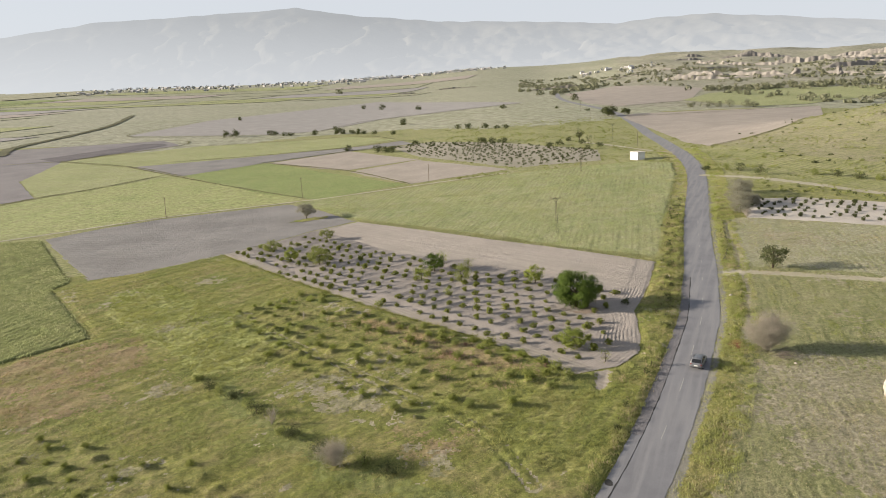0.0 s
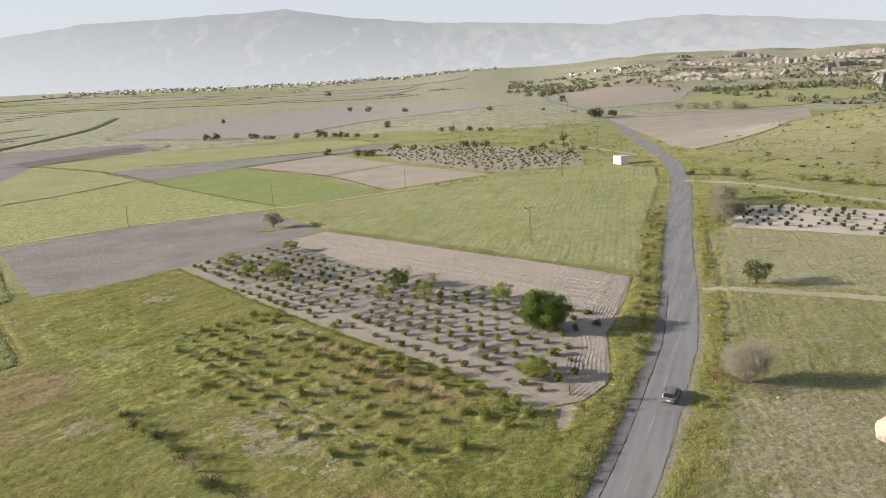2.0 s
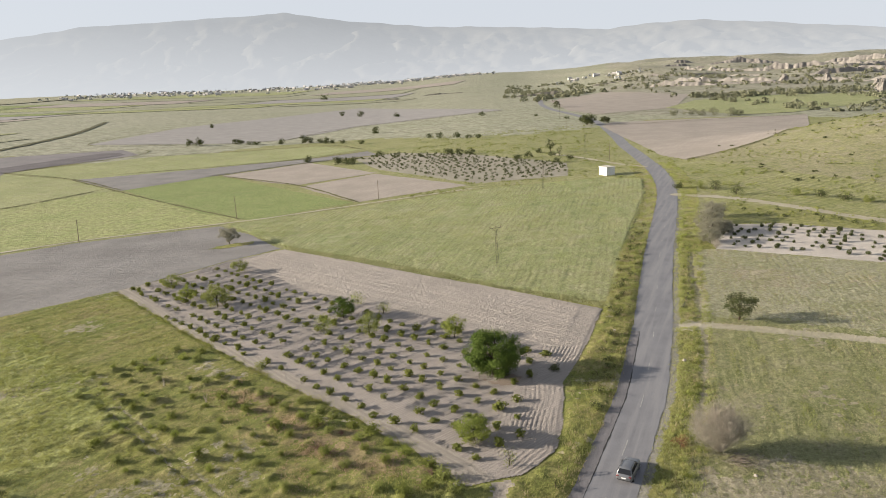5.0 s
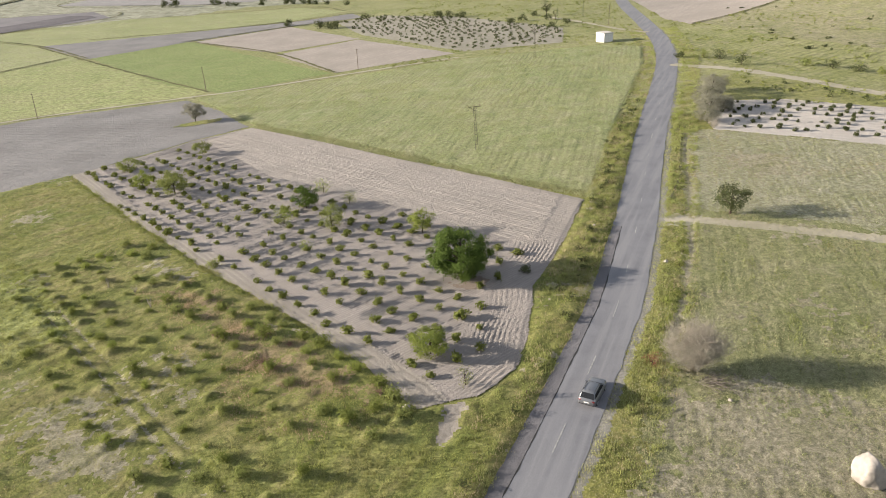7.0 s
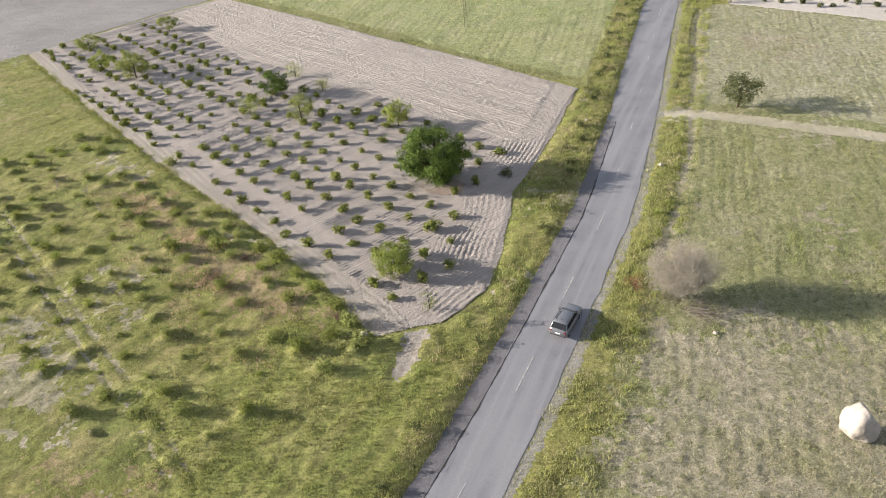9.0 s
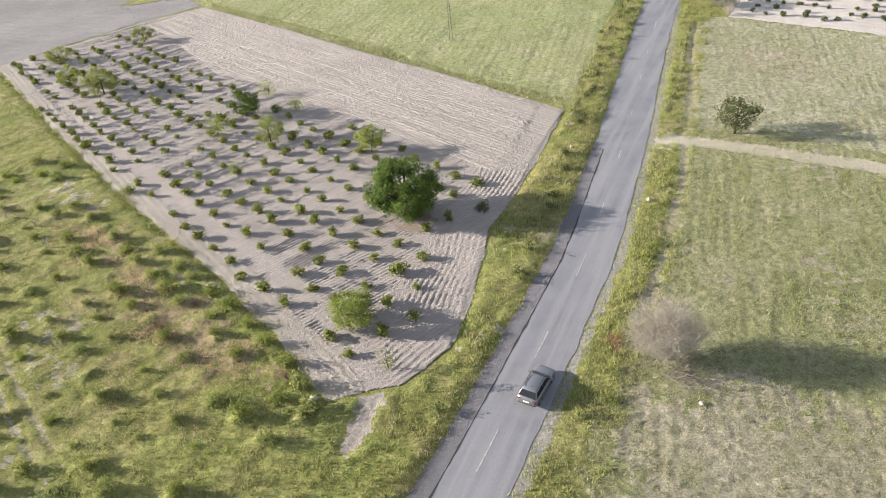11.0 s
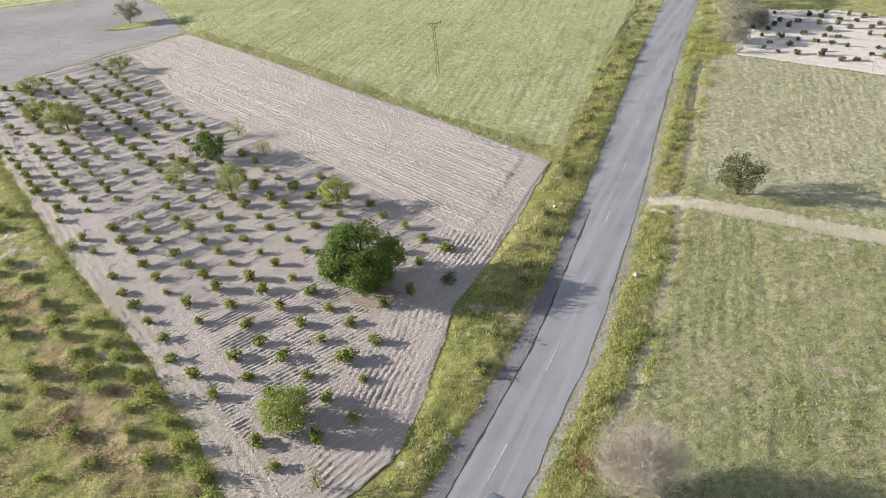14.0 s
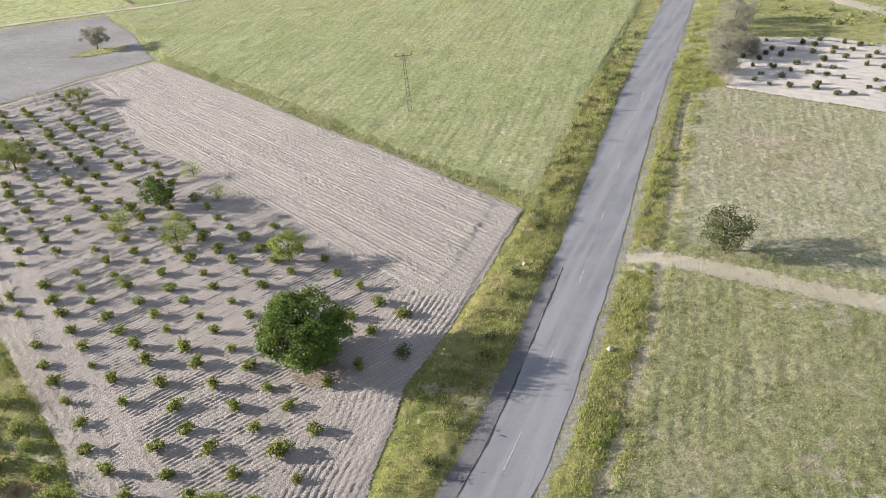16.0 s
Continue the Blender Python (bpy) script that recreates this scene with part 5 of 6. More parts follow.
# The neglected rows in the meadow.
EDGE_BUSHES = [(-5.0, 120.4), (-1.5, 117.1), (0.5, 115.0), (3.6, 112.0), (6.2, 109.3), (8.6, 106.5), (10.8, 103.6), (13.8, 100.5), (15.6, 97.8), (-14.5, 135.7), (-27.2, 144.5)]
HEAPS = [(1.4, 105, 1.1), (-0.5, 107, 0.9), (-7.8, 113.5, 0.8), (14, 98.7, 0.7), (2.3, 110.2, 0.7), (-9.8, 122.9, 0.6)]
OLD = [bush("overgrown_vine", "overgrown dark green vine shrub in tall grass", -5 - 3 * i, 108, 1.15, 1.0, (VINE_LEAF, OLIVE, VINE_LEAF, YOUNG)[i], 60 + i, 24, 18, 0.24, "vine", "", 3) for i in range(4)]
old_used, low_used = [0, 0, 0, 0], [1, 1]
for k in range(-40, 60):
    for m in range(-60, 80):
        x, y = lattice(k, m)
        near = inside(NEAR_ROWS, x, y)
        if (near and rng.random() < 0.8) or (inside(FALLOW, x, y) and rng.random() < 0.75) or (inside(LOWER, x, y) and rng.random() < 0.5):
            low = inside(LOWER, x, y)
            plant(OLD[:3:2] if low else OLD, low_used if low else old_used, rng, x + rng.normal(0, 0.4), y + rng.normal(0, 0.4), rng.uniform(0.85, 1.3) if near else rng.uniform(0.4, 0.65) if low else rng.uniform(0.45, 1.0), "overgrown vines in the meadow")

for x, y in EDGE_BUSHES:
    plant(OLD, old_used, rng, x, y, rng.uniform(0.95, 1.35), "overgrown vines in the meadow")

# Small heaps of dead wood left in the grass.
DEAD_WOOD = plain("rusty_dead_wood", (0.20, 0.13, 0.095), 0.95, 0, 8, 0.35, 0.1, 0.02)
for i, (x, y, r) in enumerate(HEAPS):
    heap = thing("dead_branches", "low heap of reddish-brown dead vine branches in grass", "branches", x, y, None, 40 * i, "dead wood heaps")
    heap_rng = np.random.default_rng(260 + i)
    part("branch_tangle", mesh_of("branch_tangle", *twiggy(heap_rng, 0.65, r, 26, 8, 0.02, 1.3), DEAD_WOOD), DEAD_WOOD, heap)

# The chalk plot east of the road.
CHALK_PLOT = [(89, 209), (106, 206), (123, 193), (145, 178), (129, 153), (107, 170), (83, 186.5)]
CHALK_VINES = [vine(70 + i, "dark green bush vine on chalk-white soil", DUSKY, 1.0) for i in range(3)]
chalk_used = [0, 0, 0]
cb = (math.cos(radians(-32)), math.sin(radians(-32)))
for i in range(-30, 30):
    for j in range(-20, 20):
        x, y = 105 + 3.0 * i * cb[0] - 3.3 * j * cb[1] * 0.9 + 0.7 * j, 188 + 3.0 * i * cb[1] + 3.3 * j * cb[0]
        if inside(CHALK_PLOT, x, y) and rng.random() < 0.8:
            plant(CHALK_VINES, chalk_used, rng, x + rng.normal(0, 0.35), y + rng.normal(0, 0.35), rng.uniform(0.75, 1.2), "vines on the chalk plot")


def clumps(name, label, spots, mat, leaf, per, category, group=""):
    """Many far shrubs in one sheet of leaves; spots: x, y, radius, height."""
    rng = np.random.default_rng(len(spots))
    vs, fs = [], []
    for x, y, r, h in spots:
        d = rng.normal(0, 1, (per, 3))
        d /= np.linalg.norm(d, axis=1)[:, None]
        c = d * (rng.uniform(0.5, 1, per) ** 0.4)[:, None] * (r, r, h * 0.5) + (x, y, height(x, y) + h * 0.48)
        v, f = leaves(rng, c, d, leaf * r, 0.8)
        fs.append(f + 4 * per * len(vs))
        vs.append(v)
    ob = part(name, mesh_of(name, np.concatenate(vs), np.concatenate(fs).tolist(), mat), mat)
    return tagged(ob, label, category, group, "stuff")


dots = []
DOT_PLOT = [(-33, 448), (-10, 462), (31, 425), (75, 353), (68, 317), (32, 316), (-13, 389)]
for i in range(-40, 40):
    for j in range(-40, 40):
        x, y = 20 + 4.2 * i * 0.82 + 4.2 * j * 0.5, 385 - 4.2 * i * 0.57 + 4.2 * j * 0.86
        if inside(DOT_PLOT, x, y) and rng.random() < 0.8:
            dots.append((x + rng.normal(0, 0.5), y + rng.normal(0, 0.5), rng.uniform(0.5, 1.0), rng.uniform(0.7, 1.3)))
clumps("far_vines", "dark dotted vines on a distant bare plot", dots, DUSKY, 0.7, 26, "vines")
greens = []
for i in range(46):
    a, b = rng.uniform(0, 1), rng.uniform(0.1, 0.95)
    greens.append((100 + 60 * a + 4 * b, 238 - 55 * a - 26 * b + 2, rng.uniform(0.3, 0.8), rng.uniform(0.4, 1.0)))
clumps("plot_shrubs", "low dark shrubs dotted over a green plot", greens, DUSKY, 0.7, 24, "shrubs")

hill_scrub = []
while len(hill_scrub) < 130:
    x, y = rng.uniform(135, 300), rng.uniform(240, 400)
    if noise.noise(Vector((x / 25, y / 25, 8))) > -0.1 and x > 128 + (y - 332) * 0.75:
        hill_scrub.append((x, y, rng.uniform(0.3, 1.0), rng.uniform(0.3, 1.0)))
clumps("hill_scrub", "low dry scrub dotted over the hillside", hill_scrub, DUSKY, 0.8, 22, "scrub")

# ---- trees further off ----
for i, (x, y, h, r) in enumerate([(90.0, 214, 6.0, 4.2), (86.2, 206.5, 5.2, 3.7), (84.6, 199.5, 4.6, 3.3), (81.5, 192.0, 3.8, 3.0), (93.5, 220, 4.6, 3.2), (88.5, 201.5, 3.4, 2.6)]):
    tree("silver_tree", "silvery grey willow-like tree at the plot's edge", x, y, h, r, SILVER, 80 + i, 0.05, 110, 40, 0.24, 0.5, ragged=0.45, category="tree", group="silver trees at the chalk plot")
bare_bush("grey twiggy bush at the plot's corner", 81.0, 186.8, 2.4, 1.8, 86, 26, 8, 0.035)
for i, (x, y, h, r, mat) in enumerate([(112, 250, 3.8, 2.6, DUSKY), (109.5, 261, 3.2, 2.2, DUSKY), (106, 265, 2.6, 2.0, OLIVE), (99, 268, 2.0, 1.6, DUSKY), (128, 243, 2.0, 1.7, OLIVE), (133, 238, 2.2, 2.0, DUSKY),
                                      (137, 232, 2.0, 2.2, DUSKY), (141, 227, 2.0, 1.8, OLIVE), (146, 220, 2.4, 2.0, DUSKY)]):
    bush("bush", "dark green bush at the foot of the hill", x, y, h, r, mat, 90 + i, 24, 26, 0.3, group="bushes below the hill")
bare_bush("leafless grey tree below the hill", 144, 216, 4.0, 2.4, 101, 24, 8, 0.06)
tree("roadside_tree", "dense dark green tree by the road bend", 130, 564, 8.5, 6.5, DUSKY, 102, 0.05, 70, 30, 0.8, 1.0)
tree("roadside_tree", "dark green tree beside the far road", 146, 575, 5.0, 4.0, DUSKY, 103, 0.05, 40, 26, 0.7, 0.8)
HEDGE = [(-192, 623, 7, 5), (-183, 620, 7.5, 5), (-153, 621, 6, 4.5), (-148, 618, 5, 4), (-137, 607, 4.5, 5), (-131, 604, 4.5, 4), (-110, 598, 6, 3), (-91, 594, 8, 5), (-86, 592, 6, 4), (-76, 583, 5, 3.5), (-70, 578, 6, 3), (-66, 575, 4, 3),
         (-56, 565, 4, 3), (-40, 548, 4, 3.5), (-62.7, 450.6, 5, 3.6), (-41, 429, 5.5, 3.6), (-36, 425, 4.5, 3.4), (-32, 422, 5, 3.8), (-37, 640, 7.5, 4.6), (-246, 858, 6, 3), (-114, 1010, 8, 5), (-83, 954, 9, 6), (-31, 876, 7, 5), (62, 752, 6, 5),
         (151, 831, 9, 6), (10, 551, 4, 3), (18, 541, 5, 3.5), (30, 528, 5, 3.8), (38, 520, 3.5, 2.6), (44, 514, 4, 3.4), (-283, 1950, 18, 16), (70, 402, 2.6, 2.2), (62, 385, 3.6, 3.2), (74, 383, 3, 3), (80, 366, 3, 2.6), (72, 358, 3, 3),
         (28, 424, 4, 4), (34, 420, 4.5, 4), (22, 428, 5, 4), (56, 380, 3.5, 4), (-8, 440, 3, 3), (-20, 452, 4, 3.4), (6, 430, 3, 3), (110, 700, 3, 3), (128, 640, 3, 3)]
for i, (x, y, h, r) in enumerate(HEDGE):
    bush("hedge_bush" if i < 18 else "field_tree", "dark green hedge bush between distant fields" if i < 18 else "distant dark green tree standing among fields", x, y, 0.82 * h, 0.82 * r, DUSKY, 110 + i, 22, 16, 0.12 * h + 0.1,
         "bush" if i < 18 else "tree", "field boundary bushes" if i < 18 else "", 4)
tree("field_tree", "tall slender tree behind the hut", 75.5, 398.5, 7.5, 2.6, DUSKY, 170, 0.3, 30, 24, 0.4, 0.5)
tree("field_tree", "thin forked tree behind the hut", 77.3, 381.5, 4.6, 1.8, DUSKY, 171, 0.35, 14, 16, 0.35, 0.4)
for i, (x, y, h, r) in enumerate([(216, 628, 5, 5), (227, 619, 6, 7), (235, 614, 5, 5), (242, 608, 7, 5), (253, 600, 7, 6), (258, 597, 5, 5)]):
    bush("thicket_bush", "grey-green thicket bush at the field's edge", x, y, h, r, HAZED_SCRUB, 180 + i, 26, 22, 0.7, group="thicket at the bare field")

rng = np.random.default_rng(240)
tufts = []
while len(tufts) < 3200:
    x, y = rng.uniform(0, 220), rng.uniform(196, 560)
    west_side = x < np.interp(y, [196, 262, 312, 411, 560], [66, 88, 100, 113, 136])
    if noise.noise(Vector((x / 14, y / 14, 8.0))) + 0.5 * noise.noise(Vector((x / 4, y / 4, 2.0))) < 0.05 or abs(x - np.interp(y, [196, 262, 312, 411, 560], [71, 93.5, 104.8, 118, 140])) < 5:
        continue
    if inside(WHEAT_FIELD, x, y) or any(inside(f[1], x, y) for f in FIELDS if f[0] in ("bare_field", "vineyard_plot", "crop_field")) or inside(CHALK_PLOT, x, y):
        continue
    tufts.append((x, y, rng.uniform(0.3, 0.9), rng.uniform(0.25, 0.7)))
clumps("pasture_tufts", "rough grass tufts and low weeds over the pasture", tufts, OLIVE, 0.6, 10, "grass")


# ---- poles ----
STEEL = plain("galvanised_steel", (0.085, 0.072, 0.05), 0.8, 0.0, 4.0, 0.35)
WOOD = plain("weathered_wood", (0.16, 0.12, 0.09), 0.9, 0, 5.0, 0.4)
CERAMIC = plain("brown_ceramic", (0.12, 0.07, 0.05), 0.3)


def box_bm(size, at=(0, 0, 0), bevel=0.0):
    bm = bmesh.new()
    bmesh.ops.create_cube(bm, size=1.0, matrix=Matrix.LocRotScale(at, None, size))
    if bevel:
        bmesh.ops.bevel(bm, geom=bm.edges[:], offset=bevel, segments=2, affect="EDGES", profile=0.5)
    return bm


def strut(name, a, b, w, mat, parent):
    return part(name, mesh_of(name, *tube([a, b], [w, w], 4), mat), mat, parent)


def lattice_pole(x, y, h, turn, lean=0.0):
    ob = thing("lattice_pole", "slender steel ladder-like power pole with cross-arm", "power pole", x, y)
    ob.matrix_basis = pose(x, y, height(x, y), 0, lean, turn)
    for s in (-1, 1):
        strut("leg", (s * 0.30, 0, -0.2), (s * 0.13, 0, h), 0.045, STEEL, ob)
    for i in range(1, 13):
        z = h * i / 13
        w = 0.30 - 0.17 * z / h
        strut("rung", (-w, 0, z), (w, 0, z), 0.032, STEEL, ob)
    strut("cross_arm", (-1.3, 0, h), (1.3, 0, h), 0.055, STEEL, ob)
    for s in (-1, 1):
        strut("brace", (s * 0.14, 0, h - 0.9), (s * 0.75, 0, h - 0.03), 0.04, STEEL, ob)
    for s in (-1.25, 0, 1.25):
        v, f = tube([(s, 0, h), (s, 0, h + 0.12), (s, 0, h + 0.16), (s, 0, h + 0.42)], [0.03, 0.05, 0.10, 0.06], 8)
        part("insulator", mesh_of("insulator", v, f, CERAMIC, True), CERAMIC, ob, "brown ceramic insulator")
    return ob


def wood_pole(x, y, h, label="weathered wooden pole beside the fields", lean=0.0, arm=True):
    ob = thing("wooden_pole", label, "pole", x, y, group="wooden poles")
    ob.matrix_basis = pose(x, y, height(x, y), 0, lean, 12)
    part("shaft", mesh_of("shaft", *tube([(0, 0, -0.2), (0.03, 0, h * 0.5), (0, 0, h)], [0.12, 0.10, 0.08], 8), WOOD, True), WOOD, ob)
    if arm:
        strut("cross_arm", (-0.35, 0, h - 0.3), (0.35, 0, h - 0.3), 0.05, WOOD, ob)
        for s in (-0.3, 0.3):
            part("insulator", mesh_of("insulator", *tube([(s, 0, h - 0.27), (s, 0, h - 0.1)], [0.05, 0.04], 6), CERAMIC), CERAMIC, ob)
    return ob


lattice_pole(29.2, 183.7, 9.7, 3, -3)
lattice_pole(54.9, 285.8, 9.5, 20)
lattice_pole(90.5, 383, 9.5, 25)
lattice_pole(122, 640, 9.5, 10)
wood_pole(-104.5, 255.6, 7.8, lean=2)
wood_pole(-58.1, 278.9, 8.4, lean=-1)
wood_pole(-7.5, 295.2, 7.4)
wood_pole(95.5, 352, 7.8)
wood_pole(104, 510, 8.0)

# ---- the hut ----
WHITEWASH = plain("whitewash", (0.62, 0.61, 0.59), 0.9, 0, 2.0, 0.12, 0.2, 0.02)
CONCRETE = plain("roof_concrete", (0.45, 0.42, 0.38), 0.9, 0, 3.0, 0.25, 0.2, 0.02)
DARK = plain("dark_opening", (0.05, 0.05, 0.055), 0.5)
hut = thing("hut", "small whitewashed hut with flat roof by the road", "hut", 84.3, 309.6, None, 28)
bm = box_bm((4.2, 4.6, 3.3), (0, 0, 1.6), 0.04)
part("wall", bm, WHITEWASH, hut)
part("roof", box_bm((4.7, 5.1, 0.22), (0, 0, 3.36), 0.04), CONCRETE, hut, "flat grey concrete roof slab")
window = part("window", box_bm((0.06, 0.75, 0.7), (2.12, -0.9, 2.3), 0.01), DARK, hut, "small dark window opening")
part("sill", box_bm((0.14, 0.9, 0.08), (2.16, -0.9, 1.9), 0.01), CONCRETE, window)
door = part("door", box_bm((0.06, 0.9, 2.0), (2.12, 1.0, 1.05), 0.01), plain("grey_door", (0.30, 0.31, 0.33), 0.5, 0.2), hut, "grey metal door")
part("handle", box_bm((0.08, 0.12, 0.04), (2.17, 0.65, 1.05), 0.01), STEEL, door)

# ---- the car ----
CAR_PAINT = plain("grey_car_paint", (0.14, 0.145, 0.155), 0.35, 0.5, 30.0, 0.06, 0.6, 0.0)
TINT = plain("tinted_glass", (0.012, 0.013, 0.015), 0.12, 0, 2.0, 0.1, 0.3, 0.0)
RUBBER = plain("tyre_rubber", (0.02, 0.02, 0.02), 0.85)
ALLOY = plain("alloy_rim", (0.55, 0.55, 0.56), 0.3, 0.9)
CHROME = plain("chrome_trim", (0.7, 0.7, 0.7), 0.2, 1.0)
RED_LAMP = plain("tail_lamp_red", (0.14, 0.015, 0.015), 0.25)
CLEAR_LAMP = plain("headlamp_clear", (0.22, 0.23, 0.24), 0.15)
PLATE = plain("plate_white", (0.75, 0.75, 0.73), 0.5)
BLACK_TRIM = plain("black_trim", (0.03, 0.03, 0.032), 0.6)


def loft(sections):
    """A closed skin through cross-sections with equal numbers of points."""
    n = len(sections[0])
    verts = [p for s in sections for p in s]
    faces = [(i * n + k, i * n + (k + 1) % n, (i + 1) * n + (k + 1) % n, (i + 1) * n + k) for i in range(len(sections) - 1) for k in range(n)]
    faces += [tuple(range(n))[::-1], tuple(range((len(sections) - 1) * n, len(sections) * n))]
    return verts, faces


def hull_section(x, half, low, high, crown_up):
    """One cross-section of the body: sill, flank, shoulder and top."""
    return [(x, -half * 0.86, low), (x, -half, low + 0.14), (x, -half, (low + high) * 0.55), (x, -half * 0.93, high - 0.04), (x, -half * 0.6, high + crown_up * 0.8), (x, 0, high + crown_up),
            (x, half * 0.6, high + crown_up * 0.8), (x, half * 0.93, high - 0.04), (x, half, (low + high) * 0.55), (x, half, low + 0.14), (x, half * 0.86, low)]


car = thing("car", "dark grey family hatchback driving on the road", "car", 36.0, 95.9, None, 61.5)
car.matrix_basis = pose(36.0, 95.9, height(36.0, 95.9) + 0.045, 0, 0, 61.5)
body = part("body", mesh_of("body", *loft([hull_section(x, w, lo, hi, c) for x, w, lo, hi, c in
            ((-2.24, 0.70, 0.45, 0.78, 0.0), (-2.18, 0.84, 0.32, 0.96, 0.02), (-1.95, 0.90, 0.24, 1.03, 0.02), (-1.2, 0.92, 0.22, 1.03, 0.02), (0.3, 0.92, 0.22, 1.02, 0.02), (0.95, 0.91, 0.22, 0.99, 0.05), (1.55, 0.89, 0.24, 0.92, 0.06),
             (2.0, 0.84, 0.28, 0.82, 0.05), (2.2, 0.72, 0.34, 0.70, 0.03), (2.27, 0.55, 0.42, 0.60, 0.0))]), CAR_PAINT, True), CAR_PAINT, car)


def cabin_section(x, half, z, round_top=0.0):
    return [(x, -half, z), (x, -half * 0.5, z + round_top * 0.8), (x, 0, z + round_top), (x, half * 0.5, z + round_top * 0.8), (x, half, z)]


gh = [(-2.05, 0.80, 1.0), (-1.72, 0.66, 1.50), (-1.2, 0.66, 1.58), (-0.1, 0.66, 1.56), (0.25, 0.64, 1.48), (1.05, 0.80, 1.0)]
cab = [[(x, -0.83, 0.98), (x, -h, z - 0.06), (x, -h * 0.8, z), (x, 0, z + 0.03), (x, h * 0.8, z), (x, h, z - 0.06), (x, 0.83, 0.98)] for x, h, z in gh]
part("cabin", mesh_of("cabin", *loft(cab), CAR_PAINT, True), CAR_PAINT, car)


def pane(name, pts, mat, parent=car, label=""):
    """A thin plate just proud of the body."""
    p = [Vector(q) for q in pts]
    nrm = (p[1] - p[0]).cross(p[2] - p[0]).normalized() * 0.012
    v = [q + nrm for q in p] + [q - nrm for q in p]
    n = len(p)
    return part(name, mesh_of(name, v, [tuple(range(n)), tuple(range(2 * n - 1, n - 1, -1))] + [(i, n + i, n + (i + 1) % n, (i + 1) % n) for i in range(n)], mat), mat, parent, label)


pane("windscreen", [(0.98, -0.72, 1.055), (0.98, 0.72, 1.055), (0.30, 0.56, 1.475), (0.30, -0.56, 1.475)], TINT, label="tinted windscreen")
pane("rear_window", [(-2.05, 0.74, 1.03), (-2.05, -0.74, 1.03), (-1.745, -0.60, 1.485), (-1.745, 0.60, 1.485)], TINT, label="dark tinted rear window")
for s in (-1, 1):
    pane("side_window", [(0.75, s * 0.825, 1.06), (-0.42, s * 0.825, 1.06), (-0.42, s * 0.70, 1.46), (0.22, s * 0.70, 1.44)], TINT)
    pane("side_window", [(-0.50, s * 0.825, 1.06), (-1.85, s * 0.815, 1.08), (-1.62, s * 0.70, 1.44), (-0.50, s * 0.70, 1.46)], TINT)
    strut("roof_rail", (-1.5, s * 0.58, 1.60), (0.0, s * 0.58, 1.60), 0.022, BLACK_TRIM, car)
    part("mirror", box_bm((0.16, 0.22, 0.15), (0.72, s * 1.0, 1.08), 0.04), CAR_PAINT, car)
    part("tail_light", box_bm((0.10, 0.30, 0.20), (-2.17, s * 0.66, 0.82), 0.03), RED_LAMP, car, "red tail light")
    part("headlight", box_bm((0.26, 0.30, 0.13), (2.06, s * 0.60, 0.70), 0.04), CLEAR_LAMP, car, "clear headlight")
    part("door_handle", box_bm((0.18, 0.03, 0.04), (-0.15, s * 0.93, 0.92), 0.01), CHROME, car)
    for x in (-1.35, 1.4):
        wheel = new("wheel")
        wheel.parent = car
        wheel.matrix_basis = pose(x, s * 0.82, 0.32, 90, 0, 0)
        bm = bmesh.new()
        bmesh.ops.create_cone(bm, cap_ends=True, segments=28, radius1=0.32, radius2=0.32, depth=0.22)
        bmesh.ops.bevel(bm, geom=[e for e in bm.edges if len(e.link_faces) == 2 and e.calc_face_angle() > 1], offset=0.04, segments=2, affect="EDGES")
        part("tyre", bm, RUBBER, wheel)
        bm = bmesh.new()
        bmesh.ops.create_cone(bm, cap_ends=True, segments=24, radius1=0.21, radius2=0.21, depth=0.235)
        part("rim", bm, ALLOY, wheel, "silver alloy rim")
part("number_plate", box_bm((0.03, 0.50, 0.12), (-2.235, 0, 0.66), 0.005), PLATE, car, "white number plate")
part("bumper", box_bm((0.12, 1.5, 0.14), (-2.18, 0, 0.42), 0.04), BLACK_TRIM, car, "black rear bumper strip")
part("antenna", mesh_of("antenna", *tube([(-1.3, 0, 1.6), (-1.45, 0, 1.78)], [0.02, 0.008], 5), BLACK_TRIM), BLACK_TRIM, car)
part("wiper", mesh_of("wiper", *tube([(-2.06, 0.05, 1.09), (-1.93, 0.42, 1.27)], [0.015, 0.01], 4), BLACK_TRIM), BLACK_TRIM, car)


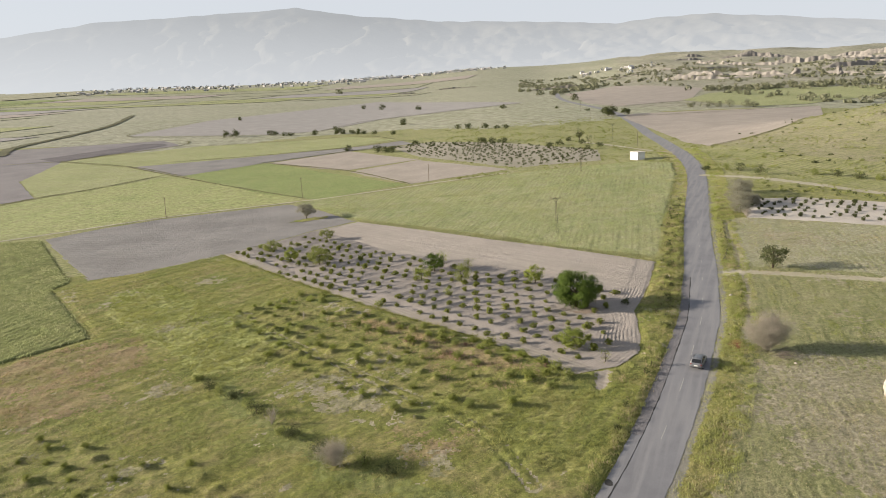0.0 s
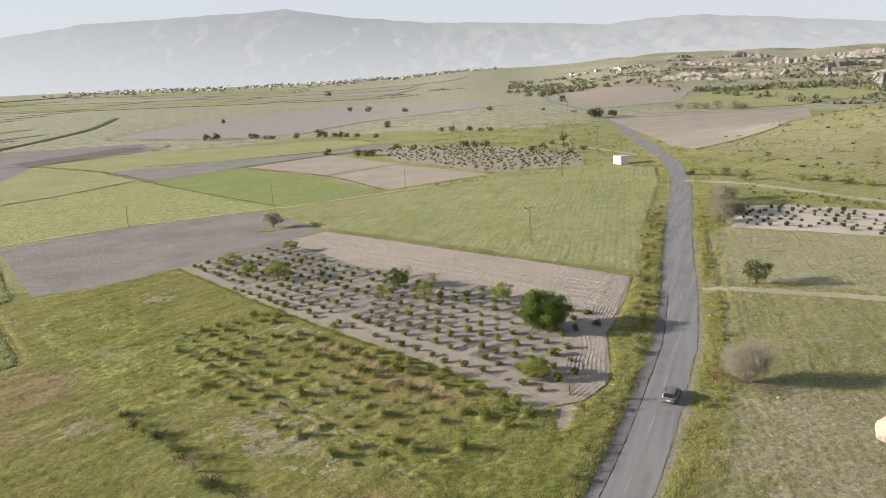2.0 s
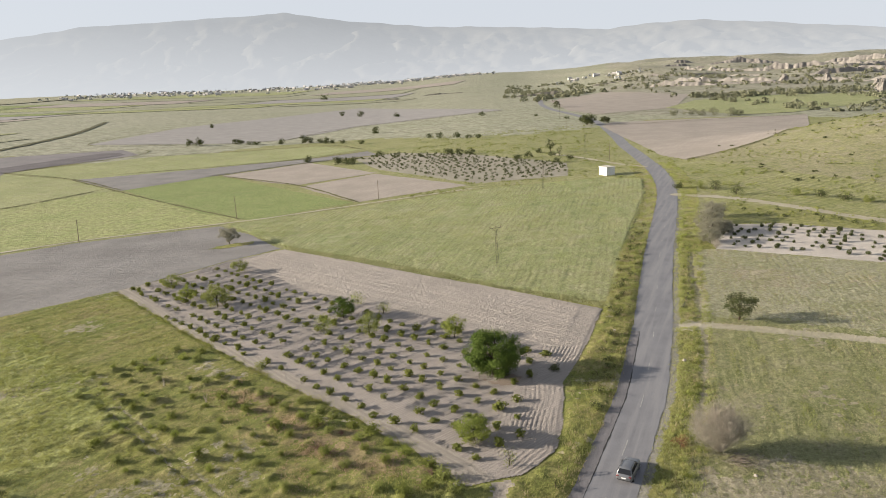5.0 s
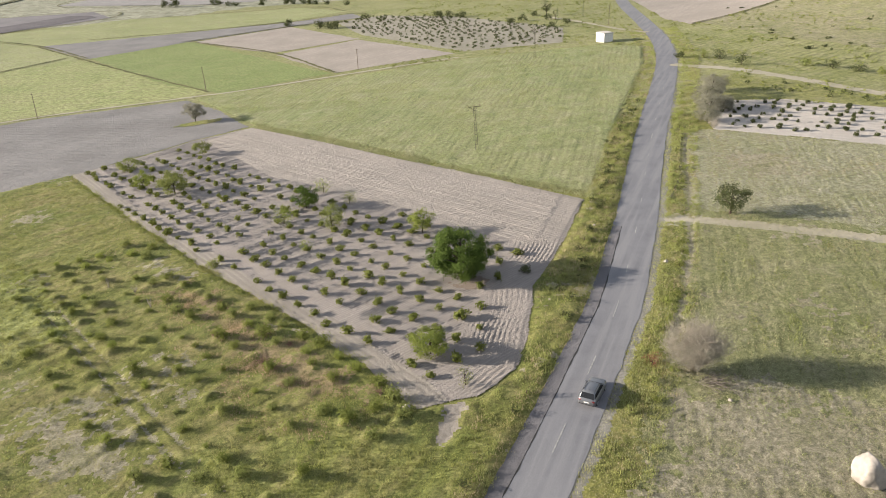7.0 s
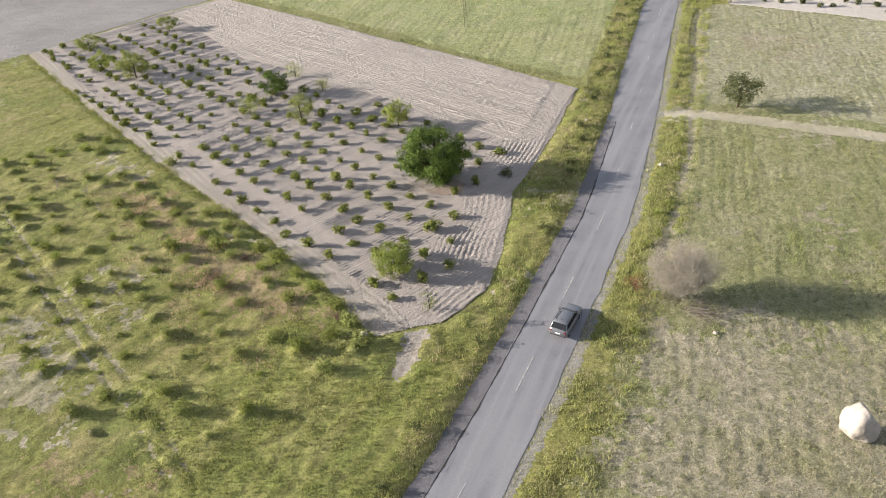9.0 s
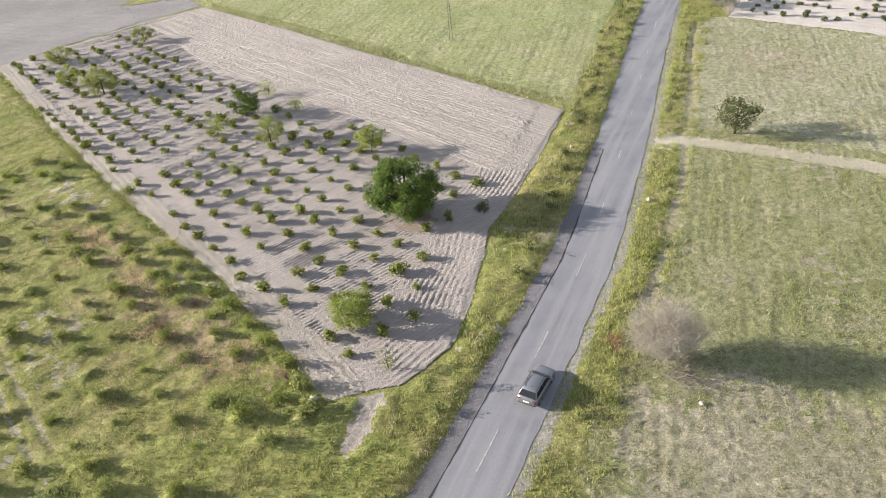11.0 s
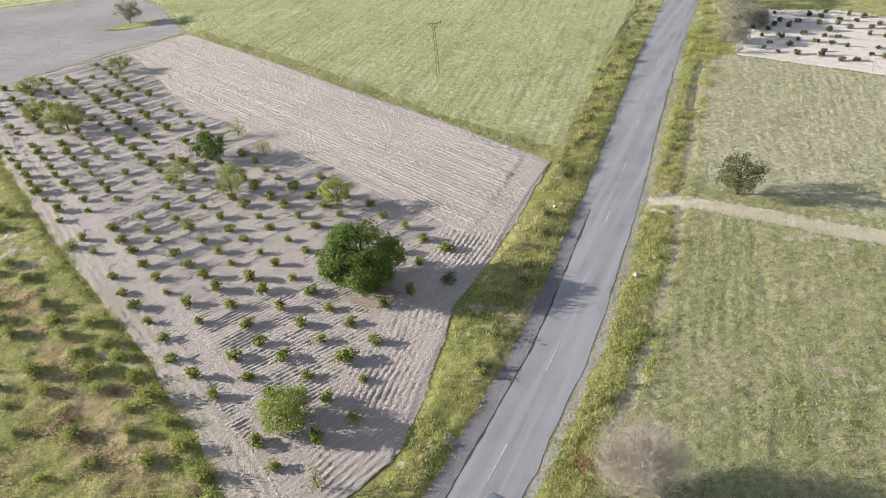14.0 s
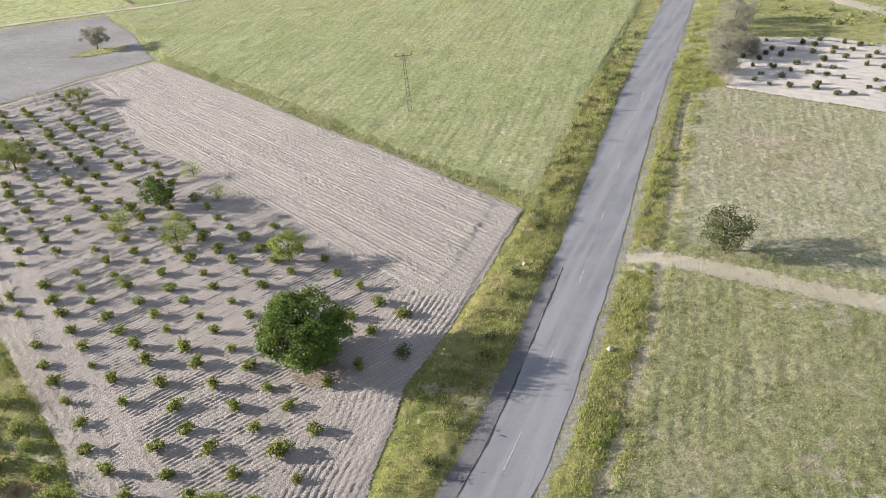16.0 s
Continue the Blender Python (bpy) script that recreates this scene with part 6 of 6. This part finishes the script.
# ---- grass ----
def blades(name, label, pts, low, high, spread, count, width, mat, seed, patchy=0.0, scale=9.0, splay=0.35, along=1.0):
    """Tufts of grass: pts are plan places, each gets some leaning blades."""
    rng = np.random.default_rng(seed)
    pts = np.asarray(pts)
    pts = pts[nearest(ROAD_PART, pts[:, 0], pts[:, 1]) > 3.4]
    pts = pts[nearest(EARTH_RUT, pts[:, 0], pts[:, 1]) > 0.7 + 0.5 * rng.random(len(pts))]
    pts = pts[(nearest(FOOTPATH, pts[:, 0], pts[:, 1]) > 0.35 * rng.random(len(pts)) + 0.15) & (nearest(DIRT_TRACK, pts[:, 0], pts[:, 1]) > 0.4 + 0.9 * rng.random(len(pts)))]
    if patchy:
        keep = np.array([noise.noise(Vector((x / scale, y / scale, seed))) + 0.6 * noise.noise(Vector((x / 2.3, y / 2.3, seed + 3.0))) for x, y in pts])
        pts = pts[keep > rng.uniform(-1, 1, len(pts)) * 0.5 - 0.35 + 0.4 * patchy]
    lush = np.array([1 + 0.5 * noise.noise(Vector((x / 6, y / 6, seed + 1.0))) for x, y in pts])
    n = len(pts) * count
    off = rng.normal(0, spread, (n, 2)) * (along, 1 / along ** 0.5)   # drawn out along the mowing rows
    base = np.repeat(pts, count, 0) + np.stack([off[:, 0] * C72 - off[:, 1] * S72, off[:, 0] * S72 + off[:, 1] * C72], 1)
    h = rng.uniform(low, high, n) * np.repeat(lush, count)
    a = rng.uniform(0, 2 * np.pi, n)
    side = np.stack([np.cos(a), np.sin(a)], 1) * (width * rng.uniform(0.6, 1.4, n))[:, None]
    tip = base + rng.normal(0, splay, (n, 2)) * h[:, None]
    z = land(base[:, 0], base[:, 1]) - 0.03 + np.repeat(turf_lift(pts[:, 0], pts[:, 1]), count)
    v = np.empty((n, 3, 3))
    v[:, 0, :2], v[:, 0, 2] = base - side, z
    v[:, 1, :2], v[:, 1, 2] = base + side, z
    v[:, 2, :2], v[:, 2, 2] = tip, z + h
    ob = part(name, mesh_of(name, v.reshape(-1, 3), np.arange(3 * n).reshape(-1, 3).tolist(), mat), mat)
    return tagged(ob, label, "grass", kind="stuff")


def strewn(poly, per_metre, seed):
    rng = np.random.default_rng(seed)
    xs, ys = [p[0] for p in poly], [p[1] for p in poly]
    n = int((max(xs) - min(xs)) * (max(ys) - min(ys)) * per_metre)
    p = np.stack([rng.uniform(min(xs), max(xs), n), rng.uniform(min(ys), max(ys), n)], 1)
    return p[inside(poly, p[:, 0], p[:, 1])]


def beside_road(lo, hi, near, wide, per_metre, seed):
    """Places along the road at distances from its line."""
    rng = np.random.default_rng(seed)
    pts = [p for p in spline(ROAD_LINE, 1.0)]
    out = []
    for a, b in zip(pts, pts[1:]):
        if lo < a[1] < hi:
            d = b - a
            l = np.hypot(*d)
            s = np.array([d[1], -d[0]]) / l
            for _ in range(rng.poisson(per_metre * l * abs(wide - near))):
                out.append(a + d * rng.random() + s * rng.uniform(min(near, wide), max(near, wide)))
    return np.array(out)


SOFT_OR_FRESH = lambda p: (deep(SOFT_PATCH, p[:, 0], p[:, 1]) > 0) | (deep(FRESH, p[:, 0], p[:, 1]) > 0)
field = strewn(MEADOW, 7.0, 201)
lush_part = SOFT_OR_FRESH(field)
blades("soft_grass", "smooth yellow-green stand of tall grass", field[lush_part], 0.2, 0.42, 0.18, 8, 0.028, FRESH_BLADES, 221, 0.1, 9, 0.5)
blades("meadow_grass", "tall uneven green and yellow meadow grass", field[~lush_part], 0.1, 0.3, 0.16, 6, 0.022, BLADES, 201, 0.5)
dry = strewn(MEADOW, 5.0, 202)
blades("dry_grass", "patches of dry straw-coloured grass", dry[~SOFT_OR_FRESH(dry)], 0.12, 0.3, 0.18, 4, 0.024, DRY_BLADES, 202, 1.8, 10)


def in_rows(pts, spacing, tight, seed):
    """Draws places together into rows along the mowing direction."""
    rng = np.random.default_rng(seed)
    across = pts[:, 0] * S72 - pts[:, 1] * C72
    row = np.round(across / spacing) * spacing
    shift = (row - across) * tight + rng.normal(0, 0.06, len(pts))
    return pts + np.stack([shift * S72, -shift * C72], 1)


blades("mown_grass", "short drying grass in mown rows", in_rows(strewn(EAST, 7.0, 203), 1.25, 0.2, 1), 0.1, 0.25, 0.13, 5, 0.024, PALE_BLADES, 203, 0.7, along=3.0)
blades("dry_grass", "straw-coloured tufts in the meadow", in_rows(strewn(EAST, 5.0, 204), 1.25, 0.2, 2), 0.1, 0.24, 0.14, 4, 0.026, DRY_BLADES, 204, 1.8, along=2.5)
blades("dark_tufts", "dark green grass tufts in worn rows", in_rows(strewn([(55, 106), (60, 133), (77, 127.5), (100, 115), (128, 98), (108, 70), (68, 88), (57, 97)], 2.2, 210), 3.75, 0.5, 3), 0.14, 0.32, 0.16, 7, 0.032, OLIVE, 210, 1.3, 9, along=3.5)
blades("dark_tufts", "low dark green tufts over the dry meadow", in_rows(strewn(DRY_SPOTS[0], 1.6, 226), 1.25, 0.3, 4), 0.1, 0.26, 0.12, 7, 0.03, OLIVE, 226, 0.8, 4, along=1.6)
blades("tussocks", "low rounded grass tussocks over the meadow", strewn(EAST, 3.0, 213), 0.08, 0.18, 0.13, 7, 0.036, PALE_BLADES, 213, 0.6, 6, 0.9, 2.2)
blades("cereal_stand", "thick stand of tall green cereal", strewn(CEREAL, 2.0, 211), 0.55, 0.8, 0.25, 4, 0.05, WHEAT_BLADES, 211, 0.1)
RUSSET = [(12, 92), (17, 95), (-16, 133), (-26, 128), (-8, 106), (2, 92)]
blades("russet_grass", "patches of rust-tinted dry grass", np.concatenate([strewn(RUSSET, 5.0, 208)] + [strewn(spot, 7.0, 209 + i) for i, spot in enumerate(RUSSET_SPOTS)]), 0.15, 0.36, 0.22, 6, 0.03, RUSSET_BLADES, 208, 1.5, 4)
edge_rng = np.random.default_rng(227)
edge_line = np.concatenate([np.array(spline(LEFT_EDGE, 0.05))] * 2)
blades("edge_grass", "grass creeping over the vineyard's edge", edge_line + edge_rng.normal(0, 0.55, edge_line.shape), 0.15, 0.4, 0.14, 6, 0.026, BLADES, 227, 1.0, 3)
west = beside_road(40, 330, -3.5, -9.0, 10.0, 205)
west = west[~inside(VINEYARD, west[:, 0], west[:, 1]) & ((nearest(ROAD_PART, west[:, 0], west[:, 1]) < 5.2) | (west[:, 1] > 152))]
strip = strewn(STRIP, 9.0, 217)
strip = strip[(nearest(RIGHT_EDGE, strip[:, 0], strip[:, 1]) > 0.3) & ~inside(VINEYARD, strip[:, 0], strip[:, 1]) & (nearest([tuple(p) for p in spline(ROAD_LINE, 4.0)], strip[:, 0], strip[:, 1]) > 3.35)]
blades("verge_tussocks", "low uneven grass between vineyard and road", strip, 0.1, 0.3, 0.16, 7, 0.028, BLADES, 218, 0.9, 5, 0.7)
blades("dry_grass", "tan dry grass between vineyard and road", strip[::3] + 0.1, 0.15, 0.4, 0.22, 5, 0.028, DRY_BLADES, 219, 1.4, 4)
blades("verge_grass", "tall yellow-green grass on the road verge", west, 0.15, 0.45, 0.22, 9, 0.03, VERGE_BLADES, 205, 1.5, 4)
blades("verge_grass", "tall yellow-green grass on the road verge", np.concatenate([beside_road(40, 330, 4.4, 9.5, 8.0, 206), beside_road(40, 330, 3.5, 4.6, 2.5, 212)]), 0.2, 0.5, 0.22, 9, 0.03, VERGE_BLADES, 206, 0.9, 4)
blades("dry_grass", "straw-coloured grass on the road verge", np.concatenate([west[::3] + 0.15, beside_road(40, 300, 5.2, 9.5, 2.5, 215)]), 0.2, 0.5, 0.22, 5, 0.028, DRY_BLADES, 216, 1.0, 5)
blades("wheat_stand", "dense stand of young green wheat", strewn(WHEAT_FIELD, 5.0, 207), 0.4, 0.7, 0.24, 5, 0.036, WHEAT_BLADES, 207, 0.3, 14)
MARGIN_STRIP = [(47, 150.5), (29, 167), (11.5, 183.5), (-2.5, 197.5), (-29, 222.5), (-28, 226.5), (1, 200.5), (29.5, 171), (49, 155)]
blades("margin_grass", "rough yellow-green grass between plough and wheat", strewn(MARGIN_STRIP, 14.0, 224), 0.25, 0.6, 0.18, 7, 0.03, PALE_BLADES, 224, 0.2, 4)
blades("dry_wheat", "drier straw-tinted stalks among the wheat", strewn(WHEAT_FIELD, 2.0, 225), 0.5, 0.85, 0.22, 5, 0.045, PALE_BLADES, 225, 1.2, 12)
strip = strip[nearest(ROAD_PART, strip[:, 0], strip[:, 1]) > 4.6]
blades("tall_grass", "tall tan and green grass clumps between vineyard and road", strip[::5], 0.35, 0.75, 0.32, 18, 0.03, VERGE_BLADES, 222, 1.7, 3.0, 0.3)
blades("tall_grass", "tall straw-coloured grass clumps between vineyard and road", strip[2::9], 0.35, 0.7, 0.32, 14, 0.03, DRY_BLADES, 223, 1.9, 3.0, 0.3)


# ---- badlands and village, far off ----
def cliff_rock():
    k = Nodes("tuff_rock")
    bands = k.furrows(0, 6.0, 4.0)
    n = k.noise(0.12, 6, 0.7)
    col = k.mix(k.ramp(n, 0.35, 0.65), (0.15, 0.139, 0.127), (0.205, 0.191, 0.174))
    k.bump(n, 2.0, 0.8)
    return k.done(col, 0.95, 0.1)


TUFF = cliff_rock()


def cliff(label, x0, y0, x1, y1, h, seed, mat=TUFF):
    """A fluted rock face with a broken top, falling away behind."""
    n, m, h = 56, 7, h * 0.42
    d = np.array([x1 - x0, y1 - y0], float)
    l = np.hypot(*d)
    back = np.array([-d[1], d[0]]) / l
    back = back if back[1] > 0 else -back
    verts = []
    for i in range(n + 1):
        t = i / n
        p = np.array([x0, y0]) + d * t
        fade = min(1.0, 4.5 * t, 4.5 * (1 - t)) ** 0.6
        top = h * fade * (0.62 + 0.5 * noise.noise(Vector((t * l / 45, seed, 0))) + 0.35 * noise.noise(Vector((t * l / 14, seed, 4))))
        flute = 0.32 * h * noise.noise(Vector((t * l / 9, seed, 7))) + 0.5 * h * noise.noise(Vector((t * l / 40, seed, 2)))
        for j in range(m + 3):
            if j <= m:
                k = j / m
                q, z = p + back * (flute * (1 - 0.3 * k) + k ** 1.5 * 0.35 * h), top * k
            else:
                q, z = p + back * (h * (0.9 + 1.4 * (j - m - 1))), top * (0.85 if j == m + 1 else -0.1)
            verts.append((*q, height(*q) - 1 + max(z, -1)))
    w = m + 3
    faces = [(i * w + j, (i + 1) * w + j, (i + 1) * w + j + 1, i * w + j + 1) for i in range(n) for j in range(w - 1)]
    ob = part("rock_cliff", mesh_of("rock_cliff", verts, faces, mat), mat)
    return tagged(ob, label, "cliff", "tuff cliffs")


for i, (a, b, c, d, h) in enumerate([(640, 1880, 715, 1780, 34), (700, 1800, 800, 1720, 30), (790, 1760, 930, 1690, 36), (930, 1690, 1060, 1580, 30), (470, 1200, 575, 1140, 15), (860, 1480, 990, 1390, 30), (980, 1400, 1120, 1290, 34), (640, 1230, 700, 1180, 16),
                                      (720, 1110, 800, 1040, 16), (820, 2150, 1000, 2080, 40), (1050, 1950, 1250, 1800, 44), (520, 1700, 600, 1660, 14)]):
    cliff("pale fluted tuff cliff in the distant badlands", a, b, c, d, h, 3.7 * i)


rng = np.random.default_rng(77)
for i in range(34):
    a, r = radians(rng.uniform(15, 36)), rng.uniform(1250, 2500)
    x, y, l = r * math.sin(a), r * math.cos(a), rng.uniform(45, 150)
    w = radians(rng.uniform(-50, 5))
    cliff("pale eroded tuff bluff in the distant badlands", x, y, x + l * math.cos(w), y + l * math.sin(w), rng.uniform(12, 30), 5.1 * i + 60)
BANK = soil("eroded_bank", (0.33, 0.31, 0.27), (0.24, 0.225, 0.19), 0, 6.0, 0.3, 5.0, 0.2)
for i, (x, y, l, h) in enumerate(((150, 1290, 120, 20), (230, 1240, 60, 14), (330, 1500, 90, 16), (-110, 1700, 70, 12), (-20, 1820, 110, 14), (420, 1330, 80, 14))):
    cliff("dark eroded earth bank below the badlands", x, y, x + l, y - 0.2 * l, h, 9.3 * i + 20, BANK)


def spire(x, y, h, r, seed):
    rng = np.random.default_rng(seed)
    rows = [(0, 1.0), (0.25, 0.86), (0.5, 0.66), (0.72, 0.46), (0.8, 0.5), (0.92, 0.36), (1.0, 0.05)]
    verts, n = [], 12
    for k, s in rows:
        for i in range(n):
            w = 2 * math.pi * i / n
            q = r * s * (1 + 0.18 * rng.normal())
            verts.append((math.cos(w) * q, math.sin(w) * q, h * k - 0.5))
    faces = [(j * n + i, j * n + (i + 1) % n, (j + 1) * n + (i + 1) % n, (j + 1) * n + i) for j in range(len(rows) - 1) for i in range(n)]
    ob = part("rock_spire", mesh_of("rock_spire", verts, faces, TUFF), TUFF)
    ob.matrix_basis = pose(x, y, height(x, y))
    return tagged(ob, "pale tuff rock spire in the badlands", "rock", "tuff spires")


for i, (x, y, h, r) in enumerate([(534, 856, 17, 6), (560, 905, 9, 5), (590, 960, 11, 6), (625, 1010, 10, 5), (650, 1190, 14, 8), (690, 1080, 12, 7), (600, 1230, 13, 8), (760, 1180, 16, 9), (480, 1290, 10, 6)]):
    spire(x, y, h, r, 300 + i)

rng = np.random.default_rng(220)
scrub = []
while len(scrub) < 1100:
    a, r = radians(rng.uniform(6, 36)), rng.uniform(620, 2000)
    x, y = r * math.sin(a), r * math.cos(a)
    if noise.noise(Vector((x / 120, y / 120, 4))) > -0.05 and not (x < 330 and y < 1190):
        scrub.append((x, y, rng.uniform(1.6, 4.5), rng.uniform(2.0, 6.5)))
for i in range(120):
    t = i / 119
    scrub.append((330 + 330 * t + rng.normal(0, 14), 900 + 40 * t + rng.normal(0, 22), rng.uniform(2.0, 4.5), rng.uniform(3, 8)))
for i in range(60):
    t = i / 59
    scrub.append((150 + 130 * t + rng.normal(0, 10), 1060 + 190 * t + rng.normal(0, 25), rng.uniform(2.5, 5.5), rng.uniform(3, 7)))
clumps("far_scrub", "dark scrub bushes scattered over the badlands", scrub, HAZED_SCRUB, 0.75, 30, "scrub")

# Walls, roofs and trees share pale, close tones: haze put into their colour.
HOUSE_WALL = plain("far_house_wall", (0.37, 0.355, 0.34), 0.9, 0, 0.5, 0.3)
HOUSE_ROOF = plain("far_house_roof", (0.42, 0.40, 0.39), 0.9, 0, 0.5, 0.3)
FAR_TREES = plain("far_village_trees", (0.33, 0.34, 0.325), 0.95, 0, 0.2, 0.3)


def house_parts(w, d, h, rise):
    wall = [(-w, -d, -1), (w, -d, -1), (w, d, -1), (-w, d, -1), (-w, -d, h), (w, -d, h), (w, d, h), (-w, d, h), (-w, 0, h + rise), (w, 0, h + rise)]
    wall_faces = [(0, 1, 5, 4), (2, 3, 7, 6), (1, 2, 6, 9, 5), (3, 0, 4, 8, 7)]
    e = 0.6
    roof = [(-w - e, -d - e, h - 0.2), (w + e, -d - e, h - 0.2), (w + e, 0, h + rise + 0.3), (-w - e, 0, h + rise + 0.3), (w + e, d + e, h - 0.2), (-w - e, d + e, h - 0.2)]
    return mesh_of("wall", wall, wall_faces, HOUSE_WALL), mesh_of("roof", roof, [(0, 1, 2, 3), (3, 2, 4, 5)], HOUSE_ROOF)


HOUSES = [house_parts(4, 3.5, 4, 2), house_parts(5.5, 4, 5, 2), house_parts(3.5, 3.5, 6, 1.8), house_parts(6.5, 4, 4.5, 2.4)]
places = []
for i in range(95):
    a, r = radians(rng.uniform(-8.5, 4.0)), rng.normal(2950, 45)
    places.append((a, r))
for i in range(120):
    a, r = radians(rng.uniform(-27, -2)), rng.uniform(2700, 3350)
    places.append((a, r))
for i in range(10):
    a, r = radians(rng.uniform(10.5, 15.5)), rng.uniform(1900, 2100)
    places.append((a, r))
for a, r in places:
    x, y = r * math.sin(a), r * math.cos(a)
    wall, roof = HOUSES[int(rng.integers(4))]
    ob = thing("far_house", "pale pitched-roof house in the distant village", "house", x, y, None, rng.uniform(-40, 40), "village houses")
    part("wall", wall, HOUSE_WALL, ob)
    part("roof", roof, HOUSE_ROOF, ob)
groves = []
for i in range(300):
    a, r = places[int(rng.integers(len(places)))]
    a, r = a + rng.normal(0, 0.012), r + rng.normal(0, 60)
    groves.append((r * math.sin(a), r * math.cos(a), rng.uniform(4, 9), rng.uniform(5, 10)))
clumps("village_trees", "haze-paled trees between distant village houses", groves, FAR_TREES, 0.8, 14, "trees")
